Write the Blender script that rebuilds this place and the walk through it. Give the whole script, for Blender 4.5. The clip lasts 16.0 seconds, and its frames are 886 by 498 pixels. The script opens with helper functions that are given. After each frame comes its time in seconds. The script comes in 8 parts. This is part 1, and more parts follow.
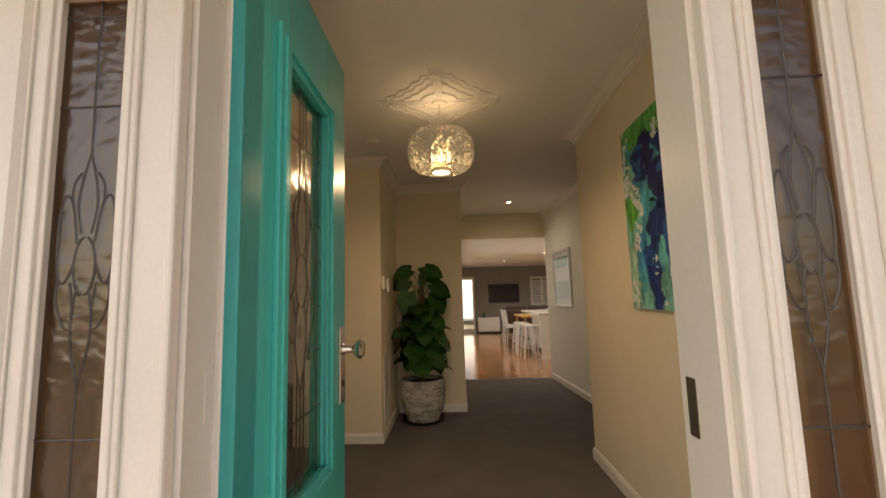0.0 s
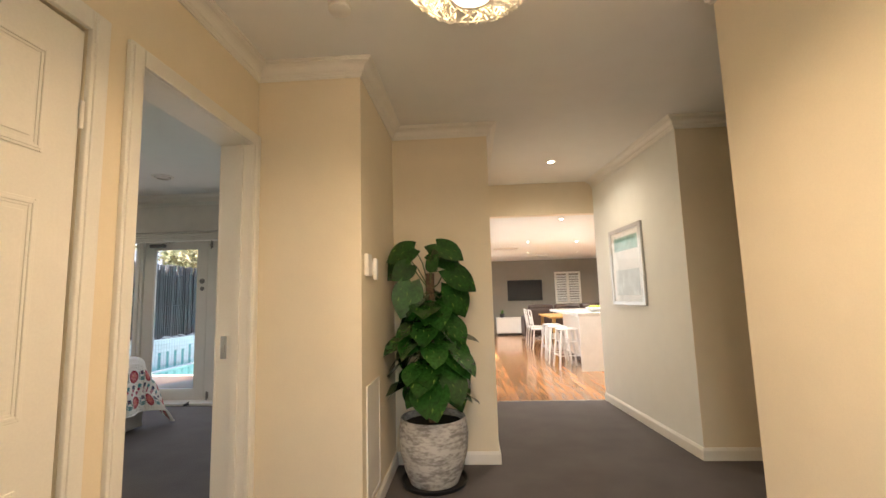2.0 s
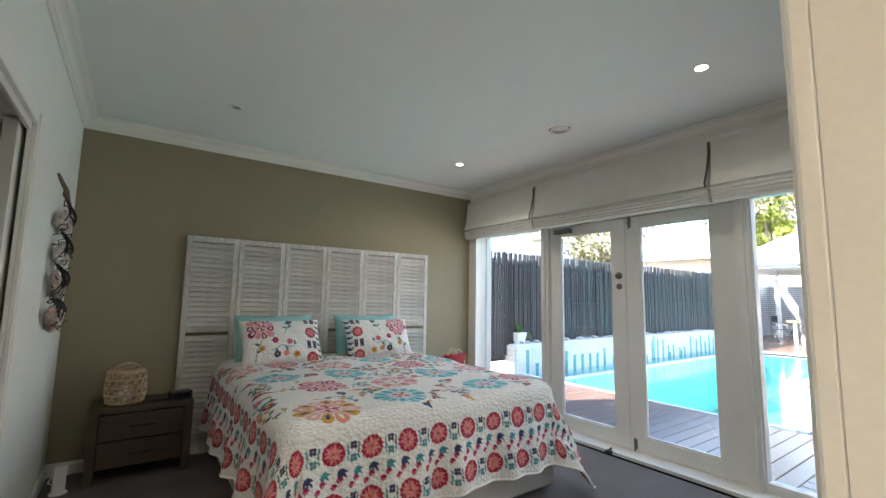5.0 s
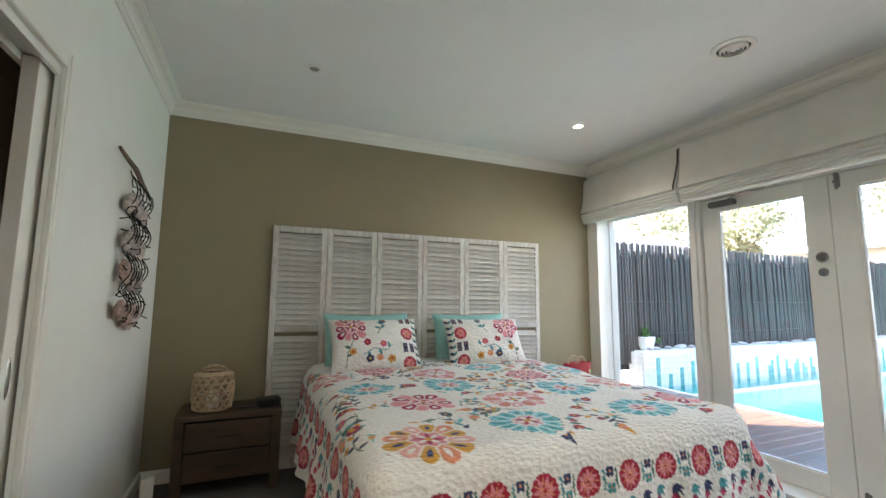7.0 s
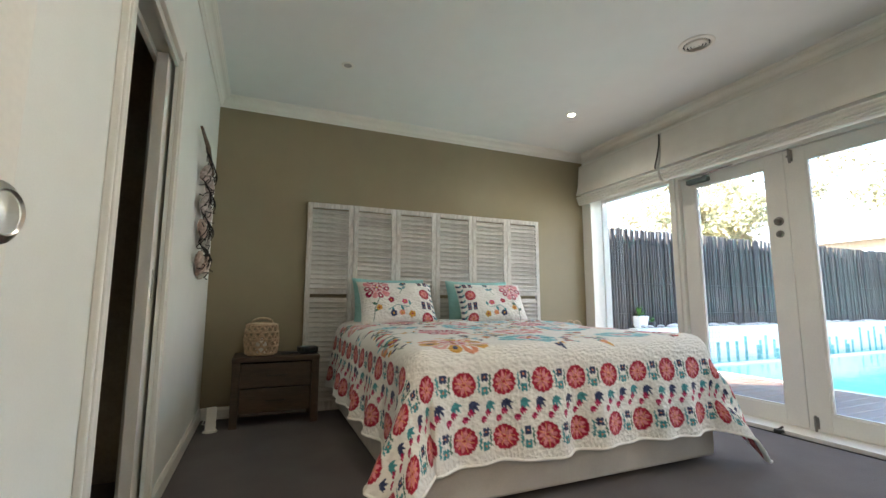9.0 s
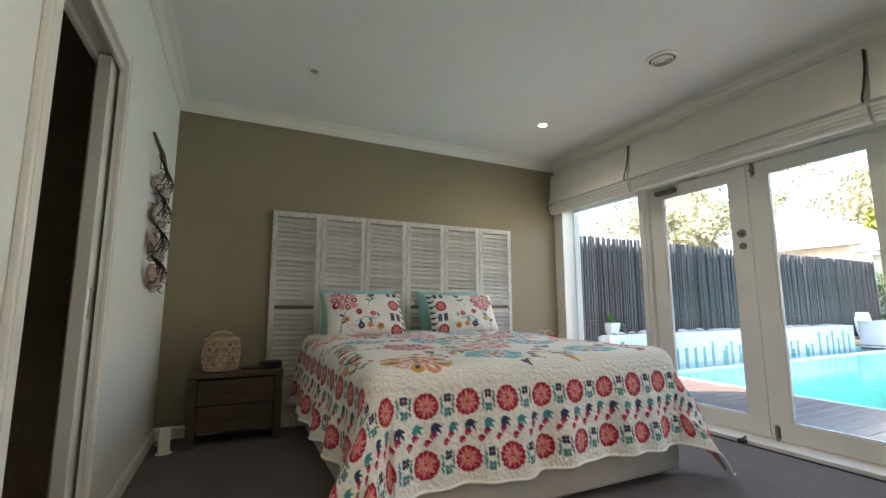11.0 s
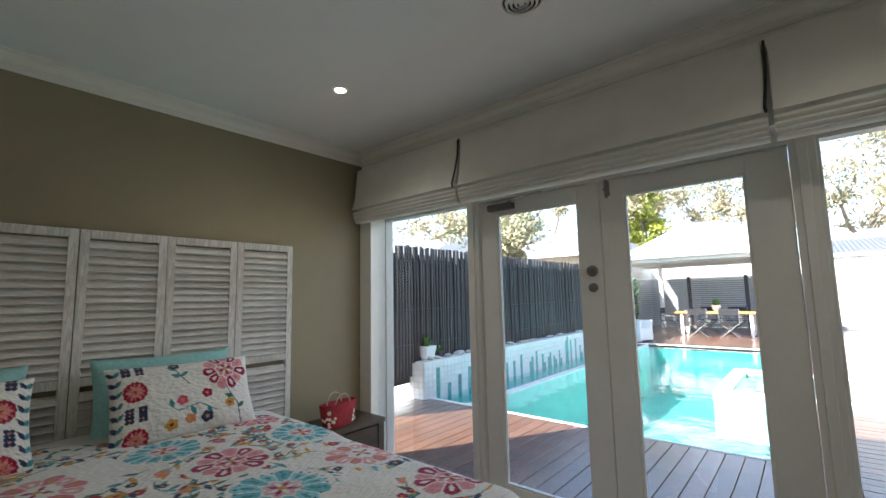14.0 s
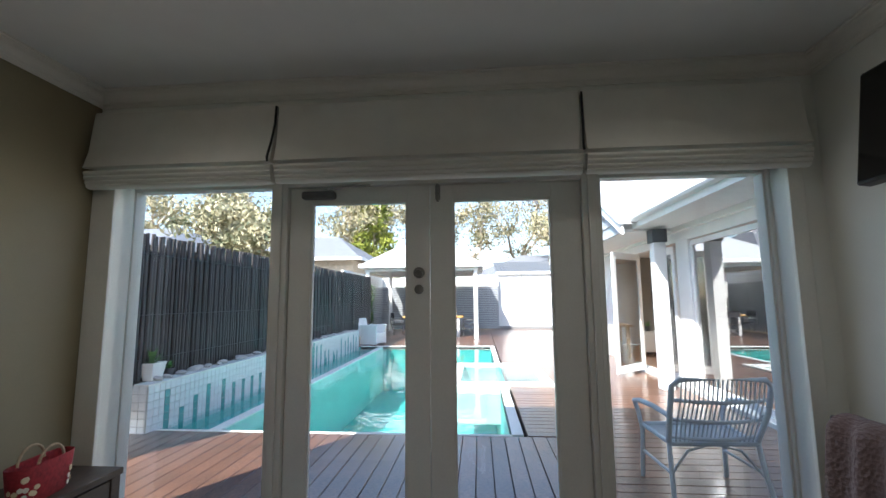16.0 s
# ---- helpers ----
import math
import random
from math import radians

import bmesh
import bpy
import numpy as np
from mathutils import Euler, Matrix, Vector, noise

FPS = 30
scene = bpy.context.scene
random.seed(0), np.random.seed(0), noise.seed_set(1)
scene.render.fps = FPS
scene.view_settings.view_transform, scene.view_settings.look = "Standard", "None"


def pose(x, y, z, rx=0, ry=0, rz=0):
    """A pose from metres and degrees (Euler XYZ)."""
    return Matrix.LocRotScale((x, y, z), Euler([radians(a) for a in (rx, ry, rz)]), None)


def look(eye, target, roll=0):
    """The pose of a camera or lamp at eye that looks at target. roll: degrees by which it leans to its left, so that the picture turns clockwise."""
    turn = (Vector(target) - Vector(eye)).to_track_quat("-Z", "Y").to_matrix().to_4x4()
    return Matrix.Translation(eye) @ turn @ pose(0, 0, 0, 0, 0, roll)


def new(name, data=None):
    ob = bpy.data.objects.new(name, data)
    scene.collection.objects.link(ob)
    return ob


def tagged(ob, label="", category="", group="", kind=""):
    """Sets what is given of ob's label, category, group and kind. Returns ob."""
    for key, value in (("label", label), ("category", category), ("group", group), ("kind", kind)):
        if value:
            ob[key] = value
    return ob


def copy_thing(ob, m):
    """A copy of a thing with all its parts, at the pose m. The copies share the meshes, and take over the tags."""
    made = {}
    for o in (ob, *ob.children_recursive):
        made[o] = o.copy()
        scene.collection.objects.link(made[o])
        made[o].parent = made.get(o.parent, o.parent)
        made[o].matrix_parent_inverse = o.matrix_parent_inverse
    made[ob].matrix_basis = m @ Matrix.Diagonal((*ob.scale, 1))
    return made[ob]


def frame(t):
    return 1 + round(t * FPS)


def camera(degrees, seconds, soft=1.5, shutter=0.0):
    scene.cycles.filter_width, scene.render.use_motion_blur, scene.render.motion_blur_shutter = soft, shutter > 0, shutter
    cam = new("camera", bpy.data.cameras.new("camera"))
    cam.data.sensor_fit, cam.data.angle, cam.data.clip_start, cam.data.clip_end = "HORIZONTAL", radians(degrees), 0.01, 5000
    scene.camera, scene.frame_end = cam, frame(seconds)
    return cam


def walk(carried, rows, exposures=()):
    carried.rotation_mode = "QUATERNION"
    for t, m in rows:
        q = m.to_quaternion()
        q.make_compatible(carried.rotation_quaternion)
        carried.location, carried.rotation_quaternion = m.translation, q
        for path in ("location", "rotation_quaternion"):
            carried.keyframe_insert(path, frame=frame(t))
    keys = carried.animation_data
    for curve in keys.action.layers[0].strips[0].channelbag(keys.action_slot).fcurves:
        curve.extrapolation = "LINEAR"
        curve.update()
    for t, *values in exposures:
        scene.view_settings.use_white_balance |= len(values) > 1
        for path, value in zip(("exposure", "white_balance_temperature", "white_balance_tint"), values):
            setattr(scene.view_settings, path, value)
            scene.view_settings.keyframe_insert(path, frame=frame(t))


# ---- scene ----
# the camera and its walk
cam = camera(92.2, 16.0)
PATH = [
    (0, (1.109, 1.113, 1.275), (1.044, 3.098, 1.507), -1.6),
    (0.5, (1.095, 1.478, 1.256), (1.025, 3.463, 1.487), -1.4),
    (1, (1.086, 1.863, 1.264), (1.017, 3.85, 1.484), -1.5),
    (1.5, (1.061, 2.311, 1.266), (0.996, 4.297, 1.491), -1.7),
    (2, (0.985, 2.764, 1.243), (0.865, 4.747, 1.471), -1.6),
    (2.5, (0.924, 3.173, 1.275), (0.62, 5.136, 1.501), -1.2),
    (3, (0.774, 3.571, 1.302), (0.169, 5.464, 1.525), -0.5),
    (3.5, (0.577, 3.893, 1.274), (-0.302, 5.674, 1.505), -0.0),
    (4, (0.358, 4.133, 1.276), (-0.769, 5.768, 1.51), 0.3),
    (4.5, (0.061, 4.375, 1.38), (-1.357, 5.769, 1.588), 0.5),
    (5, (-0.294, 4.57, 1.33), (-1.908, 5.731, 1.553), 1.0),
    (5.2, (-0.386, 4.645, 1.327), (-2.054, 5.724, 1.557), 1.1),
    (6.0, (-0.74, 4.785, 1.31), (-2.51, 5.725, 1.542), 0.9),
    (6.8, (-0.965, 4.835, 1.265), (-2.79, 5.635, 1.498), 0.6),
    (7.5, (-0.98, 4.807, 1.212), (-2.813, 5.571, 1.446), 0.4),
    (8, (-0.888, 4.727, 1.09), (-2.722, 5.489, 1.33), 0.6),
    (8.5, (-0.693, 4.641, 0.988), (-2.532, 5.389, 1.229), 0.3),
    (8.7, (-0.638, 4.593, 0.957), (-2.473, 5.352, 1.201), 0.2),
    (9.3, (-0.53, 4.565, 0.905), (-2.358, 5.34, 1.153), 0.1),
    (9.8, (-0.48, 4.56, 0.87), (-2.298, 5.36, 1.122), 0.0),
    (10.3, (-0.475, 4.578, 0.86), (-2.278, 5.408, 1.116), -0.1),
    (10.8, (-0.534, 4.606, 0.894), (-2.322, 5.462, 1.153), -0.2),
    (11, (-0.597, 4.655, 0.987), (-2.382, 5.517, 1.253), -0.1),
    (11.5, (-0.73, 4.693, 1.274), (-2.5, 5.587, 1.533), -0.2),
    (12, (-0.833, 4.723, 1.449), (-2.598, 5.63, 1.698), -0.2),
    (12.5, (-0.961, 4.905, 1.459), (-2.721, 5.824, 1.696), -0.3),
    (13, (-1.147, 5.173, 1.417), (-2.865, 6.172, 1.646), -0.6),
    (13.5, (-1.336, 5.467, 1.39), (-2.88, 6.716, 1.625), -0.6),
    (14, (-1.58, 5.685, 1.418), (-2.869, 7.198, 1.641), -1.2),
    (14.5, (-1.749, 5.791, 1.396), (-2.797, 7.479, 1.626), -0.9),
    (15, (-1.91, 5.812, 1.386), (-2.633, 7.661, 1.624), -0.7),
    (15.5, (-2.055, 5.839, 1.386), (-2.472, 7.781, 1.617), -0.6),
    (16, (-2.216, 5.696, 1.396), (-2.379, 7.676, 1.629), -0.5),
]
EXPOSURES = [(0.0, 0.8, 8200, 14), (0.5, 1.15, 7800, 13), (1.2, 2.15, 7500, 14), (2.5, 2.45, 6700, 11), (4.0, 2.6, 6300, 10), (5.0, 2.95, 6150, 9), (8.5, 3.25, 6600, 9),
             (11.0, 2.9, 6550, 9), (12.0, 2.95, 6500, 9), (13.5, 2.5, 6450, 9), (14.5, 1.7, 6300, 9), (16.0, 1.45, 6200, 9)]
walk(cam, [(t, look(eye, target, roll)) for t, eye, target, roll in PATH], EXPOSURES)

# world and sun
SUN_TRAVEL = Vector((0.36, 0.60, -0.71))
SUN_EL = math.asin(0.71)
world = bpy.data.worlds.new("sky")
scene.world = world
world.use_nodes = True
wn = world.node_tree.nodes
wl = world.node_tree.links
sky_tex = wn.new("ShaderNodeTexSky")
sky_tex.sky_type = "NISHITA"
sky_tex.sun_disc = False
sky_tex.sun_elevation = SUN_EL
sky_tex.sun_rotation = math.atan2(-SUN_TRAVEL.x, -SUN_TRAVEL.y)
wl.new(sky_tex.outputs[0], wn["Background"].inputs[0])
wn["Background"].inputs[1].default_value = 0.15
sun = new("sun", bpy.data.lights.new("sun", "SUN"))
sun.data.energy, sun.data.angle, sun.data.color = 4.6, radians(0.6), (1.0, 0.96, 0.90)
sun.matrix_world = look((0, 0, 20), Vector((0, 0, 20)) + SUN_TRAVEL)


def lamp(name, kind, place, target, energy, color, size=0.1, spot=90):
    data = bpy.data.lights.new(name, kind)
    data.energy, data.color = energy, color
    if kind == "AREA":
        data.shape, data.size = "DISK", size
    else:
        data.shadow_soft_size = size
    if kind == "SPOT":
        data.spot_size, data.spot_blend = radians(spot), 1.0
    ob = new(name, data)
    ob.matrix_world = look(place, target)
    return ob


WARM = (1.0, 0.74, 0.50)
lamp("pendant_bulb", "POINT", (1.02, 3.92, 2.25), (1.02, 3.92, 0), 0.8, (1.0, 0.82, 0.62), 0.05)
lamp("pendant_down_glow", "AREA", (1.02, 3.92, 2.105), (1.02, 3.92, 0), 4.6, WARM, 0.14)
lamp("pendant_up_glow", "AREA", (1.02, 3.92, 2.41), (1.02, 3.92, 4), 0.12, WARM, 0.14)
for px, py in ((-3.639, 7.17), (-1.33, 7.14), (-1.25, 5.07)):
    lamp("downlight_beam", "SPOT", (px, py, 2.655), (px, py, 0), 4.0, (1.0, 0.93, 0.84), 0.04, 150)
lamp("downlight_beam", "SPOT", (1.88, 7.19, 2.61), (1.88, 7.19, 0), 9, (1.0, 0.90, 0.76), 0.03, 165)
for px, py in ((2.6, 9.8), (3.3, 12.0), (2.2, 14.5), (4.4, 10.5), (4.6, 14.5)):
    lamp("downlight_beam", "SPOT", (px, py, 2.40), (px, py, 0), 40, (1.0, 0.98, 0.95), 0.03, 165)


def opening_fill(place, target, w, h, energy, color):
    """An added area lamp that stands in for daylight at an opening."""
    ob = lamp("window_daylight", "AREA", place, target, energy, color)
    ob.data.shape, ob.data.size, ob.data.size_y = "RECTANGLE", w, h
    return ob


opening_fill((-2.5, 8.14, 1.10), (-2.5, 0, 1.10), 3.8, 1.9, 1.8, (1.0, 1.0, 0.95))
# fill lamp added in the open front doorway to brighten the hall
opening_fill((1.085, 2.06, 1.10), (1.085, 9, 1.10), 0.86, 2.0, 1.6, (1.0, 0.88, 0.72))
opening_fill((1.20, 10.5, 1.15), (9, 10.5, 1.15), 3.8, 1.9, 6, (0.95, 0.99, 1.0))


# materials
def mat(name, color, rough=0.6, metal=0.0, vary=0.06, scale=6.0, fine=60.0, bump=0.15, bump_scale=None, second=None, spec=0.5,
        coords="Object", stretch=(1, 1, 1), island=0.0, coat=0.0):
    m = bpy.data.materials.new(name)
    m.use_nodes = True
    n, l = m.node_tree.nodes, m.node_tree.links
    b = n["Principled BSDF"]
    b.inputs["Roughness"].default_value, b.inputs["Metallic"].default_value = rough, metal
    b.inputs["Specular IOR Level"].default_value = spec
    b.inputs["Coat Weight"].default_value, b.inputs["Coat Roughness"].default_value = coat, 0.16
    tc, mp = n.new("ShaderNodeTexCoord"), n.new("ShaderNodeMapping")
    mp.inputs["Scale"].default_value = stretch
    l.new(tc.outputs[coords], mp.inputs[0])
    big, small = n.new("ShaderNodeTexNoise"), n.new("ShaderNodeTexNoise")
    big.inputs["Scale"].default_value, small.inputs["Scale"].default_value = scale, fine
    big.inputs["Detail"].default_value, small.inputs["Detail"].default_value = 4, 3
    l.new(mp.outputs[0], big.inputs[0])
    l.new(mp.outputs[0], small.inputs[0])
    mix = n.new("ShaderNodeMath")
    mix.operation = "MULTIPLY_ADD"
    l.new(small.outputs[0], mix.inputs[0])
    mix.inputs[1].default_value = 0.5
    half = n.new("ShaderNodeMath")
    half.operation = "MULTIPLY"
    l.new(big.outputs[0], half.inputs[0])
    half.inputs[1].default_value = 0.5
    l.new(half.outputs[0], mix.inputs[2])
    ramp = n.new("ShaderNodeValToRGB")
    a = Vector(color)
    c2 = Vector(second) if second else None
    lo = c2 if c2 else a * (1 - 2.2 * vary)
    hi = a if c2 else a * (1 + 2.2 * vary)
    ramp.color_ramp.elements[0].position, ramp.color_ramp.elements[1].position = (0.34, 0.64) if not c2 else (0.42, 0.56)
    ramp.color_ramp.elements[0].color = (*[min(1, max(0, v)) for v in lo], 1)
    ramp.color_ramp.elements[1].color = (*[min(1, max(0, v)) for v in hi], 1)
    l.new(mix.outputs[0], ramp.inputs[0])
    out = ramp.outputs[0]
    if island:
        oi, hsv, mr = n.new("ShaderNodeObjectInfo"), n.new("ShaderNodeHueSaturation"), n.new("ShaderNodeMapRange")
        mr.inputs[3].default_value, mr.inputs[4].default_value = 1 - island, 1 + island
        l.new(oi.outputs["Random"], mr.inputs[0])
        l.new(mr.outputs[0], hsv.inputs["Value"])
        l.new(out, hsv.inputs["Color"])
        out = hsv.outputs[0]
    l.new(out, b.inputs["Base Color"])
    rr = n.new("ShaderNodeMapRange")
    rr.inputs[3].default_value, rr.inputs[4].default_value = max(0.02, rough - 0.07), min(1, rough + 0.07)
    l.new(big.outputs[0], rr.inputs[0])
    l.new(rr.outputs[0], b.inputs["Roughness"])
    if bump:
        bn = n.new("ShaderNodeBump")
        bn.inputs["Strength"].default_value = bump
        bn.inputs["Distance"].default_value = 0.004
        if bump_scale:
            t3 = n.new("ShaderNodeTexNoise")
            t3.inputs["Scale"].default_value, t3.inputs["Detail"].default_value = bump_scale, 4
            l.new(mp.outputs[0], t3.inputs[0])
            l.new(t3.outputs[0], bn.inputs["Height"])
        else:
            l.new(small.outputs[0], bn.inputs["Height"])
        l.new(bn.outputs[0], b.inputs["Normal"])
    return m


def glow(name, color, strength, clear=0.0):
    m = bpy.data.materials.new(name)
    m.use_nodes = True
    b = m.node_tree.nodes["Principled BSDF"]
    b.inputs["Base Color"].default_value = (*color, 1)
    b.inputs["Emission Color"].default_value = (*color, 1)
    b.inputs["Emission Strength"].default_value = strength
    if clear:
        n, l = m.node_tree.nodes, m.node_tree.links
        tr, mx = n.new("ShaderNodeBsdfTransparent"), n.new("ShaderNodeMixShader")
        mx.inputs[0].default_value = clear
        l.new(b.outputs[0], mx.inputs[1])
        l.new(tr.outputs[0], mx.inputs[2])
        l.new(mx.outputs[0], n["Material Output"].inputs[0])
    return m


def glass_mat(name, tint=(1, 1, 1), rough=0.0, gloss=0.08, wavy=0.0):
    m = bpy.data.materials.new(name)
    m.use_nodes = True
    n, l = m.node_tree.nodes, m.node_tree.links
    n.remove(n["Principled BSDF"])
    tr, gl, mx, fr = n.new("ShaderNodeBsdfTransparent"), n.new("ShaderNodeBsdfGlossy"), n.new("ShaderNodeMixShader"), n.new("ShaderNodeLayerWeight")
    tr.inputs[0].default_value = (*tint, 1)
    gl.inputs["Roughness"].default_value = rough
    fr.inputs[0].default_value = 0.5
    pw_, ad = n.new("ShaderNodeMath"), n.new("ShaderNodeMath")
    pw_.operation, ad.operation = "POWER", "MULTIPLY_ADD"
    pw_.inputs[1].default_value = 4.0
    ad.inputs[1].default_value, ad.inputs[2].default_value = 0.7, gloss * 0.5
    l.new(fr.outputs["Facing"], pw_.inputs[0])
    l.new(pw_.outputs[0], ad.inputs[0])
    if wavy:
        no, bu, tc = n.new("ShaderNodeTexNoise"), n.new("ShaderNodeBump"), n.new("ShaderNodeTexCoord")
        no.inputs["Scale"].default_value = wavy
        bu.inputs["Strength"].default_value = 0.5
        bu.inputs["Distance"].default_value = 0.01
        l.new(tc.outputs["Object"], no.inputs[0])
        l.new(no.outputs[0], bu.inputs["Height"])
        l.new(bu.outputs[0], gl.inputs["Normal"])
    l.new(ad.outputs[0], mx.inputs[0])
    l.new(tr.outputs[0], mx.inputs[1])
    l.new(gl.outputs[0], mx.inputs[2])
    l.new(mx.outputs[0], n["Material Output"].inputs[0])
    return m


M = {
    "cream": mat("cream_wall_paint", (0.80, 0.70, 0.53), 0.55, vary=0.012, bump=0.05, fine=180),
    "bedwall": mat("off_white_wall_paint", (0.80, 0.80, 0.74), 0.6, vary=0.012, bump=0.05, fine=180),
    "olive": mat("olive_taupe_paint", (0.282, 0.240, 0.150), 0.55, vary=0.02, bump=0.05, fine=180),
    "taupe": mat("taupe_feature_paint", (0.26, 0.24, 0.20), 0.6, vary=0.02, bump=0.05),
    "ceiling": mat("ceiling_paint", (0.80, 0.80, 0.77), 0.8, vary=0.01, bump=0.04, fine=200),
    "trim": mat("gloss_white_trim", (0.80, 0.77, 0.70), 0.35, vary=0.015, bump=0.03, fine=120),
    "carpet": mat("charcoal_wool_carpet", (0.15, 0.137, 0.135), 0.95, vary=0.07, scale=3.0, fine=260, bump=0.9, bump_scale=420, spec=0.1),
    "frame": mat("white_painted_joinery", (0.78, 0.76, 0.70), 0.4, vary=0.015, bump=0.04, fine=90),
    "teal": mat("teal_gloss_door_paint", (0.022, 0.37, 0.36), 0.30, vary=0.05, bump=0.06, fine=90, stretch=(1, 1, 0.15)),
    "glass": glass_mat("clear_glass"),
    "leadglass": glass_mat("rolled_glass", (0.90, 0.86, 0.79), 0.12, 0.14, wavy=26),
    "lead": mat("lead_came", (0.10, 0.085, 0.075), 0.5, 0.7, bump=0.1),
    "chrome": mat("satin_chrome", (0.62, 0.60, 0.57), 0.25, 1.0, vary=0.03, bump=0.02),
    "dull_lens": mat("unlit_lamp_glass", (0.30, 0.29, 0.27), 0.3, vary=0.05),
    "steel": mat("dull_steel", (0.26, 0.25, 0.24), 0.3, 1.0, vary=0.05, bump=0.02),
    "black": mat("black_plastic", (0.012, 0.012, 0.013), 0.4, vary=0.1, bump=0.05),
    "blind": mat("ivory_blind_cloth", (0.70, 0.68, 0.62), 0.9, vary=0.03, fine=300, bump=0.3, bump_scale=500, spec=0.1),
    "timber": mat("polished_floor_timber", (0.44, 0.20, 0.075), 0.14, vary=0.22, scale=2.0, fine=30, bump=0.05, stretch=(6, 0.7, 1), island=0.22, coat=0.4),
    "deck": mat("oiled_deck_timber", (0.155, 0.082, 0.054), 0.32, vary=0.2, scale=3, fine=40, bump=0.35, stretch=(1, 1, 1), island=0.2, coat=0.55),
    "white_ext": mat("white_render", (0.82, 0.82, 0.80), 0.7, vary=0.03, bump=0.2),
    "downlight": glow("lit_lamp_glass", (1.0, 0.86, 0.62), 14.0),
    "shade_lit": glow("lit_pendant_core", (1.0, 0.78, 0.40), 1.5, 0.55),
    "bulb_lit": glow("lit_diffuser", (1.0, 0.90, 0.70), 4.0, 0.5),
}


# mesh helpers
class Mesh:
    def __init__(self):
        self.v, self.f = [], []

    def add(self, verts, faces):
        k = len(self.v)
        self.v += [tuple(p) for p in verts]
        self.f += [tuple(i + k for i in f) for f in faces]
        return self

    def box(self, x0, y0, z0, x1, y1, z1, m=None):
        x0, x1, y0, y1, z0, z1 = min(x0, x1), max(x0, x1), min(y0, y1), max(y0, y1), min(z0, z1), max(z0, z1)
        p = [Vector(q) for q in ((x0, y0, z0), (x1, y0, z0), (x1, y1, z0), (x0, y1, z0), (x0, y0, z1), (x1, y0, z1), (x1, y1, z1), (x0, y1, z1))]
        if m:
            p = [m @ q for q in p]
        return self.add(p, ((0, 3, 2, 1), (4, 5, 6, 7), (0, 1, 5, 4), (1, 2, 6, 5), (2, 3, 7, 6), (3, 0, 4, 7)))

    def tube(self, pts, radius, sides=8, caps=True):
        pts = [Vector(p) for p in pts]
        rad = radius if isinstance(radius, (list, tuple)) else [radius] * len(pts)
        k, verts, faces = 0, [], []
        ref = None
        for i, p in enumerate(pts):
            d = (pts[min(i + 1, len(pts) - 1)] - pts[max(i - 1, 0)]).normalized()
            if ref is None:
                ref = Vector((0, 0, 1)) if abs(d.z) < 0.9 else Vector((1, 0, 0))
            a = d.cross(ref).normalized()
            b = d.cross(a).normalized()
            for j in range(sides):
                t = 2 * math.pi * j / sides
                verts.append(p + rad[i] * (math.cos(t) * a + math.sin(t) * b))
        for i in range(len(pts) - 1):
            for j in range(sides):
                j2 = (j + 1) % sides
                faces.append((i * sides + j, i * sides + j2, (i + 1) * sides + j2, (i + 1) * sides + j))
        if caps:
            faces.append(tuple(range(sides))[::-1])
            faces.append(tuple((len(pts) - 1) * sides + j for j in range(sides)))
        return self.add(verts, faces)

    def lathe(self, profile, cx=0, cy=0, sides=32, m=None):
        verts, faces = [], []
        for r, z in profile:
            for j in range(sides):
                t = 2 * math.pi * j / sides
                q = Vector((cx + r * math.cos(t), cy + r * math.sin(t), z))
                verts.append(m @ q if m else q)
        for i in range(len(profile) - 1):
            for j in range(sides):
                j2 = (j + 1) % sides
                faces.append((i * sides + j, i * sides + j2, (i + 1) * sides + j2, (i + 1) * sides + j))
        return self.add(verts, faces)

    def extrude(self, profile, start, end, up=(0, 0, 1)):
        """A profile of (out, up) points swept from start to end; out is to the left of the way."""
        s, e, u = Vector(start), Vector(end), Vector(up)
        d = (e - s).normalized()
        o = u.cross(d).normalized()
        n = len(profile)
        verts = [q + a * o + b * u for q in (s, e) for a, b in profile]
        faces = [(i, (i + 1) % n, n + (i + 1) % n, n + i) for i in range(n)]
        faces += [tuple(range(n))[::-1], tuple(range(n, 2 * n))]
        return self.add(verts, faces)


def part(name, m, material, parent=None, label="", bevel=0.0, smooth=False):
    data = bpy.data.meshes.new(name)
    data.from_pydata(m.v, [], m.f)
    data.materials.append(M[material] if isinstance(material, str) else material)
    bm = bmesh.new()
    bm.from_mesh(data)
    bmesh.ops.recalc_face_normals(bm, faces=bm.faces)
    bm.to_mesh(data)
    bm.free()
    if smooth:
        data.polygons.foreach_set("use_smooth", [True] * len(data.polygons))
        data.set_sharp_from_angle(angle=radians(40))
    ob = new(name, data)
    if parent:
        ob.parent = parent
    if bevel:
        b = ob.modifiers.new("edge", "BEVEL")
        b.width, b.segments, b.limit_method = bevel, 2, "ANGLE"
    if label:
        ob["label"] = label
    return ob


def thing(name, place, label, category, group="", turn=0.0):
    ob = new(name)
    ob.matrix_basis = pose(*place, 0, 0, turn)
    ob.empty_display_size = 0.1
    return tagged(ob, label, category, group)


def structure(name, m, material, label="", category="", bevel=0.0):
    return tagged(part(name, m, material, None, "", bevel), label, category or name.split("_")[0], "", "structure")


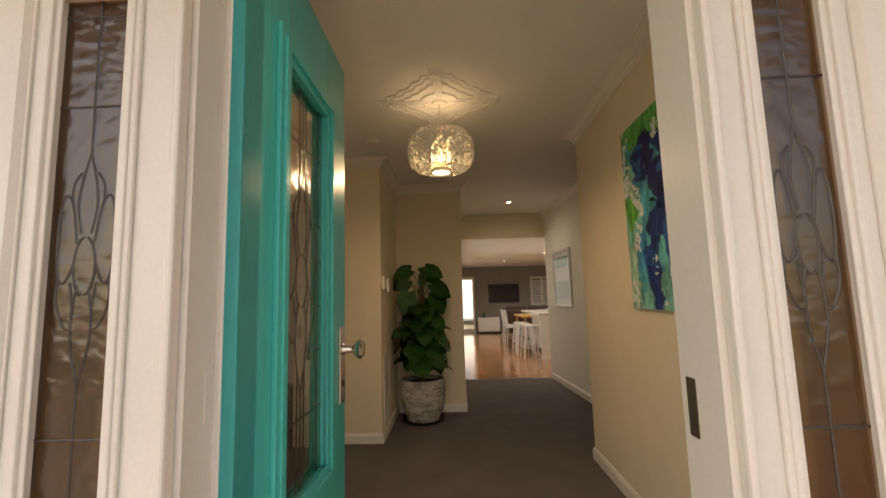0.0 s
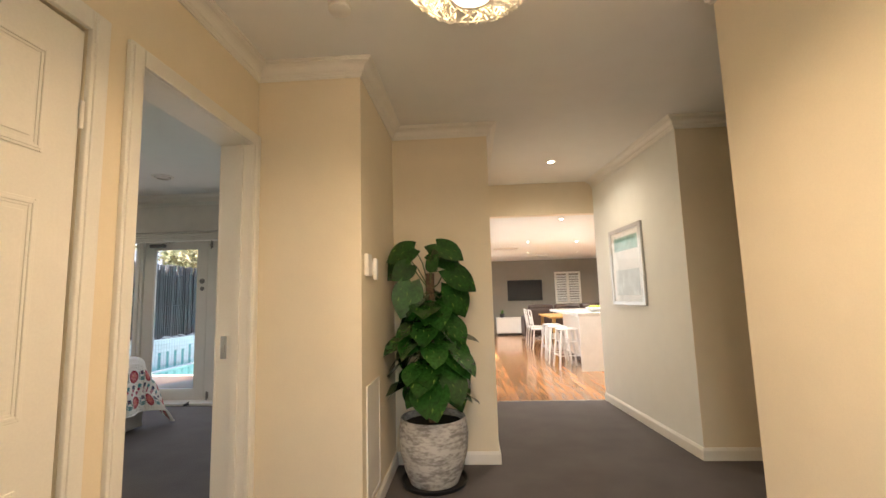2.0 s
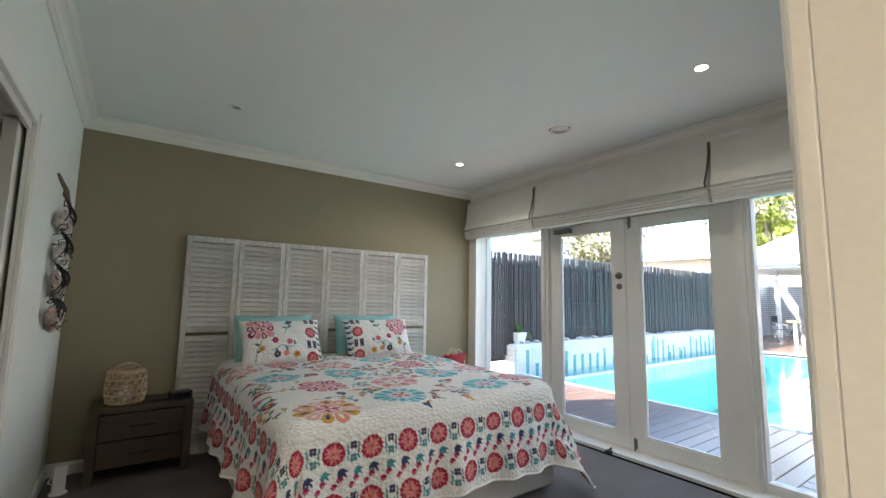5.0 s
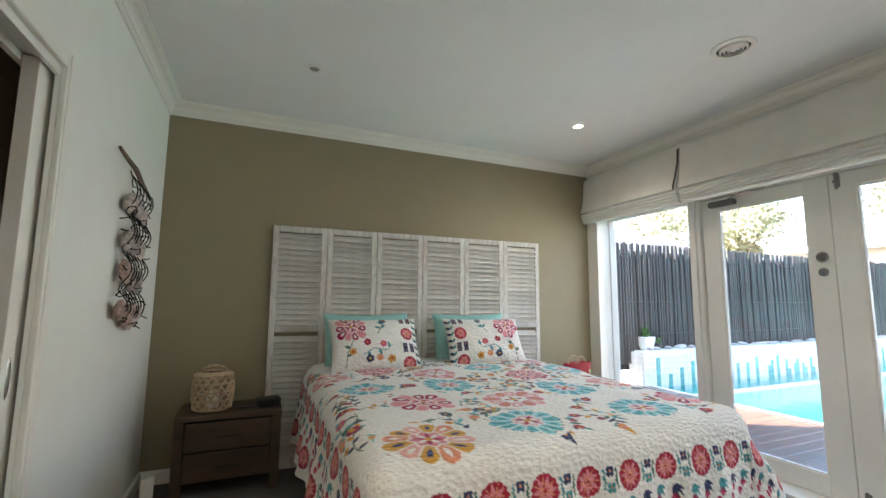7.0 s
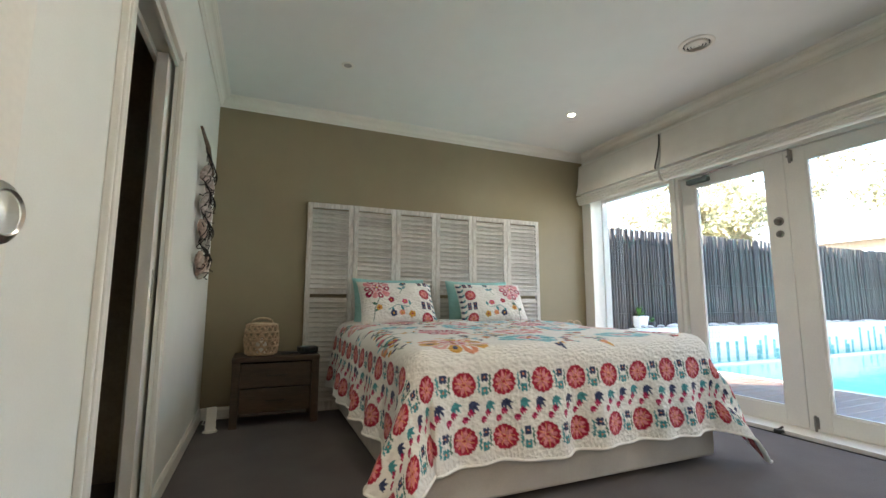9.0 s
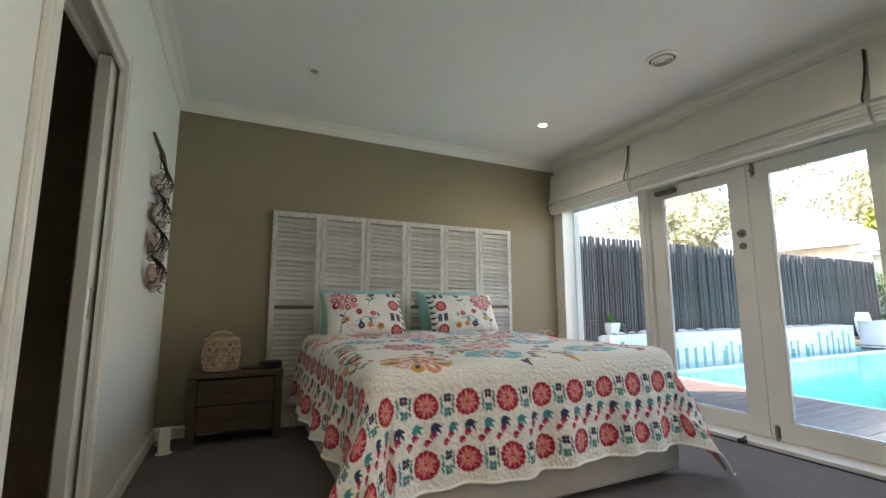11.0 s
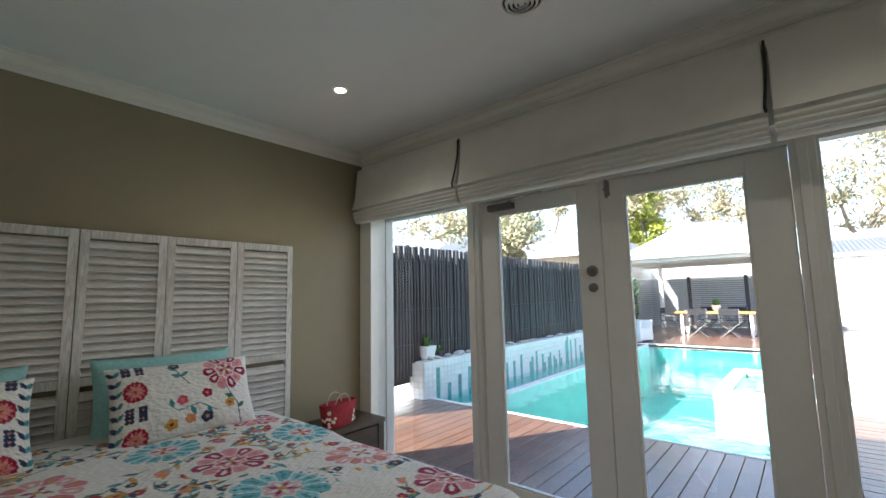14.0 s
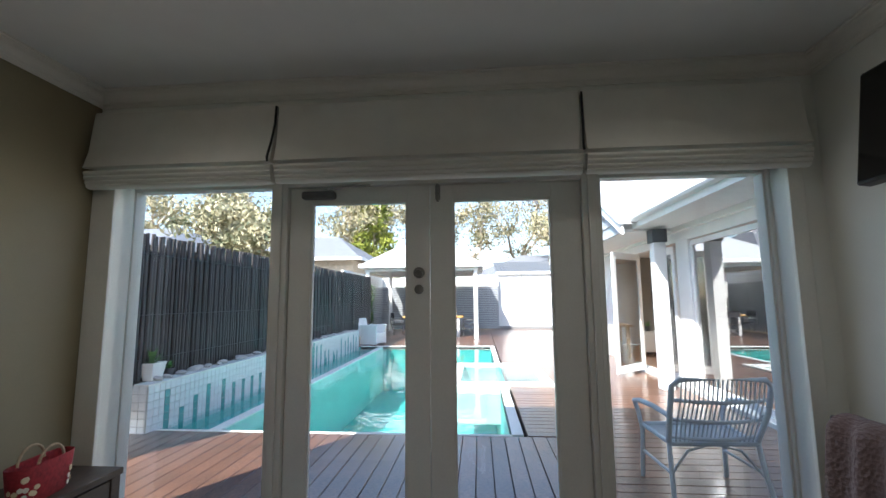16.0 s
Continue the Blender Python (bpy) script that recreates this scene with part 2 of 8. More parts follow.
# the plan
CEIL, HALL = 2.68, 2.635                      # ceilings of bedroom and hall
HEAD = 2.14                                    # height of the door openings
HX, HR, HREND = -0.225, 2.142, 4.65            # hall: left wall, right wall and its end
BX0, BX1, BY0, BY1 = -4.53, -0.39, 4.155, 8.05  # bedroom
GLASS = 8.27
FRONT0, FRONT1 = 1.88, 2.02                  # front wall
DOOR0, DOOR1 = 4.208, 5.035                     # bedroom door along y
LIV = 17.2

m = Mesh().box(BX0 - 0.2, BY0 - 1.0, -0.2, HX, 8.0, 0).box(HX, FRONT1 - 0.02, -0.2, 5.2, 8.04, 0)
floor = structure("floor", m, "carpet", "charcoal grey loop pile carpet through hall and bedroom", "floor")
structure("porch_floor", Mesh().box(-2.5, -2.5, -0.25, 5.0, FRONT1 - 0.02, -0.03), mat("porch_boards", (0.16, 0.08, 0.05), 0.5, vary=0.2, stretch=(8, 0.6, 1)), "dark timber porch floor", "floor")
structure("door_sill", Mesh().box(0.60, FRONT0 - 0.05, -0.03, 1.62, FRONT1 + 0.03, 0.015), "timber", "polished timber threshold under the front door", "sill", 0.004)

m = Mesh().box(BX0 - 0.2, BY0 - 1.2, CEIL, HX - 0.02, 8.9, CEIL + 0.2)
structure("ceiling_hall", Mesh().box(HX - 0.01, FRONT1 - 0.1, HALL, 6.6, 8.05, CEIL + 0.2), "ceiling", "white painted plaster ceiling of the hall", "ceiling")
structure("ceiling", m, "ceiling", "smooth white painted plaster ceiling", "ceiling")
structure("ceiling_living", Mesh().box(0.9, 8.17, 2.42, 8.0, LIV + 0.2, 2.5), "ceiling", "white ceiling of the living room", "ceiling")

# bedroom walls
structure("wall_headboard", Mesh().box(BX0 - 0.15, BY0 - 0.1, 0, BX0, 8.36, CEIL), "olive", "olive taupe painted feature wall", "wall")
RX0, RX1, RZ = -2.79, -2.04, 2.05
m = Mesh().box(BX0, BY0 - 0.1, 0, RX0 - 0.55, BY0, CEIL).box(RX0 - 0.55, BY0 - 0.1, 0, RX0, BY0 - 0.088, CEIL).box(RX0 - 0.55, BY0 - 0.014, 0, RX0, BY0, CEIL).box(RX0, BY0 - 0.1, RZ, RX1, BY0, CEIL).box(RX1, BY0 - 0.1, 0, BX1, BY0, CEIL)
structure("wall_robe", m, "bedwall", "off-white painted wall with the walk-in robe opening", "wall")
m = Mesh().box(BX1, BY0 - 0.1, 0, HX, DOOR0, CEIL).box(BX1, DOOR0, HEAD, HX, DOOR1, CEIL).box(BX1, DOOR1, 0, HX, 5.10, CEIL)
m.box(HX, 5.102, 0, 0.385, 5.22, CEIL).box(0.265, 5.22, 0, 0.385, 6.128, CEIL).box(0.265, 6.13, 0, 1.16, 6.25, CEIL).box(1.04, 6.25, 0, 1.16, 8.05, CEIL)
structure("wall_hall_west", m, "cream", "cream painted hall wall with a stepped corner", "wall")
structure("wall_bedroom_east", Mesh().box(BX1, 5.10, 0, HX - 0.02, 8.36, CEIL), "bedwall", "off-white painted wall of the bedroom", "wall")
OX1, OZ = -0.515, 2.149
m = Mesh().box(BX0, BY1, OZ, BX1, 8.36, CEIL).box(OX1, BY1, 0, BX1, 8.36, OZ)
structure("wall_windows", m, "bedwall", "off-white wall round the glazed doors", "wall")

# hall walls
m = Mesh().box(HX - 0.15, FRONT1, 0, HX, 3.265, CEIL).box(HX - 0.15, 3.265, HEAD, HX, 3.985, CEIL).box(HX - 0.15, 3.985, 0, HX, BY0 - 0.1, CEIL)
structure("wall_hall_closet", m, "cream", "cream painted hall wall with a closet door", "wall")
structure("wall_hall_east", Mesh().box(HR, FRONT1, 0, HR + 0.14, HREND, CEIL).box(HR + 0.14, HREND - 0.12, 0, 5.0, HREND, CEIL), "cream", "cream painted hall wall that carries the painting", "wall")
ang = math.degrees(math.atan2(0.13, 1.85))
tm = pose(2.67, 6.18, 0, 0, 0, ang)
m = Mesh().box(0, 0, 0, 0.14, 1.88, CEIL, tm)
structure("wall_corridor", m, "bedwall", "pale off-white corridor wall with a framed picture", "wall")
structure("wall_passage", Mesh().box(0.141, 0, 0, 2.6, 0.12, CEIL, tm).box(0.0, -0.003, 0, 0.141, 0.0, CEIL, tm), "cream", "cream wall of the side passage", "wall")
structure("wall_side_hall", Mesh().box(4.9, HREND, 0, 5.0, 6.2, CEIL), "cream", "cream wall closing the side passage", "wall")
structure("header_opening", Mesh().box(1.04, 8.05, 2.235, 2.75, 8.17, CEIL), "cream", "cream bulkhead over the opening to the living room", "wall")

# front wall with door and sidelight openings
DX0, DX1, DZ = 0.615, 1.555, 2.26
SL = ((0.335, 0.475), (1.672, 1.80))
SZ0, SZ1 = 0.45, 1.895
m = Mesh().box(-2.6, FRONT0, -0.03, SL[0][0], FRONT1, CEIL).box(SL[0][1], FRONT0, -0.03, DX0, FRONT1, CEIL).box(DX1, FRONT0, -0.03, SL[1][0], FRONT1, CEIL).box(SL[1][1], FRONT0, -0.03, 5.0, FRONT1, CEIL)
m.box(DX0, FRONT0, DZ, DX1, FRONT1, CEIL)
for a, b in SL:
    m.box(a, FRONT0, -0.03, b, FRONT1, SZ0).box(a, FRONT0, SZ1, b, FRONT1, CEIL)
structure("wall_front", m, "trim", "white painted front wall round the entry door", "wall")
structure("porch_ceiling", Mesh().box(-2.6, 0.3, 2.75, 5.0, FRONT0, 2.85), "white_ext", "white porch ceiling", "ceiling")

# living room shell
structure("floor_living", Mesh().box(1.0, 8.04, -0.2, 8.0, LIV, -0.02), "timber", "polished hardwood floor", "floor")
structure("wall_living_end", Mesh().box(1.72, LIV, 0, 8.0, LIV + 0.15, CEIL).box(0.9, LIV, 2.05, 1.72, LIV + 0.15, CEIL), "taupe", "taupe living room end wall", "wall")
structure("wall_living_east", Mesh().box(6.0, 8.2, 0, 6.15, LIV, CEIL).box(2.75, 8.052, 0, 6.0, 8.17, CEIL), "bedwall", "white living room wall", "wall")

lw = tagged(thing("window_7", (0, LIV + 0.05, 0), "white framed glazed door at the end of the living room", "glazed door"), kind="structure")
for bx in ((1.12, 0, 1.20, 2.05), (1.64, 0, 1.718, 2.05), (1.20, 0, 1.64, 0.12), (1.20, 1.96, 1.64, 2.05)):
    part("frame", Mesh().box(bx[0], -0.03, bx[1], bx[2], 0.03, bx[3]), "frame", lw, bevel=0.003)
part("pane", Mesh().box(1.20, -0.003, 0.12, 1.64, 0.003, 1.96), "glass", lw).visible_shadow = False


# cornices and skirting
def cornice_profile(s=0.082):
    """Cove with two steps at the ceiling and two at the wall."""
    pts = [(0, 0), (s, 0), (s, -0.010), (s - 0.009, -0.012), (s - 0.010, -0.020), (s - 0.018, -0.022)]
    for k in range(6):
        a = k / 5 * math.pi / 2
        pts.append((s - 0.020 - (s - 0.044) * math.sin(a), -0.024 - (s - 0.040) * (1 - math.cos(a))))
    pts += [(0.022, -s + 0.014), (0.016, -s + 0.010), (0.014, -s), (0.010, -s - 0.002), (0.009, -s - 0.010), (0, -s - 0.010)]
    return pts


def sweep(m, path, profile, z, closed=False):
    """A (out, up) profile along a mitred path in plan; out is to the left of the way."""
    p = [Vector(q) for q in path]
    n, k = len(p), len(profile)
    rings = []
    for i in range(n):
        d0 = (p[i] - p[i - 1]).normalized() if i or closed else (p[1] - p[0]).normalized()
        d1 = (p[(i + 1) % n] - p[i]).normalized() if i < n - 1 or closed else d0
        n0, n1 = Vector((-d0.y, d0.x)), Vector((-d1.y, d1.x))
        o = (n0 + n1) / (1 + n0.dot(n1))
        rings += [(p[i].x + a * o.x, p[i].y + a * o.y, z + b) for a, b in profile]
    faces = []
    for i in range(n if closed else n - 1):
        i2 = (i + 1) % n
        faces += [(i * k + j, i * k + (j + 1) % k, i2 * k + (j + 1) % k, i2 * k + j) for j in range(k)]
    if not closed:
        faces += [tuple(range(k))[::-1], tuple(range((n - 1) * k, n * k))]
    return m.add(rings, faces)


def cornice(name, paths, closed=False, z=CEIL):
    m = Mesh()
    for path in paths:
        sweep(m, path, cornice_profile(), z, closed)
    return structure(name, m, "trim", "white plaster cove cornice", "cornice")


cornice("cornice_bedroom", [((BX0, BY1), (BX0, BY0), (BX1, BY0), (BX1, BY1))], True)
cornice("cornice_hall", [((1.16, 8.05), (1.16, 6.13), (0.385, 6.13), (0.385, 5.102), (HX, 5.102), (HX, FRONT1), (HR, FRONT1), (HR, HREND), (4.9, HREND)), ((4.9, 6.18), (2.67, 6.18), (2.54, 8.05))], False, HALL)


def skirting(name, runs, h=0.09):
    m = Mesh()
    prof = [(0, 0), (0.016, 0), (0.016, h - 0.02), (0.006, h), (0, h)]
    for a, b in runs:
        m.extrude(prof, (*a, 0), (*b, 0))
    return structure(name, m, "trim", "white painted timber skirting board", "skirting")


skirting("baseboard_bedroom", [((BX0, BY1), (BX0, BY0)), ((BX0, BY0), (RX0 - 0.07, BY0)), ((BX1, DOOR1 + 0.08), (BX1, BY1))])
SKIRT = [(0, 0), (0.016, 0), (0.016, 0.07), (0.006, 0.09), (0, 0.09)]
m = sweep(Mesh(), ((1.16, 8.05), (1.16, 6.13), (0.385, 6.13), (0.385, 5.102), (HX + 0.03, 5.102)), SKIRT, 0)
sweep(m, ((HR, FRONT1), (HR, HREND), (4.9, HREND)), SKIRT, 0)
sweep(m, ((4.9, 6.18), (2.67, 6.18), (2.54, 8.05)), SKIRT, 0)
sweep(m, ((HX, 3.195), (HX, FRONT1)), SKIRT, 0)
structure("baseboard_hall", m, "trim", "white painted timber skirting board", "skirting")


def architrave(name, axis, plane, a, b, top, out, w=0.068, t=0.02, label="white moulded timber architrave"):
    """Three boards round an opening; axis: the direction the opening runs in; out: which side it stands proud of."""
    m = Mesh()
    for lo, hi, z0, z1 in ((a - w, a, 0, top + w), (b, b + w, 0, top + w), (a, b, top, top + w)):
        for lo2, hi2, tt in ((lo, hi, t), (lo + 0.012, hi - 0.012, t + 0.006)) if z0 == 0 else ((lo, hi, t),):
            if axis == "y":
                m.box(plane, lo2, z0, plane + out * tt, hi2, z1 - (0.012 if tt > t else 0))
            else:
                m.box(lo2, plane, z0, hi2, plane + out * tt, z1 - (0.012 if tt > t else 0))
    return structure(name, m, "trim", label, "architrave", 0.004)


architrave("architrave_bedroom_hall", "y", HX, DOOR0, DOOR1, HEAD, 1)
architrave("architrave_bedroom_room", "y", BX1, DOOR0, DOOR1, HEAD, -1)
architrave("architrave_closet", "y", HX, 3.265, 3.985, HEAD, 1)
architrave("architrave_robe", "x", BY0, RX0, RX1, RZ, 1)
m = Mesh().box(BX1 - 0.001, DOOR0 - 0.02, 0, HX + 0.001, DOOR0 + 0.001, HEAD).box(BX1 - 0.001, DOOR1 - 0.001, 0, HX + 0.001, DOOR1 + 0.02, HEAD).box(BX1 - 0.001, DOOR0, HEAD - 0.001, HX + 0.001, DOOR1, HEAD + 0.02)
m.box(-0.31, DOOR1 - 0.014, 0, -0.27, DOOR1, HEAD).box(-0.31, DOOR0, 0, -0.27, DOOR0 + 0.014, HEAD)
structure("trim_door_lining", m, "trim", "white door lining with a stop bead", "trim")


# glazed wall of the bedroom: two fixed lights and a pair of doors
FR0, FR1 = 8.21, 8.33
win = thing("window_frame", (0, 0, 0), "white painted timber frame round the glazed bedroom wall", "window frame")
tagged(win, kind="structure")
for nm, a in (("jamb", (-4.525, 0, -4.43, 2.15)), ("jamb", (-0.565, 0, -0.52, 2.15)), ("mullion", (-3.49, 0, -3.39, 2.15)), ("mullion", (-1.60, 0, -1.50, 2.15)), ("head", (-4.43, 2.12, -0.565, 2.15))):
    part(nm, Mesh().box(a[0], FR0, a[1], a[2], FR1, a[3]), "frame", win, bevel=0.004)
for a, b in ((-3.49, -3.39), (-1.60, -1.50)):
    part("stop_bead", Mesh().box((a + b) / 2 - 0.02, FR0 - 0.02, 0, (a + b) / 2 + 0.02, FR0, 2.12), "frame", win, bevel=0.003)
for a, b, c in ((-4.528, -4.385, -4.41), (-0.58, -0.50, -0.55)):
    part("casing", Mesh().box(a, 8.028, 0, b, 8.052, 2.16), "frame", win, bevel=0.004)
    part("reveal", Mesh().box(a + 0.004 if a < -4 else c, 8.053, 0, c if a < -4 else b - 0.004, FR0 - 0.001, 2.15), "frame", win)
part("sill", Mesh().box(-4.52, 8.06, -0.01, -0.53, 8.40, 0.02), "frame", win, bevel=0.004)
part("door_head", Mesh().box(-3.389, FR0 + 0.002, 2.098, -1.601, FR1 - 0.002, 2.119), "frame", win)
for nm, a, b in (("window_1", -4.43, -3.49), ("window_2", -1.50, -0.565)):
    w = tagged(part(nm, Mesh().box(a, FR0 + 0.02, 0.02, b, FR1 - 0.02, 0.09).box(a, FR0 + 0.02, 2.10, b, FR1 - 0.02, 2.12).box(a, FR0 + 0.02, 0.09, a + 0.014, FR1 - 0.02, 2.10).box(b - 0.014, FR0 + 0.02, 0.09, b, FR1 - 0.02, 2.10), "frame", bevel=0.003),
               "fixed clear glass pane in a white timber frame", "window", "", "structure")
    g = part("pane", Mesh().box(a + 0.014, GLASS, 0.09, b - 0.014, GLASS + 0.006, 2.10), "glass", w)
    g.visible_shadow = False


def french_leaf(name, a, b, ga, gb):
    d = thing(name, (0, 0, 0), "white timber glazed door, closed, with a full-height clear pane", "glazed door", "french doors")
    tagged(d, kind="structure")
    y0, y1 = GLASS - 0.022, GLASS + 0.022
    gz0, gz1 = 0.15, 2.0
    for nm, bx in (("stile", (a, 0.022, ga, 2.095)), ("stile", (gb, 0.022, b, 2.095)), ("top_rail", (ga, gz1, gb, 2.095)), ("bottom_rail", (ga, 0.022, gb, gz0))):
        part(nm, Mesh().box(bx[0], y0, bx[1], bx[2], y1, bx[3]), "frame", d, bevel=0.003)
    m = Mesh()
    for bx in ((ga, gz0, ga + 0.012, gz1), (gb - 0.012, gz0, gb, gz1), (ga + 0.012, gz0, gb - 0.012, gz0 + 0.012), (ga + 0.012, gz1 - 0.012, gb - 0.012, gz1)):
        m.box(bx[0], y0 + 0.008, bx[1], bx[2], y1 - 0.008, bx[3])
    part("glazing_bead", m, "frame", d)
    g = part("pane", Mesh().box(ga + 0.012, GLASS - 0.003, gz0 + 0.012, gb - 0.012, GLASS + 0.003, gz1 - 0.012), "glass", d)
    g.visible_shadow = False
    return d


dl = french_leaf("door_1", -3.388, -2.507, -3.25, -2.645)
dr = french_leaf("door_2", -2.503, -1.602, -2.365, -1.775)
Yf = GLASS - 0.022


def disc_on(m, x, y, z, r, d, sides=24):
    """A turned disc that stands d proud of a wall facing -y at y."""
    t = pose(x, y, z, 90)
    return m.lathe([(0.0, d), (r * 0.8, d), (r, d * 0.7), (r, 0), (0, 0)], 0, 0, sides, t)


part("lock_cylinder", disc_on(disc_on(Mesh(), -2.572, Yf, 1.555, 0.034, 0.012), -2.572, Yf - 0.01, 1.555, 0.02, 0.035), "steel", dl, "round chrome safety lock", smooth=True)
part("keyhole_rose", disc_on(Mesh(), -2.572, Yf, 1.455, 0.028, 0.010).box(-2.577, Yf - 0.016, 1.437, -2.567, Yf - 0.008, 1.473), "steel", dl, "chrome keyhole plate", smooth=True)
m = Mesh().box(-3.30, Yf - 0.055, 2.018, -3.09, Yf, 2.066)
closer = part("door_closer", m, mat("grey_closer_metal", (0.16, 0.16, 0.16), 0.4, 0.6), dl, "grey metal overhead door closer", bevel=0.012)
part("closer_arm", Mesh().tube([(-3.13, Yf - 0.045, 2.07), (-2.98, Yf - 0.07, 2.085), (-2.87, Yf - 0.03, 2.10)], 0.007), "chrome", closer)
part("bolt", Mesh().box(-2.47, Yf - 0.012, 2.0, -2.44, Yf, 2.09).box(-2.462, Yf - 0.022, 1.985, -2.448, Yf - 0.012, 2.11).box(-2.47, Yf - 0.03, 2.03, -2.44, Yf - 0.012, 2.045), "steel", dr, "chrome barrel bolt", bevel=0.002)
part("bolt", Mesh().box(-2.47, Yf - 0.012, 0.04, -2.44, Yf, 0.12).box(-2.462, Yf - 0.022, 0.02, -2.448, Yf - 0.012, 0.13), "steel", dr, "chrome barrel bolt", bevel=0.002)
tagged(part("door_stop", Mesh().lathe([(0, 0.022), (0.028, 0.02), (0.036, 0.008), (0.036, 0), (0, 0)], -2.60, 8.06, 20).tube([(-2.60, 8.05, 0.018), (-2.60, 8.10, 0.03)], 0.008), "black", smooth=True), "small black rubber door stop on the carpet", "door stop")


# roman blinds, drawn up
def blind(a, b, group="roman blinds over the glazing"):
    t = thing("roman_blind", ((a + b) / 2, BY1, 2.03), "ivory cloth roman blind drawn up into soft folds", "blind", group)
    h = (b - a) / 2 - 0.006
    face = [(-0.03, 0.495), (-0.075, 0.49), (-0.085, 0.40), (-0.10, 0.25), (-0.125, 0.155), (-0.135, 0.145), (-0.12, 0.14), (-0.05, 0.15), (-0.01, 0.49)]
    m = Mesh()
    n = len(face)
    m.add([(x, y, z) for x in (-h, h) for y, z in face], [(i, (i + 1) % n, n + (i + 1) % n, n + i) for i in range(n)] + [tuple(range(n))[::-1], tuple(range(n, 2 * n))])
    part("panel", m, "blind", t, smooth=True)
    for y, z, hh in ((-0.122, 0.098, 0.034), (-0.118, 0.072, 0.030), (-0.108, 0.048, 0.028), (-0.098, 0.028, 0.026)):
        m = Mesh()
        ring = []
        for j in range(10):
            a2 = math.pi * 2 * j / 10
            ring.append((y + 0.03 + 0.034 * math.cos(a2), z + 0.014 + hh * 0.6 * math.sin(a2)))
        m.add([(x, yy, zz) for x in (-h, h) for yy, zz in ring], [(i, (i + 1) % 10, 10 + (i + 1) % 10, 10 + i) for i in range(10)] + [tuple(range(10))[::-1], tuple(range(10, 20))])
        part("fold", m, "blind", t, smooth=True)
    part("head_rail", Mesh().box(-h, -0.07, 0.475, h, -0.002, 0.50), "frame", t)
    return t


blind(-4.505, -3.365)
blind(-3.355, -1.645)
blind(-1.635, -0.505)
# thin black strip down the seam between neighbouring blinds
for x in (-3.36, -1.64):
    tagged(part("blind_cord", Mesh().tube([(x, BY1 - 0.092, 2.51), (x, BY1 - 0.10, 2.40), (x - 0.008, BY1 - 0.125, 2.28), (x - 0.016, BY1 - 0.150, 2.19), (x - 0.012, BY1 - 0.150, 2.165)], 0.0065, 6), "black"), "thin black strip between two blinds", "cord", "blind cords")


# bedroom ceiling fittings
def downlight(x, y, lit, z=CEIL):
    t = thing("downlight", (x, y, z), "small white recessed ceiling downlight, " + ("lit" if lit else "switched off"), "downlight", "ceiling downlights")
    part("rim", Mesh().lathe([(0.047, 0), (0.047, -0.004), (0.040, -0.007), (0.030, -0.004), (0.030, 0.0)], 0, 0, 28), "trim", t, smooth=True)
    part("lens", Mesh().lathe([(0.0, -0.002), (0.030, -0.0025), (0.030, -0.001)], 0, 0, 20), "downlight" if lit else "dull_lens", t)
    return t


for x, y, lit in ((-3.639, 7.17, 1), (-3.61, 5.072, 0), (-1.33, 7.14, 1), (-1.25, 5.07, 1)):
    downlight(x, y, lit)
downlight(1.88, 7.19, 1, HALL)
vent = thing("ceiling_vent", (-2.412, 7.218, CEIL), "round white ceiling air diffuser with concentric rings", "air vent")
part("rim", Mesh().lathe([(0.15, 0), (0.148, -0.008), (0.125, -0.016), (0.112, -0.012), (0.112, 0)], 0, 0, 40), "trim", vent, smooth=True)
part("throat", Mesh().lathe([(0.0, -0.001), (0.112, -0.001), (0.112, 0.0)], 0, 0, 32), "black", vent)
vent.scale = (0.74, 0.74, 0.8)
for r in (0.098, 0.072, 0.046):
    part("ring", Mesh().lathe([(r, -0.004), (r - 0.004, -0.020), (r - 0.018, -0.026), (r - 0.016, -0.020), (r - 0.004, -0.004)], 0, 0, 36), "trim", vent, smooth=True)
part("hub", Mesh().lathe([(0, -0.024), (0.018, -0.022), (0.02, -0.002)], 0, 0, 20), "trim", vent, smooth=True)

# the louvred screen behind the bed
WASH = mat("whitewashed_timber", (0.66, 0.64, 0.60), 0.7, vary=0.16, scale=3, fine=35, bump=0.5, stretch=(1, 0.6, 5), second=(0.50, 0.47, 0.43), island=0.10)
WASH2 = mat("whitewashed_frame", (0.68, 0.66, 0.62), 0.7, vary=0.16, scale=3, fine=35, bump=0.4, stretch=(3, 3, 0.5), second=(0.50, 0.47, 0.43))
HB0, HB1, HBZ = 4.905, 7.367, 1.815
pw = (HB1 - HB0) / 6
slat = Mesh()
sm = pose(0, 0, 0, 0, -36, 0)
slat.box(-0.004, -(pw / 2 - 0.042), -0.027, 0.004, pw / 2 - 0.042, 0.027, sm)
slat_data = None
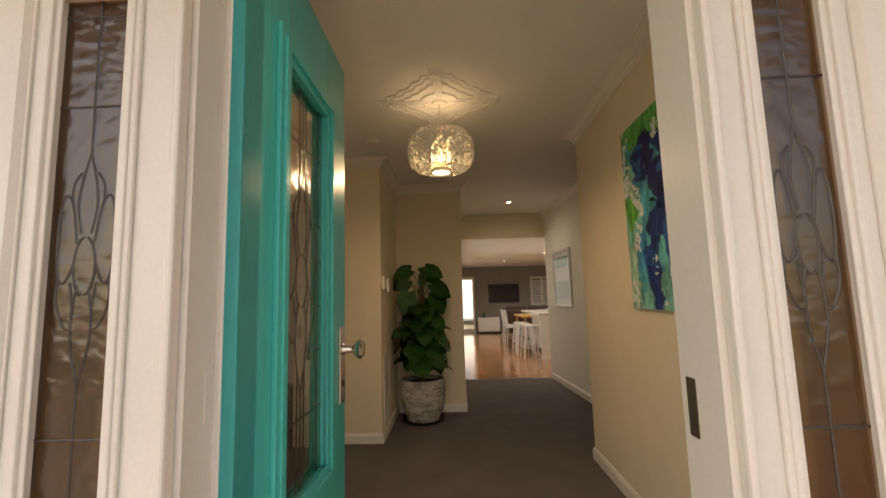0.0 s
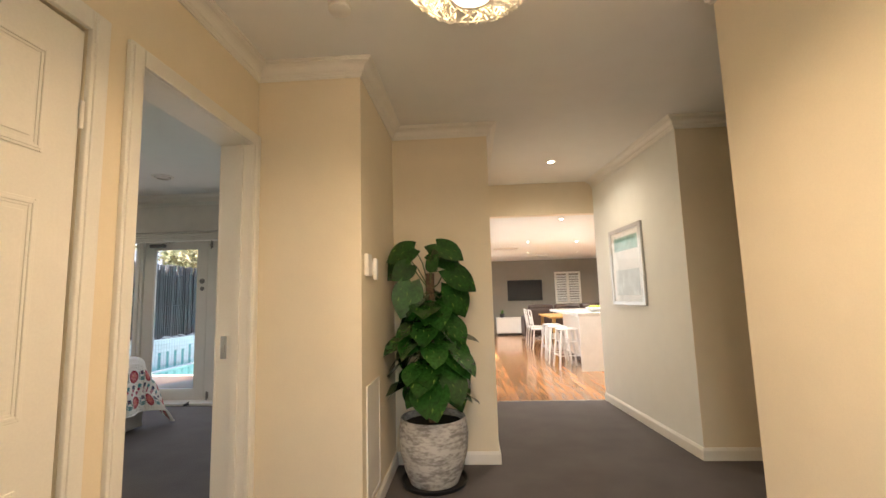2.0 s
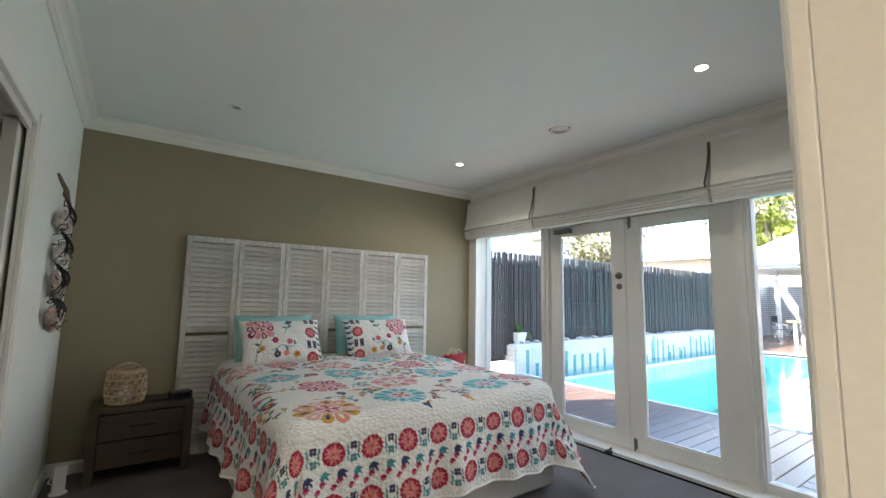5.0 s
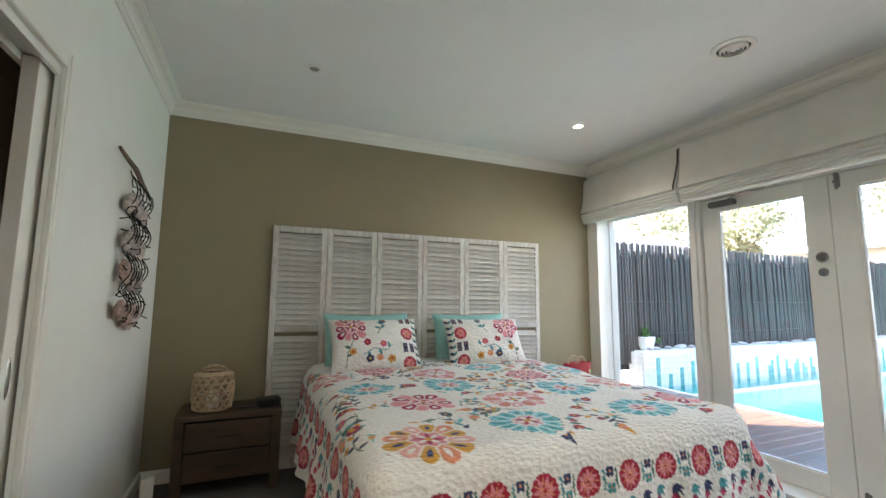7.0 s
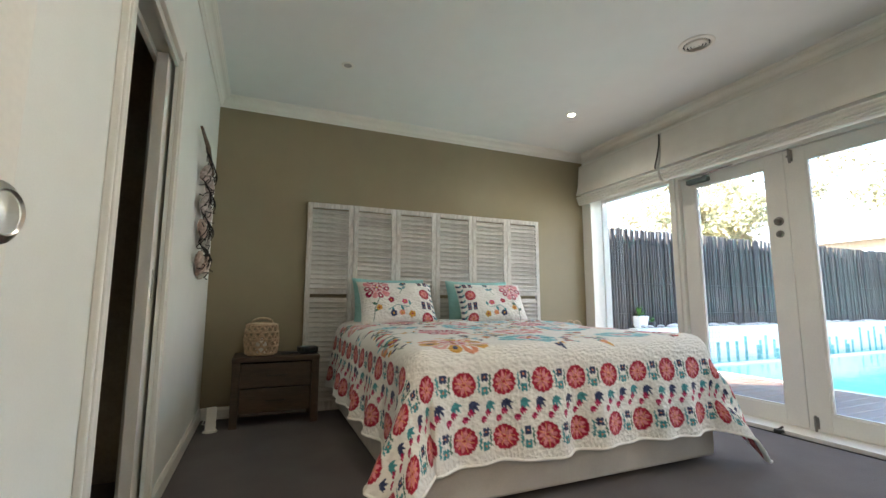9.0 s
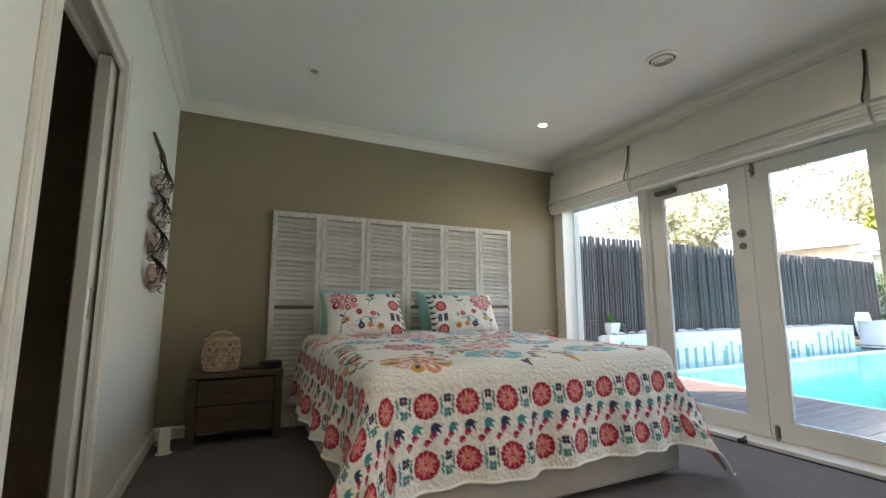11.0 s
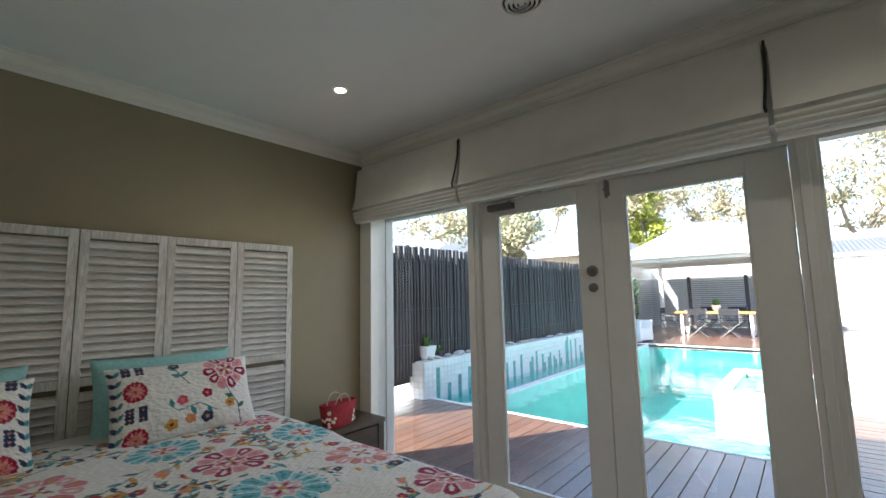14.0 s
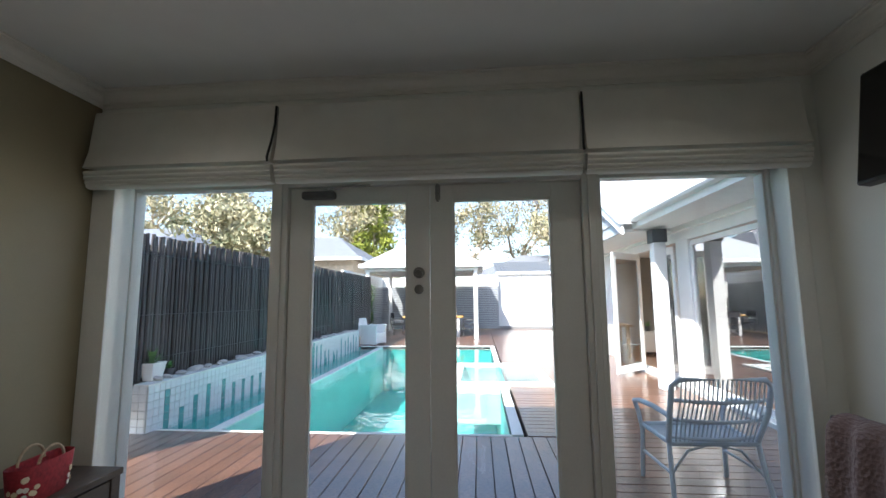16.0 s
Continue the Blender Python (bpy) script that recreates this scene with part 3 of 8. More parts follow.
for k in range(6):
    yc = HB0 + pw * (k + 0.5)
    t = thing("louvre_screen_panel", (BX0 + 0.035, yc, 0.0), "whitewashed timber louvre panel used as a headboard", "headboard panel", "louvre panels behind the bed", (-1.2, 1.0, -0.6, 0.8, -0.9, 0.7)[k])
    h = pw / 2 - 0.002
    for nm, a in (("stile", (-h, -h + 0.042, 0.0, HBZ)), ("stile", (h - 0.042, h, 0.0, HBZ)), ("rail", (-h + 0.042, h - 0.042, HBZ - 0.045, HBZ)), ("rail", (-h + 0.042, h - 0.042, 0.995, 1.04)), ("rail", (-h + 0.042, h - 0.042, 0.0, 0.08))):
        part(nm, Mesh().box(-0.014, a[0], a[2], 0.014, a[1], a[3]), WASH2, t, bevel=0.002)
    z = 0.10
    while z < HBZ - 0.06:
        if not 0.975 < z < 1.06:
            if slat_data is None:
                s0 = part("slat", slat, WASH, t)
                slat_data = s0.data
            else:
                s0 = new("slat", slat_data)
                s0.parent = t
            s0.location = (0, 0, z)
            s0.rotation_euler = (random.uniform(-0.006, 0.006), random.uniform(-0.05, 0.05), 0)
        z += 0.042


# print on the bed linen, drawn on a fine grid
CREAM = (0.79, 0.78, 0.74)
RED, CRIM, PINK, ROSE, TEAL2, AQUA, NAVY, GREEN, OCHRE, PEACH, PLUM = ((0.36, 0.018, 0.045), (0.34, 0.01, 0.07), (0.66, 0.24, 0.27), (0.62, 0.10, 0.20), (0.06, 0.27, 0.30),
    (0.13, 0.46, 0.54), (0.035, 0.05, 0.12), (0.06, 0.16, 0.12), (0.62, 0.33, 0.06), (0.68, 0.27, 0.16), (0.22, 0.02, 0.10))


class Print:
    """Colours on a regular grid of step st over [0, w] x [0, h] metres."""

    def __init__(self, w, h, st, seed=1):
        self.st = st
        self.nx, self.ny = int(round(w / st)) + 1, int(round(h / st)) + 1
        self.c = np.empty((self.nx, self.ny, 3), np.float32)
        self.c[:] = CREAM
        self.gx, self.gy = np.meshgrid(np.linspace(0, w, self.nx), np.linspace(0, h, self.ny), indexing="ij")
        self.rng = random.Random(seed)

    def local(self, x, y, r):
        i0, i1 = max(0, int((x - r) / self.st)), min(self.nx, int((x + r) / self.st) + 2)
        j0, j1 = max(0, int((y - r) / self.st)), min(self.ny, int((y + r) / self.st) + 2)
        if i0 >= i1 or j0 >= j1:
            return None
        return slice(i0, i1), slice(j0, j1)

    def petal(self, x, y, ang, length, width, col):
        """A leaf-shaped spot that starts at x, y."""
        w = self.local(x, y, length + width)
        if w is None:
            return
        dx, dy = self.gx[w] - x, self.gy[w] - y
        ca, sa = math.cos(ang), math.sin(ang)
        u, v = (dx * ca + dy * sa) / length, (-dx * sa + dy * ca)
        uu = np.clip(u, 0, 1)
        self.c[w][(u > 0) & (u < 1) & (np.abs(v) < width * np.sin(np.pi * uu ** 0.75))] = col

    def disc(self, x, y, r, col, wob=0.0, n=8):
        w = self.local(x, y, r * 1.3)
        if w is None:
            return
        dx, dy = self.gx[w] - x, self.gy[w] - y
        a = np.arctan2(dy, dx)
        self.c[w][np.hypot(dx, dy) < r * (1 + wob * np.cos(n * a))] = col

    def line(self, pts, width, col):
        for (x0, y0), (x1, y1) in zip(pts, pts[1:]):
            k = max(2, int(math.hypot(x1 - x0, y1 - y0) / (self.st * 0.7)))
            for i in range(k + 1):
                self.disc(x0 + (x1 - x0) * i / k, y0 + (y1 - y0) * i / k, width, col)

    def rosette(self, x, y, r, a0=0.0):
        self.disc(x, y, r, RED, 0.03, 14)
        for k in range(6):
            a = a0 + k * math.pi / 3
            self.petal(x + 0.18 * r * math.cos(a), y + 0.18 * r * math.sin(a), a, r * 0.72, r * 0.16, PINK)
            self.petal(x + 0.2 * r * math.cos(a + 0.52), y + 0.2 * r * math.sin(a + 0.52), a + 0.52, r * 0.7, r * 0.06, PEACH)
        self.disc(x, y, r * 0.22, PEACH)
        self.disc(x, y, r * 0.12, RED)

    def cross(self, x, y, r, col=NAVY):
        for k in range(4):
            a = math.pi / 4 + k * math.pi / 2
            self.disc(x + 0.6 * r * math.cos(a), y + 0.6 * r * math.sin(a), r * 0.48, col)
        self.disc(x, y, r * 0.25, PEACH)

    def sprig(self, x, y, ang, ln, col=TEAL2, n=5):
        for k in range(n):
            f = k / n * ln
            bx, by = x + f * math.cos(ang), y + f * math.sin(ang)
            s = 1 if k % 2 else -1
            self.petal(bx, by, ang + s * 0.8, ln * 0.30, ln * 0.075, col)
        self.line([(x, y), (x + ln * math.cos(ang), y + ln * math.sin(ang))], self.st * 0.6, col)

    def medallion(self, x, y, r, kind, turn=0.0):
        """A fan flower: wide petals with pale seams, an inner leaf on each, and a scalloped eye."""
        pair, leaf, heart, eye, n = {0: ((AQUA, (0.24, 0.60, 0.66)), TEAL2, (0.66, 0.42, 0.46), CRIM, 13), 1: ((CRIM, (0.70, 0.30, 0.34)), PINK, PINK, PLUM, 11),
                                     2: ((PEACH, OCHRE, (0.74, 0.40, 0.36), OCHRE), NAVY, PINK, CRIM, 12), 3: (((0.72, 0.36, 0.38), (0.62, 0.20, 0.26)), OCHRE, CREAM, CRIM, 12)}[kind]
        w = self.local(x, y, r * 1.15)
        if w is None:
            return
        dx, dy = self.gx[w] - x, self.gy[w] - y
        rho = np.hypot(dx, dy) / r
        a = (np.arctan2(dy, dx) + turn) % (2 * math.pi)
        k = (a / (2 * math.pi) * n).astype(int) % n
        loc = (a / (2 * math.pi) * n) % 1 - 0.5
        long = np.array([self.rng.uniform(0.86, 1.06) for _ in range(n)])[k]
        edge = long * (1 - 0.9 * np.abs(loc) ** 2.4)
        c = self.c[w]
        for q in range(n):
            on = (k == q) & (rho < edge) & (np.abs(loc) < 0.5 - 0.035 / np.maximum(rho, 0.1))
            c[on] = pair[q % len(pair)]
            c[on & (rho > 0.52) & (rho < 0.86 * edge) & (np.abs(loc) < 0.17 * np.sin(np.pi * np.clip((rho - 0.52) / 0.36, 0, 1)))] = leaf if (q % 2 or kind == 0) else CREAM
        if kind == 0:
            for q in range(26):
                t = 2 * math.pi * q / 26
                self.disc(x + 0.92 * r * math.cos(t), y + 0.92 * r * math.sin(t), r * 0.035, NAVY)
        self.disc(x, y, r * 0.43, CREAM, 0.10, 8)
        self.disc(x, y, r * 0.37, heart, 0.14, 8)
        for q in range(8):
            t = 2 * math.pi * q / 8 + turn
            self.petal(x + 0.08 * r * math.cos(t), y + 0.08 * r * math.sin(t), t, r * 0.26, r * 0.055, eye if q % 2 else CREAM)
        self.disc(x, y, r * 0.09, OCHRE)

    def bloom(self, x, y, r, col, a0=0.0):
        for k in range(5):
            a = a0 + k * 2 * math.pi / 5
            self.disc(x + 0.55 * r * math.cos(a), y + 0.55 * r * math.sin(a), r * 0.48, col)
        self.disc(x, y, r * 0.3, OCHRE if col != OCHRE else CRIM)

    def branch(self, x, y, ang, ln):
        rng = self.rng
        pts, a = [(x, y)], ang
        for k in range(6):
            a += rng.uniform(-0.5, 0.5)
            pts.append((pts[-1][0] + ln / 6 * math.cos(a), pts[-1][1] + ln / 6 * math.sin(a)))
        self.line(pts, self.st * 0.55, GREEN)
        for i, (px, py) in enumerate(pts[1:]):
            s = 1 if i % 2 else -1
            self.petal(px, py, a + s * rng.uniform(0.5, 1.2), rng.uniform(0.045, 0.07), 0.011, rng.choice((TEAL2, NAVY, GREEN, AQUA, OCHRE)))
        self.bloom(*pts[-1], rng.uniform(0.022, 0.034), rng.choice((CRIM, RED, PEACH, OCHRE, NAVY, ROSE)), a)
        if rng.random() < 0.7:
            self.bloom(pts[3][0] + 0.04 * math.cos(a + 1.4), pts[3][1] + 0.04 * math.sin(a + 1.4), 0.02, rng.choice((PLUM, CRIM, OCHRE, NAVY)), a)


def cloth_mat(name):
    m = bpy.data.materials.new(name)
    m.use_nodes = True
    n, l = m.node_tree.nodes, m.node_tree.links
    b = n["Principled BSDF"]
    b.inputs["Roughness"].default_value = 0.9
    b.inputs["Specular IOR Level"].default_value = 0.15
    b.inputs["Sheen Weight"].default_value = 0.15
    at = n.new("ShaderNodeAttribute")
    at.attribute_name = "print"
    no = n.new("ShaderNodeTexNoise")
    no.inputs["Scale"].default_value, no.inputs["Detail"].default_value = 9, 5
    mr = n.new("ShaderNodeMapRange")
    mr.inputs[3].default_value, mr.inputs[4].default_value = 0.90, 1.07
    tc = n.new("ShaderNodeTexCoord")
    l.new(tc.outputs["Object"], no.inputs[0])
    l.new(no.outputs[0], mr.inputs[0])
    hs = n.new("ShaderNodeHueSaturation")
    l.new(at.outputs[0], hs.inputs["Color"])
    l.new(mr.outputs[0], hs.inputs["Value"])
    l.new(hs.outputs[0], b.inputs["Base Color"])
    # crinkled quilting
    vo, n2, mx, bu, mp = n.new("ShaderNodeTexVoronoi"), n.new("ShaderNodeTexNoise"), n.new("ShaderNodeMath"), n.new("ShaderNodeBump"), n.new("ShaderNodeMapping")
    mp.inputs["Scale"].default_value = (2.2, 0.8, 1.0)
    l.new(tc.outputs["Object"], mp.inputs[0])
    vo.inputs["Scale"].default_value = 46
    n2.inputs["Scale"].default_value, n2.inputs["Detail"].default_value = 55, 3
    l.new(mp.outputs[0], vo.inputs[0])
    l.new(mp.outputs[0], n2.inputs[0])
    mx.operation = "ADD"
    l.new(vo.outputs[0], mx.inputs[0])
    l.new(n2.outputs[0], mx.inputs[1])
    l.new(mx.outputs[0], bu.inputs["Height"])
    bu.inputs["Strength"].default_value, bu.inputs["Distance"].default_value = 0.9, 0.0075
    l.new(bu.outputs[0], b.inputs["Normal"])
    return m


CLOTH = cloth_mat("printed_cotton_quilt")


def grid_object(name, xyz, colors, material, parent):
    """xyz: an (nx, ny, 3) array of places; colors: the same of colours."""
    nx, ny = xyz.shape[:2]
    me = bpy.data.meshes.new(name)
    idx = np.arange(nx * ny).reshape(nx, ny)
    q = np.stack([idx[:-1, :-1], idx[1:, :-1], idx[1:, 1:], idx[:-1, 1:]], -1).reshape(-1, 4)
    me.vertices.add(nx * ny)
    me.vertices.foreach_set("co", xyz.reshape(-1).astype(np.float32))
    me.loops.add(q.size)
    me.loops.foreach_set("vertex_index", q.reshape(-1).astype(np.int32))
    me.polygons.add(len(q))
    me.polygons.foreach_set("loop_start", (np.arange(len(q)) * 4).astype(np.int32))
    me.polygons.foreach_set("use_smooth", np.ones(len(q), bool))
    me.update(calc_edges=True)
    at = me.color_attributes.new("print", "FLOAT_COLOR", "POINT")
    at.data.foreach_set("color", np.concatenate([colors.reshape(-1, 3), np.ones((nx * ny, 1))], 1).astype(np.float32).reshape(-1))
    me.materials.append(material)
    ob = new(name, me)
    if parent:
        ob.parent = parent
    return ob


# the bed
BEDX0, BEDX1, BEDY0, BEDY1, BEDZ = -4.47, -2.37, 5.17, 7.12, 0.715
bed = thing("bed", (-3.45, 6.14, 0), "king-size ensemble bed with a pale grey upholstered base", "bed")
BASE = mat("pale_grey_upholstery", (0.50, 0.48, 0.45), 0.9, vary=0.05, fine=260, bump=0.4, bump_scale=380, spec=0.15)
bl = lambda x0, y0, z0, x1, y1, z1: Mesh().box(x0 + 3.45, y0 - 6.14, z0, x1 + 3.45, y1 - 6.14, z1)
part("base", bl(BEDX0, BEDY0 + 0.03, 0.03, BEDX1 - 0.025, BEDY1 - 0.03, 0.335), BASE, bed, bevel=0.02)
part("mattress", bl(BEDX0, BEDY0 + 0.03, 0.337, BEDX1 - 0.02, BEDY1 - 0.03, BEDZ - 0.02), mat("white_mattress_ticking", (0.74, 0.73, 0.70), 0.9, bump=0.2), bed, bevel=0.05)
for x in (BEDX0 + 0.15, BEDX1 - 0.15):
    for y in (BEDY0 + 0.15, BEDY1 - 0.15):
        part("foot", Mesh().lathe([(0, 0.03), (0.03, 0.03), (0.025, 0), (0, 0)], x + 3.45, y - 6.14, 12), "black", bed)

QD, QS, STEP = 0.485, 0.46, 0.0054
QL, QW = (BEDX1 - BEDX0 - 0.05) + QD, (BEDY1 - BEDY0) + 2 * QS
pr = Print(QL, QW, STEP, 5)
rng = random.Random(11)
for k in range(150):
    x, y = rng.uniform(0.1, QL - 0.66), rng.uniform(0.46, QW - 0.46)
    pr.branch(x, y, rng.uniform(0, 6.28), rng.uniform(0.15, 0.26))
for x, y, r, kind in ((-2.57, 5.46, 0.185, 2), (-2.61, 5.94, 0.165, 0), (-2.61, 6.62, 0.165, 0), (-2.69, 7.0, 0.15, 1), (-3.05, 5.62, 0.165, 1), (-2.96, 6.09, 0.165, 3), (-3.42, 5.42, 0.16, 0), (-3.38, 5.90, 0.16, 0),
                      (-3.10, 6.54, 0.17, 0), (-3.16, 6.95, 0.15, 3), (-3.48, 6.52, 0.15, 1), (-3.60, 6.92, 0.15, 0), (-3.70, 5.95, 0.15, 3), (-3.84, 6.38, 0.15, 0), (-3.95, 5.60, 0.15, 1), (-3.84, 5.26, 0.13, 3), (-3.98, 6.86, 0.14, 1)):
    pr.disc(x - BEDX0 - 0.05, y - 6.14 + QW / 2, r * 1.12, CREAM)
    pr.medallion(x - BEDX0 - 0.05, y - 6.14 + QW / 2, r, kind, rng.uniform(0, 6))


def border(pr, place, L):
    """Rows of rosettes and tulips at a distance from one edge; place(s, e) gives the spot."""
    for e in (0.105, 0.355):
        s = 0.09
        while s < L - 0.05:
            pr.rosette(*place(s, e), 0.060, s * 7)
            for de in (0.030, -0.030):
                pr.cross(*place(s + 0.105, e + de), 0.021, NAVY if de > 0 else TEAL2)
            for dd, dx in ((0.078, -0.006), (0.132, 0.006)):
                for e0, e1 in ((e - 0.004, e + 0.05), (e + 0.004, e - 0.05)):
                    p0, p1 = place(s + dd, e0), place(s + dd + dx, e1)
                    pr.sprig(*p0, math.atan2(p1[1] - p0[1], p1[0] - p0[0]), 0.042, GREEN if dx > 0 else TEAL2, 4)
            s += 0.21
    s, k = 0.05, 0
    while s < L - 0.05:
        p0, p1 = place(s, 0.275), place(s + 0.05, 0.215)
        a = math.atan2(p1[1] - p0[1], p1[0] - p0[0])
        for da, ln in ((-0.9, 0.045), (-0.45, 0.055), (0.0, 0.062), (0.5, 0.05)):
            pr.petal(*p0, a + da, ln, 0.008, TEAL2 if k % 2 else NAVY)
        for ds, de in ((0.052, 0.205), (0.078, 0.235)):
            q = place(s + ds, de)
            for da in (-0.45, 0.0, 0.45):
                pr.petal(*q, a + da, 0.034, 0.009, CRIM if da else ROSE)
        s += 0.088
        k += 1


inner = 0.46
pr.c[(pr.gx > QL - inner) | (pr.gy < inner - 0.04) | (pr.gy > QW - inner + 0.04)] = CREAM
border(pr, lambda s, e: (QL - e, s), QW)
border(pr, lambda s, e: (s, e), QL - 0.45)
border(pr, lambda s, e: (s, QW - e), QL - 0.45)

s_, v_ = pr.gx, pr.gy - QW / 2
wx, wy = QL - QD, (BEDY1 - BEDY0) / 2
R = 0.10
a_ = np.maximum(0, s_ - (wx - R))
b_ = np.maximum(0, np.abs(v_) - (wy - R))
d_ = np.hypot(a_, b_)
th = np.arctan2(a_, b_)
arc = R * math.pi / 2
bend = np.minimum(d_, arc) / R
hang = np.maximum(0, d_ - arc)
run = np.where(b_ > 0, s_, v_)
ripple = 0.028 * np.sin(run * 13 + 1.3 * np.sin(run * 5)) + 0.014 * np.sin(run * 29 + 1)
corner = np.clip(np.minimum(a_, b_) / 0.25, 0, 1)
out = R * np.sin(bend) + hang * (0.10 + 0.30 * corner) + ripple * np.clip(hang / 0.35, 0, 1)
drop = R * (1 - np.cos(bend)) + hang * (0.985 - 0.03 * corner)
drop = np.minimum(drop, BEDZ + 0.012 - 0.035)
qx = BEDX0 + 0.05 + np.minimum(s_, wx - R) + out * np.sin(th)
qy = 6.14 + np.sign(v_) * (np.minimum(np.abs(v_), wy - R) + out * np.cos(th))
mus = sum(0.0045 / (k + 1) * np.sin(s_ * (5.1 + 6.3 * k) + 1.7 * k + 2 * np.sin(v_ * (2.3 + k))) * np.cos(v_ * (4.4 + 5.1 * k) + k) for k in range(4))
crown = 0.032 * np.clip((wx - 0.35 - s_) / 0.9, 0, 1) * np.clip((wy - np.abs(v_)) / 0.30, 0, 1) ** 0.5
qz = BEDZ + 0.012 - drop + mus * 1.5 + crown
QUILT = thing("quilt", (0, 0, 0), "white quilted bedspread with red, aqua and navy floral print", "quilt")
qo = grid_object("cover", np.stack([qx, qy, qz], -1), pr.c, CLOTH, QUILT)
edge = [(i, 0) for i in range(0, pr.nx, 6)] + [(pr.nx - 1, j) for j in range(0, pr.ny, 6)] + [(i, pr.ny - 1) for i in range(pr.nx - 1, -1, -6)]
part("binding", Mesh().tube([(qx[i, j], qy[i, j], qz[i, j]) for i, j in edge], 0.007, 6), mat("white_cotton_binding", CREAM, 0.9, vary=0.04), QUILT, "white bound edge")
sol = qo.modifiers.new("thick", "SOLIDIFY")
sol.thickness, sol.offset = 0.010, -1


# pillows
def pillow(name, w, h, depth, place, lean, turn, colors, material, label, group):
    t = thing(name, place, label, "pillow", group, turn)
    nx, ny = colors.shape[:2]
    u, v = np.meshgrid(np.linspace(-1, 1, nx), np.linspace(-1, 1, ny), indexing="ij")
    prof = np.clip((1 - np.abs(u) ** 3.2), 0, 1) ** 0.5 * np.clip((1 - np.abs(v) ** 3.0), 0, 1) ** 0.5
    px = u * w / 2 * (1 - 0.06 * (1 - v * v) * u * u)
    pz = v * h / 2 * (1 - 0.08 * (1 - u * u) * v * v)
    rum = 0.006 * np.sin(u * 9 + 3 * v) * np.sin(v * 8 - 2 * u)
    la = radians(lean)
    for nm, sg in (("front", 1), ("back", -1)):
        dep = sg * (depth / 2) * prof + (rum if sg > 0 else 0) * prof
        y, z = pz * math.sin(-la) + dep * math.cos(la), pz * math.cos(la) + dep * math.sin(la)
        c = colors if sg > 0 else np.broadcast_to(np.array(colors[2, 2]), colors.shape)
        # the front faces +x of the thing
        grid_object(nm, np.stack([y, -px, z], -1) if sg > 0 else np.stack([y, -px, z], -1)[::-1], c if sg > 0 else c[::-1], material, t)
    return t


def sham_print(seed, flip):
    """A large bloom in one upper corner, a column of rosettes near the other side, sprays between."""
    p = Print(0.68, 0.42, 0.0045, seed)
    f = (lambda x: 0.68 - x) if flip else (lambda x: x)
    p.medallion(f(0.15), 0.325, 0.125, 1, 0.4)
    for y in (0.03, 0.26):
        p.rosette(f(0.575), y, 0.052)
    for y in (0.13, 0.165, 0.37, 0.40):
        for dx in (-0.028, 0.028):
            p.cross(f(0.575 + dx), y, 0.022)
    for y in np.arange(0.03, 0.40, 0.055):
        p.petal(f(0.655), y, 0.9, 0.042, 0.010, NAVY)
        p.petal(f(0.655), y, 2.3, 0.042, 0.010, TEAL2)
    p.line([(f(0.10), 0.02), (f(0.11), 0.12), (f(0.16), 0.22)], 0.003, GREEN)
    p.line([(f(0.22), 0.10), (f(0.30), 0.15), (f(0.40), 0.13), (f(0.44), 0.17)], 0.003, TEAL2)
    p.line([(f(0.34), 0.26), (f(0.37), 0.31), (f(0.40), 0.37)], 0.003, GREEN)
    for x, y, a in ((0.37, 0.31, 0.3), (0.37, 0.31, 2.4), (0.39, 0.35, 0.6), (0.26, 0.13, 4.5), (0.34, 0.14, 4.3), (0.42, 0.15, 1.4), (0.11, 0.10, 2.6), (0.13, 0.16, 0.4)):
        p.petal(f(x), y, a, 0.05, 0.011, TEAL2 if x > 0.2 else GREEN)
    for x, y, r, col in ((0.26, 0.20, 0.026, CRIM), (0.15, 0.13, 0.026, OCHRE), (0.27, 0.075, 0.030, NAVY), (0.345, 0.08, 0.026, PEACH), (0.43, 0.065, 0.030, OCHRE), (0.375, 0.18, 0.026, ROSE), (0.395, 0.385, 0.026, NAVY)):
        p.bloom(f(x), y, r, col)
    return p.c


AQ = mat("aqua_cotton", (0.30, 0.56, 0.55), 0.75, vary=0.06, bump=0.6, bump_scale=16, spec=0.2)
flat = np.broadcast_to(np.array((0.3, 0.56, 0.55), np.float32), (60, 44, 3)).copy()
pillow("pillow", 0.68, 0.44, 0.15, (-4.34, 5.635, 0.925), 14, 1, flat, AQ, "aqua cotton pillow propped against the louvre panels", "aqua pillows")
pillow("pillow", 0.68, 0.44, 0.15, (-4.34, 6.535, 0.92), 14, -2, flat, AQ, "aqua cotton pillow propped against the louvre panels", "aqua pillows")
pillow("pillow", 0.68, 0.42, 0.17, (-4.14, 5.645, 0.915), 30, 1, sham_print(3, True), CLOTH, "white pillow in a printed sham with a large crimson bloom", "floral pillows")
pillow("pillow", 0.68, 0.42, 0.17, (-4.13, 6.56, 0.91), 30, -4, sham_print(9, False), CLOTH, "white pillow in a floral printed sham, rosettes down its side", "floral pillows")


# bedside tables
OAK = mat("dark_stained_oak", (0.062, 0.040, 0.023), 0.5, vary=0.22, scale=3, fine=30, bump=0.25, stretch=(1, 0.5, 6))


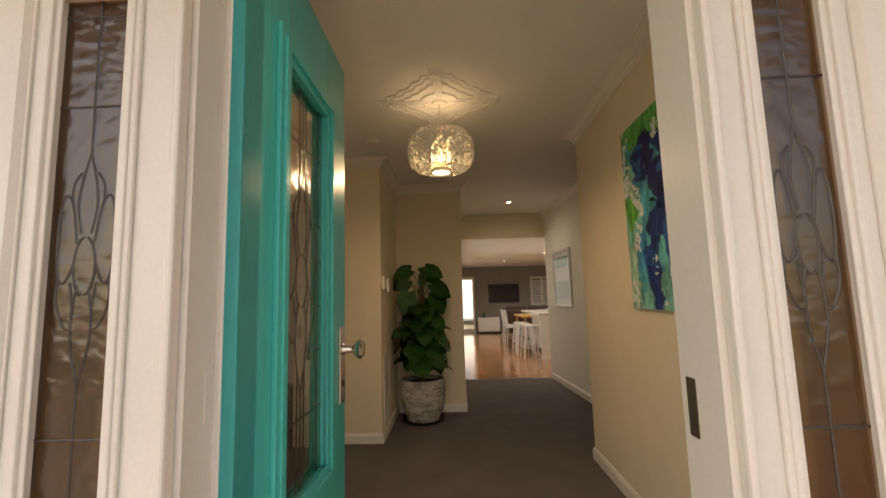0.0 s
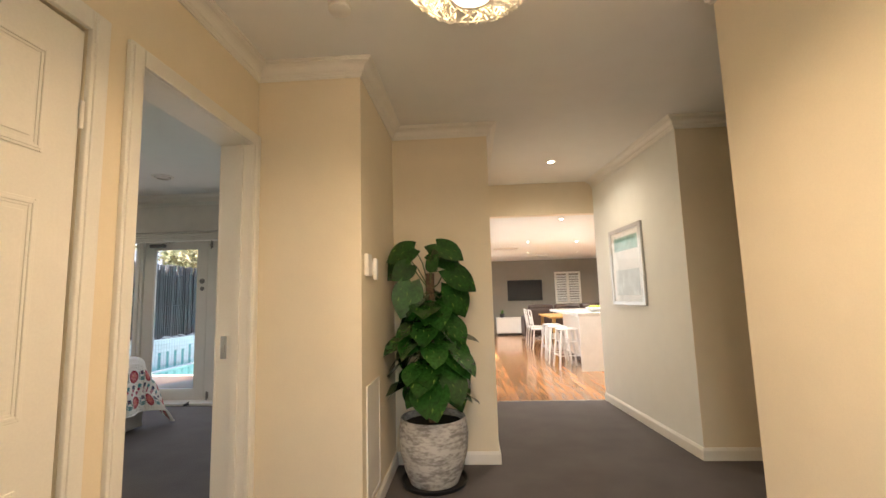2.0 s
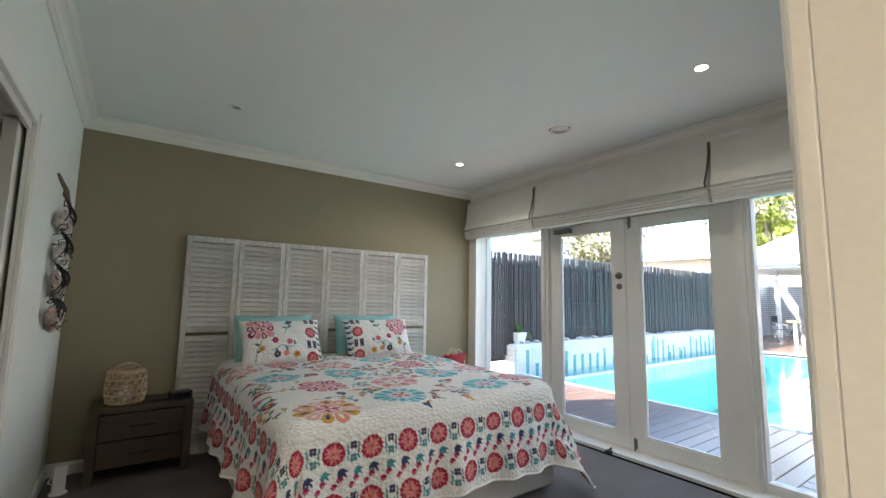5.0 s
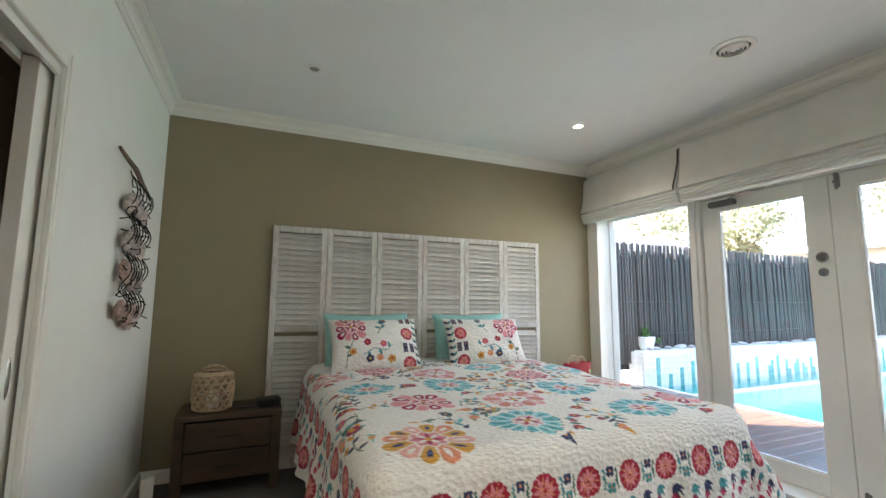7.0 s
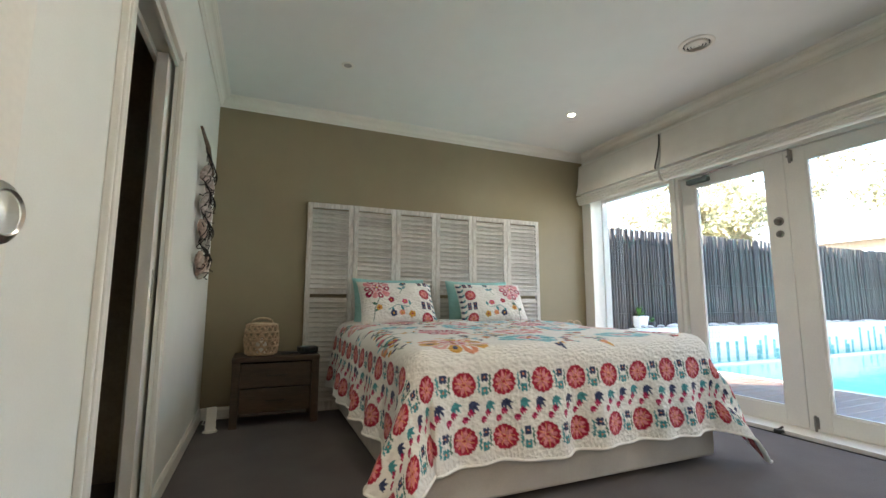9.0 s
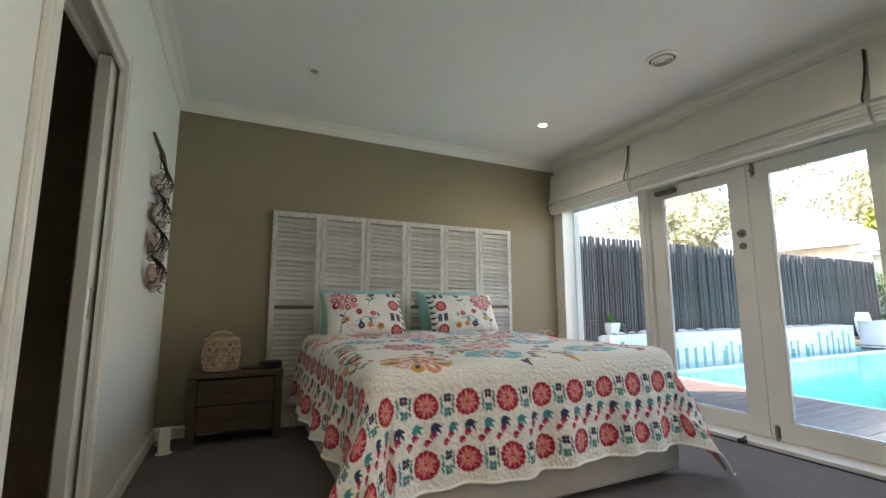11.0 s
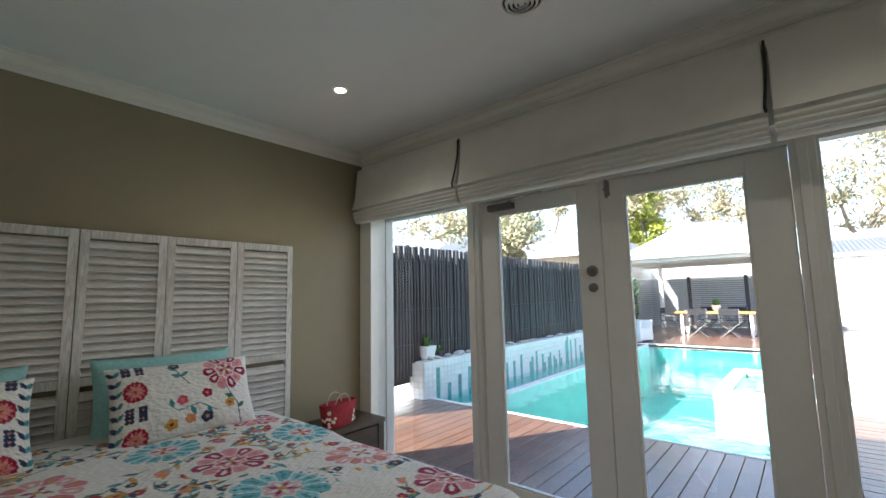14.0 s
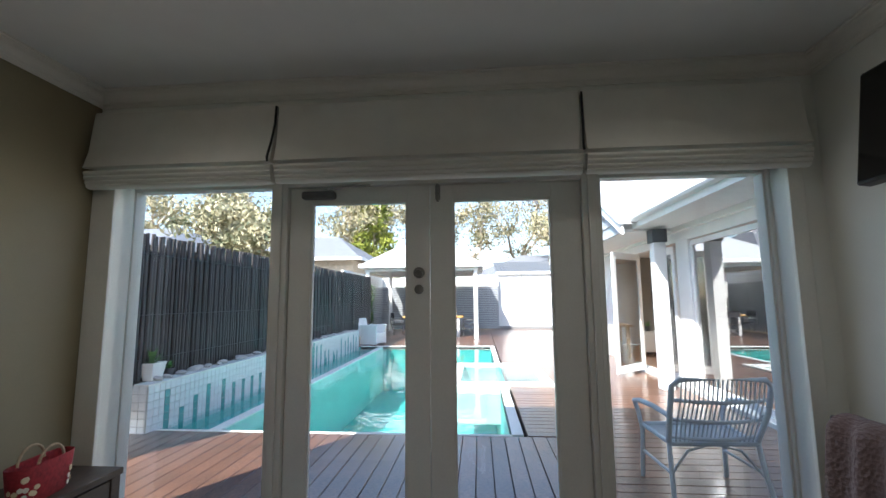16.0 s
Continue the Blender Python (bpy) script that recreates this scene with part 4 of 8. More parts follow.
def bedside(place, label):
    t = thing("bedside_table", place, label, "bedside table", "bedside tables")
    w, d, h = 0.63, 0.36, 0.51
    part("top", Mesh().box(-d / 2, -w / 2, h - 0.035, d / 2 + 0.012, w / 2, h), OAK, t, bevel=0.004)
    for y in (-w / 2 + 0.03, w / 2 - 0.03):
        for x in (-d / 2 + 0.03, d / 2 - 0.03):
            part("leg", Mesh().box(x - 0.028, y - 0.028, 0, x + 0.028, y + 0.028, h - 0.036), OAK, t, bevel=0.003)
    part("side_panel", Mesh().box(-d / 2 + 0.06, -w / 2 + 0.008, 0.08, d / 2 - 0.06, -w / 2 + 0.03, h - 0.036), OAK, t)
    part("side_panel", Mesh().box(-d / 2 + 0.06, w / 2 - 0.03, 0.08, d / 2 - 0.06, w / 2 - 0.008, h - 0.036), OAK, t)
    part("back_panel", Mesh().box(-d / 2 + 0.004, -w / 2 + 0.06, 0.08, -d / 2 + 0.02, w / 2 - 0.06, h - 0.036), OAK, t)
    for z0, z1 in ((0.10, 0.275), (0.285, 0.46)):
        dr_ = part("drawer", Mesh().box(-d / 2 + 0.03, -w / 2 + 0.062, z0, d / 2 - 0.006, w / 2 - 0.062, z1), OAK, t, bevel=0.003)
        zc = (z0 + z1) / 2
        part("handle", Mesh().tube([(d / 2 - 0.006, -0.07, zc), (d / 2 + 0.014, -0.06, zc), (d / 2 + 0.014, 0.06, zc), (d / 2 - 0.006, 0.07, zc)], 0.005), mat("dark_bronze", (0.05, 0.045, 0.04), 0.45, 0.8), dr_)
    return t


bedside((-4.34, 4.70, 0), "dark-stained oak two-drawer bedside table beside the bed")
bedside((-4.34, 7.66, 0), "dark-stained oak two-drawer bedside table below the window")

# cane lantern
CANE = mat("pale_cane", (0.52, 0.38, 0.24), 0.6, vary=0.15, fine=70, bump=0.3)
lan = thing("cane_lantern", (-4.30, 4.58, 0.51), "round woven cane lantern with hexagonal openings and a curved handle", "lantern")
r0, h0 = 0.122, 0.215
m = Mesh()
for k in range(14):
    for sgn in (1, -1):
        pts = []
        for i in range(9):
            f = i / 8
            rr = r0 * (0.93 + 0.10 * math.sin(math.pi * f))
            a = 2 * math.pi * k / 14 + sgn * f * 1.35
            pts.append((rr * math.cos(a), rr * math.sin(a), 0.018 + f * h0))
        m.tube(pts, 0.0068, 5)
part("lattice", m, CANE, lan)
for z in (0.018, 0.02 + h0 * 0.25, 0.02 + h0 * 0.5, 0.02 + h0 * 0.75, 0.018 + h0):
    f = (z - 0.018) / h0
    rr = r0 * (0.93 + 0.10 * math.sin(math.pi * f)) + 0.003
    part("hoop", Mesh().tube([(rr * math.cos(a), rr * math.sin(a), z) for a in [2 * math.pi * j / 28 for j in range(29)]], 0.006, 5, False), CANE, lan)
part("rim", Mesh().lathe([(0.119, 0.23), (0.109, 0.246), (0.078, 0.252), (0.072, 0.242), (0.105, 0.23)], 0, 0, 28), CANE, lan, smooth=True)
part("base", Mesh().lathe([(0, 0.002), (0.10, 0.002), (0.105, 0.012), (0.10, 0.02), (0, 0.02)], 0, 0, 28), CANE, lan, smooth=True)
part("handle", Mesh().tube([(0.02 * 0, 0.075 * math.cos(a), 0.250 + 0.036 * math.sin(a)) for a in [math.pi * j / 12 for j in range(13)]], 0.009, 8), CANE, lan)
part("candle", Mesh().lathe([(0, 0.02), (0.04, 0.02), (0.04, 0.12), (0.03, 0.125), (0, 0.122)], 0, 0, 20), "trim", lan, "white pillar candle")

clock = thing("clock_radio", (-4.27, 4.93, 0.51), "small black clock radio on the bedside table", "clock radio", turn=12)
part("body", Mesh().box(-0.05, -0.075, 0.004, 0.045, 0.075, 0.06), "black", clock, bevel=0.012)
part("display", Mesh().box(0.0455, -0.055, 0.018, 0.048, 0.055, 0.048), mat("dark_display", (0.01, 0.012, 0.014), 0.1, bump=0), clock)
part("foot", Mesh().box(-0.04, -0.06, 0, 0.035, 0.06, 0.004), "black", clock)
tagged(part("remote_control", Mesh().box(-4.29, 4.72, 0.511, -4.25, 4.86, 0.528), "black", bevel=0.006), "slim black remote control lying on the bedside table", "remote")

# gift bag with flowers
bag = thing("fabric_bag", (-4.26, 7.62, 0.51), "small red floral fabric bag with cane handles", "bag", turn=8)
BAGM = mat("red_floral_cloth", (0.30, 0.018, 0.024), 0.85, vary=0.2, bump=0.4)
m = Mesh()
n = 28
rings = []
for z, sx, sy in ((0, 0.055, 0.12), (0.02, 0.062, 0.13), (0.09, 0.066, 0.145), (0.15, 0.060, 0.16), (0.165, 0.056, 0.165), (0.16, 0.050, 0.158), (0.06, 0.04, 0.12)):
    rings += [(sx * math.copysign(abs(math.cos(t)) ** 0.7, math.cos(t)), sy * math.copysign(abs(math.sin(t)) ** 0.7, math.sin(t)), z) for t in [2 * math.pi * j / n for j in range(n)]]
m.add(rings, [(i * n + j, i * n + (j + 1) % n, (i + 1) * n + (j + 1) % n, (i + 1) * n + j) for i in range(6) for j in range(n)] + [tuple(range(n))[::-1], tuple(range(6 * n, 7 * n))])
part("body", m, BAGM, bag, smooth=True)
for k in range(34):
    t = rng.uniform(0, 6.28)
    z = rng.uniform(0.02, 0.145)
    top = z > 0.085
    cx, cy = 0.069 * math.copysign(abs(math.cos(t)) ** 0.7, math.cos(t)), (0.138 + 0.1 * (z - 0.06)) * math.copysign(abs(math.sin(t)) ** 0.7, math.sin(t))
    nrm = Vector((cx / 0.069 ** 2, cy / 0.145 ** 2, 0)).normalized()
    q = nrm.to_track_quat("Z", "Y").to_matrix().to_4x4()
    q.translation = (cx, cy, z)
    part("flower_patch", Mesh().lathe([(0.0, 0.004), (0.012, 0.003), (0.016 if top else 0.011, 0.0)], 0, 0, 7, q), mat("petal_print", rng.choice(((0.75, 0.62, 0.40), (0.78, 0.70, 0.60), (0.72, 0.30, 0.28))), 0.85, bump=0) if k < 3 else bpy.data.materials[rng.choice(("petal_print", "petal_print.001", "petal_print.002"))], bag)
for sx in (-0.045, 0.045):
    part("handle", Mesh().tube([(sx, 0.07 * math.cos(a), 0.15 + 0.075 * math.sin(a)) for a in [math.pi * j / 14 for j in range(15)]], 0.006, 8), CANE, bag, "bent cane handle")

# driftwood and net wall hanging
hang_ = thing("wall_hanging", (-3.70, BY0 + 0.002, 1.075), "driftwood wall hanging of shells and stones held in black net", "wall hanging")
hang_.scale = (1.25, 1.0, 0.95)
hang_.location.z += 0.045
part("branch", Mesh().tube([(0.26, 0.03, 0.885), (0.18, 0.035, 0.865), (0.05, 0.04, 0.845), (-0.08, 0.038, 0.80), (-0.20, 0.04, 0.765), (-0.235, 0.035, 0.752)], [0.008, 0.011, 0.014, 0.012, 0.009, 0.005], 8), mat("driftwood", (0.16, 0.115, 0.08), 0.9, vary=0.2, bump=0.6), hang_, smooth=True)
NET = mat("black_twine", (0.015, 0.014, 0.013), 0.9)
for k in range(7):
    x = 0.12 - k * 0.045
    pts = [(x + 0.012 * math.sin(z * 37 + k), 0.028 + 0.05 * abs(math.sin(z * 15 + 0.4)), z) for z in [0.82 - 0.012 * k - i * 0.028 for i in range(28)]]
    part("cord", Mesh().tube(pts, 0.0032, 5), NET, hang_)
for z in (0.76, 0.70, 0.62, 0.56, 0.50, 0.43, 0.37, 0.30, 0.24, 0.16, 0.09, 0.03):
    pts = [(0.14 - i * 0.03, 0.05 + 0.035 * math.sin(i * 1.1 + z * 20) * (0.6 + 0.4 * math.sin(z * 15)), z - 0.006 * i + 0.012 * math.sin(i * 2.1 + z * 9)) for i in range(12)]
    part("cord", Mesh().tube(pts, 0.0032, 5), NET, hang_)
for k, z in enumerate((0.66, 0.46, 0.27, 0.07)):
    for j in range(3):
        cx = 0.09 - j * 0.095 + rng.uniform(-0.01, 0.01)
        q = Matrix.Translation((cx, 0.042, z + rng.uniform(-0.02, 0.02) - 0.02 * j)) @ Euler((rng.uniform(-0.4, 0.4), rng.uniform(-0.5, 0.5), rng.uniform(-0.3, 0.3))).to_matrix().to_4x4()
        w_, h_ = rng.uniform(0.032, 0.046), rng.uniform(0.055, 0.085)
        m = Mesh().lathe([(0, -h_), (w_ * 0.6, -h_ * 0.85), (w_, -h_ * 0.3), (w_ * 0.96, h_ * 0.35), (w_ * 0.55, h_ * 0.88), (0, h_)], 0, 0, 12, q @ Matrix.Diagonal((1, 0.62, 1, 1)))
        part("stone", m, mat("shell_stone", rng.choice(((0.42, 0.30, 0.25), (0.36, 0.31, 0.28), (0.48, 0.40, 0.35))), 0.6, vary=0.25, bump=0.4), hang_, smooth=True)

dev = thing("plug_in_device", (-4.17, 4.27, 0), "small white plug-in router standing on the carpet", "router", turn=20)
part("body", Mesh().box(-0.012, -0.035, 0.01, 0.012, 0.035, 0.17), "trim", dev, bevel=0.006)
part("stand", Mesh().lathe([(0, 0.012), (0.045, 0.008), (0.05, 0), (0, 0)], 0, 0, 20), "trim", dev)
part("cable", Mesh().tube([(0, 0, 0.02), (-0.06, -0.02, 0.008), (-0.14, 0.03, 0.006), (-0.22, 0.0, 0.006), (-0.30, 0.06, 0.05)], 0.004, 6), "trim", dev)

# television and armchair by the inner wall
tv = thing("television", (BX1, 7.10, 1.84), "black flat television on a wall bracket", "television")
tvm = pose(-0.16, 0, 0.26, 0, 8, 0)
part("body", Mesh().box(-0.03, -0.50, -0.25, 0.03, 0.50, 0.25, tvm), "black", tv, bevel=0.01)
part("screen", Mesh().box(-0.034, -0.485, -0.235, -0.0302, 0.485, 0.235, tvm), mat("dark_screen", (0.008, 0.008, 0.009), 0.12, bump=0), tv)
part("bracket", Mesh().box(-0.13, -0.1, 0.12, -0.001, 0.1, 0.40), "black", tv)
stand = thing("blanket_stand", (-0.57, 7.60, 0), "slim dark timber blanket stand beside the bedroom wall", "blanket stand")
for y in (-0.30, 0.30):
    part("post", Mesh().tube([(0, y, 0.03), (0, y, 0.90)], 0.014, 8), OAK, stand)
    part("foot", Mesh().box(-0.13, y - 0.02, 0, 0.13, y + 0.02, 0.03), OAK, stand, bevel=0.005)
for z in (0.45, 0.90):
    part("rail", Mesh().tube([(0, -0.32, z), (0, 0.32, z)], 0.014, 8), OAK, stand)
th_ = thing("throw_blanket", (-0.57, 7.60, 0), "dusky brown-pink woollen throw with a dark fringe over the stand", "throw")
u, v = np.meshgrid(np.linspace(0, 1, 70), np.linspace(0, 1, 40), indexing="ij")
yy = -0.26 + 0.52 * v + 0.02 * np.sin(u * 9)
ang = np.clip((u - 0.42) / 0.16, 0, 1) * math.pi
tx = -(0.075 + 0.014 * np.sin(v * 21)) * np.cos(ang) * (1 + 0.5 * np.abs(u - 0.5))
tz = np.where(u < 0.42, 0.86 - (0.42 - u) * 1.5, np.where(u > 0.58, 0.86 - (u - 0.58) * 1.2, 0.86 + 0.085 * np.sin(ang)))
colr = np.empty((70, 40, 3), np.float32)
colr[:] = (0.24, 0.165, 0.15)
colr[u < 0.12] = (0.03, 0.025, 0.025)
grid_object("cloth", np.stack([tx, yy, tz], -1), colr, CLOTH, th_)
stand.scale = th_.scale = (1.0, 1.0, 0.92)


# ---- outdoors ----
WATER = -0.045
PX0, PX1, PY0, PY1 = -5.78, -1.90, 10.32, 18.55
EARTH = mat("dry_ground", (0.16, 0.13, 0.08), 0.95, vary=0.25, scale=0.6, fine=9, bump=0.6)
m = Mesh()
F = 900
for x0, y0, x1, y1 in ((-F, -F, F, PY0 - 0.05), (-F, PY1 + 0.05, F, F), (-F, PY0 - 0.05, PX0 - 0.05, PY1 + 0.05), (PX1 + 0.05, PY0 - 0.05, F, PY1 + 0.05)):
    m.add([(x0, y0, -0.26), (x1, y0, -0.26), (x1, y1, -0.26), (x0, y1, -0.26)], [(0, 1, 2, 3)])
structure("ground", m, EARTH, "bare ground under and around the house", "ground")

POOLM = mat("aqua_pool_plaster", (0.13, 0.53, 0.49), 0.5, vary=0.05, scale=1.5, bump=0.1)
m = Mesh().box(PX0, PY0, -1.4, PX1, PY1, -1.3).box(PX0 - 0.1, PY0 - 0.1, -1.4, PX0, PY1 + 0.1, -0.02).box(PX1, PY0 - 0.1, -1.4, PX1 + 0.1, PY1 + 0.1, -0.02)
m.box(PX0, PY0 - 0.1, -1.4, PX1, PY0, -0.02).box(PX0, PY1, -1.4, PX1, PY1 + 0.1, -0.02)
m.box(PX0, PY0, -0.32, -5.22, PY1, -0.22)
structure("pool_basin", m, POOLM, "aqua plastered swimming pool basin", "pool")
wm = glass_mat("pool_water", (0.55, 0.93, 0.92), 0.0, 0.16, wavy=5.0)
wt = tagged(part("water", Mesh().add([(PX0, PY0, WATER), (PX1, PY0, WATER), (PX1, PY1, WATER), (PX0, PY1, WATER)], [(0, 1, 2, 3)]), wm), "clear turquoise water of the swimming pool, lightly rippled", "water", "", "structure")
wt.visible_shadow = False
COPE = mat("white_pool_coping", (0.72, 0.74, 0.70), 0.5, vary=0.06, bump=0.2)
structure("pool_ledge", Mesh().box(-5.24, PY0, -1.3, -5.10, PY1, -0.022), COPE, "pale stone ledge along the shallow trough of the pool", "pool ledge", 0.01)
structure("pool_coping", Mesh().box(PX1, PY0, -0.12, PX1 + 0.12, 12.75, 0.004).box(PX1 + 0.0, 15.1, -0.12, PX1 + 0.12, PY1, 0.004).box(PX0, PY1, -0.12, PX1 + 0.12, PY1 + 0.10, 0.004).box(PX0, PY0 - 0.05, -0.12, PX1, PY0, 0.004), COPE, "pale pool edge coping", "coping", 0.006)
spa = thing("spa_surround", (-1.88, 13.93, 0), "raised pale spa basin rim standing in the pool", "spa")
for nm, bx in (("rim", (-0.86, -1.14, 0.86, -0.92)), ("rim", (-0.86, 0.94, 0.86, 1.14)), ("rim", (-0.86, -0.92, -0.66, 0.94)), ("rim", (0.68, -0.92, 0.86, 0.94))):
    part(nm, Mesh().box(bx[0], bx[1], -0.6, bx[2], bx[3], 0.035), COPE, spa, bevel=0.02)
part("basin_floor", Mesh().box(-0.66, -0.92, -0.6, 0.68, 0.94, -0.5), POOLM, spa)
sw = part("spa_water", Mesh().add([(-0.66, -0.92, 0.0), (0.68, -0.92, 0.0), (0.68, 0.94, 0.0), (-0.66, 0.94, 0.0)], [(0, 1, 2, 3)]), wm, spa)
sw.visible_shadow = False

# planter wall with glass mosaic
PL0, PLX, PLY0, PLY1, PLZ = -6.45, -5.78, 10.15, 18.3, 0.50
planter = tagged(thing("planter_wall", (PLX, PLY0, 0), "long white mosaic-tiled planter wall with teal accent tiles beside the pool", "planter wall"), kind="")
GROUT = mat("pale_grout", (0.50, 0.52, 0.52), 0.9, vary=0.05)
part("core", Mesh().box(PL0 - PLX, 0.006, -0.3, -0.006, PLY1 - PLY0, PLZ - 0.02), GROUT, planter)
part("capping", Mesh().box(PL0 - PLX + 0.5, 0.0, PLZ - 0.02, 0.004, PLY1 - PLY0, PLZ + 0.004), COPE, planter, bevel=0.004)
part("soil", Mesh().box(PL0 - PLX, 0.05, PLZ - 0.05, -0.16, PLY1 - PLY0 - 0.05, PLZ + 0.002), EARTH, planter)
TW = mat("white_glass_tile", (0.74, 0.77, 0.78), 0.2, vary=0.03, bump=0, island=0.05)
TG = mat("teal_glass_tile", (0.10, 0.33, 0.32), 0.15, vary=0.05, bump=0, island=0.16)
ts = 0.084

# bamboo screen fence
FX, FZ = -6.02, 2.18
BAM = mat("dark_stained_bamboo", (0.060, 0.053, 0.053), 0.62, vary=0.3, scale=2, fine=18, bump=0.4, stretch=(6, 6, 0.5), island=0.3)
fence = thing("bamboo_fence", (FX, 8.4, 0), "tall dark-stained bamboo pole screen fence behind the pool planter", "fence")
# near-black sheet, added behind the poles to darken the gaps between them
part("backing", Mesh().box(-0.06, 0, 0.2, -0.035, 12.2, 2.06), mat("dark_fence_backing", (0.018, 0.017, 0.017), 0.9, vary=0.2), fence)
for z in (0.75, 1.25, 1.95):
    part("wire", Mesh().tube([(0.026, 0, z), (0.028, 4, z - 0.015), (0.026, 8, z + 0.01), (0.026, 12.2, z)], 0.006, 5), "black", fence)
pole_data = []
for k in range(3):
    mm = Mesh()
    mm.tube([(0, 0, 0.30), (0.003 * k, 0.003, 0.95), (0, 0.002 * k, 1.5), (0.002, 0, 2.18)], [0.025, 0.0245, 0.024, 0.022], 7)
    ob = part("pole", mm, BAM, fence, smooth=True)
    pole_data.append(ob.data)
    ob.location = (0, 0.03 + 0.062 * k, 0)
for k in range(3, 196):
    ob = new("pole", pole_data[k % 3])
    ob.parent = fence
    ob.location = (random.uniform(-0.006, 0.006), 0.03 + 0.062 * k, random.uniform(-0.02, 0.012))
    ob.rotation_euler = (random.uniform(-0.008, 0.008), random.uniform(-0.006, 0.006), random.uniform(0, 6))

# stones and pot on the planter
for k in range(34):
    y = 10.35 + k * 0.235 + random.uniform(-0.08, 0.08)
    r = random.uniform(0.035, 0.075)
    q = Matrix.Translation((-5.90 + random.uniform(-0.03, 0.03), y, PLZ + r * 0.35)) @ Euler((random.uniform(-0.3, 0.3), random.uniform(-0.3, 0.3), random.uniform(0, 6))).to_matrix().to_4x4() @ Matrix.Diagonal((1, 1.5, 0.55, 1))
    tagged(part("river_stone", Mesh().lathe([(0, -r), (r * 0.7, -r * 0.72), (r, -r * 0.1), (r * 0.85, r * 0.5), (r * 0.4, r * 0.9), (0, r)], 0, 0, 9, q), mat("pale_stone", (0.5, 0.47, 0.43), 0.8, vary=0.15) if k == 0 else bpy.data.materials["pale_stone"], smooth=True),
           "smooth pale river stone on the planter wall", "stone", "stones along the planter")
LEAF = mat("fresh_green_leaf", (0.10, 0.26, 0.05), 0.5, vary=0.2, bump=0.1, island=0.1)


def blade(m, base, way, length, width, up=0.6):
    b, d = Vector(base), Vector(way).normalized()
    s = d.cross(Vector((0, 0, 1))).normalized() * width / 2
    mid, tip = b + d * length * 0.55 + Vector((0, 0, up * length * 0.2)), b + d * length + Vector((0, 0, -up * length * 0.05))
    m.add([b - s * 0.4, b + s * 0.4, mid + s, mid - s, tip], [(0, 1, 2, 3), (3, 2, 4)])


def potted(name, place, size, label, potmat, blades=26, square=True):
    t = thing(name, place, label, "potted plant")
    if square:
        a, b, h = size * 0.36, size * 0.5, size * 0.9
        m = Mesh().add([(-a, -a, 0), (a, -a, 0), (a, a, 0), (-a, a, 0), (-b, -b, h), (b, -b, h), (b, b, h), (-b, b, h), (-b * 0.86, -b * 0.86, h), (b * 0.86, -b * 0.86, h), (b * 0.86, b * 0.86, h), (-b * 0.86, b * 0.86, h), (-b * 0.8, -b * 0.8, h * 0.85), (b * 0.8, -b * 0.8, h * 0.85), (b * 0.8, b * 0.8, h * 0.85), (-b * 0.8, b * 0.8, h * 0.85)],
                       [(3, 2, 1, 0), (0, 1, 5, 4), (1, 2, 6, 5), (2, 3, 7, 6), (3, 0, 4, 7), (4, 5, 9, 8), (5, 6, 10, 9), (6, 7, 11, 10), (7, 4, 8, 11), (8, 9, 13, 12), (9, 10, 14, 13), (10, 11, 15, 14), (11, 8, 12, 15), (12, 13, 14, 15)])
    else:
        h = size * 0.8
        m = Mesh().lathe([(0, 0), (size * 0.35, 0), (size * 0.5, h * 0.8), (size * 0.5, h), (size * 0.44, h), (size * 0.42, h * 0.85), (0, h * 0.85)], 0, 0, 20)
    part("pot", m, potmat, t, bevel=0.003)
    m = Mesh()
    for k in range(blades):
        a, e = random.uniform(0, 6.28), random.uniform(0.3, 1.3)
        blade(m, (0, 0, h * 0.84), (math.cos(a) * math.cos(e), math.sin(a) * math.cos(e), math.sin(e)), size * random.uniform(0.7, 1.15), size * 0.2)
    part("foliage", m, LEAF, t)
    return t


potted("potted_succulent", (-5.98, 10.42, PLZ + 0.004), 0.22, "small green succulent in a white tapered square pot", M["white_ext"])
potted("potted_succulent", (-5.96, 10.68, PLZ + 0.004), 0.12, "small green succulent in a grey pot", mat("grey_pot", (0.10, 0.10, 0.10), 0.7), 16, False)


# resin armchair at the pool's far end
def resin_chair(place, turn):
    t = thing("resin_armchair", place, "white moulded resin garden armchair beside the pool", "garden chair", turn=turn)
    W = mat("white_resin", (0.80, 0.80, 0.78), 0.5, vary=0.03)
    part("seat", Mesh().box(-0.27, -0.27, 0.30, 0.27, 0.27, 0.36), W, t, bevel=0.015)
    part("backrest", Mesh().box(-0.29, 0.24, 0.30, 0.29, 0.29, 0.90, pose(0, -0.02, 0, -14)), W, t, bevel=0.02)
    for x in (-0.30, 0.30):
        part("arm", Mesh().box(x - 0.045, -0.30, 0.56, x + 0.045, 0.30, 0.61), W, t, bevel=0.012)
        part("side", Mesh().box(x - 0.03, -0.28, 0.02, x + 0.03, 0.28, 0.56), W, t, bevel=0.01)
    part("front", Mesh().box(-0.27, -0.28, 0.05, 0.27, -0.25, 0.30), W, t, bevel=0.006)
    return t


resin_chair((-5.55, 19.15, 0), 75)

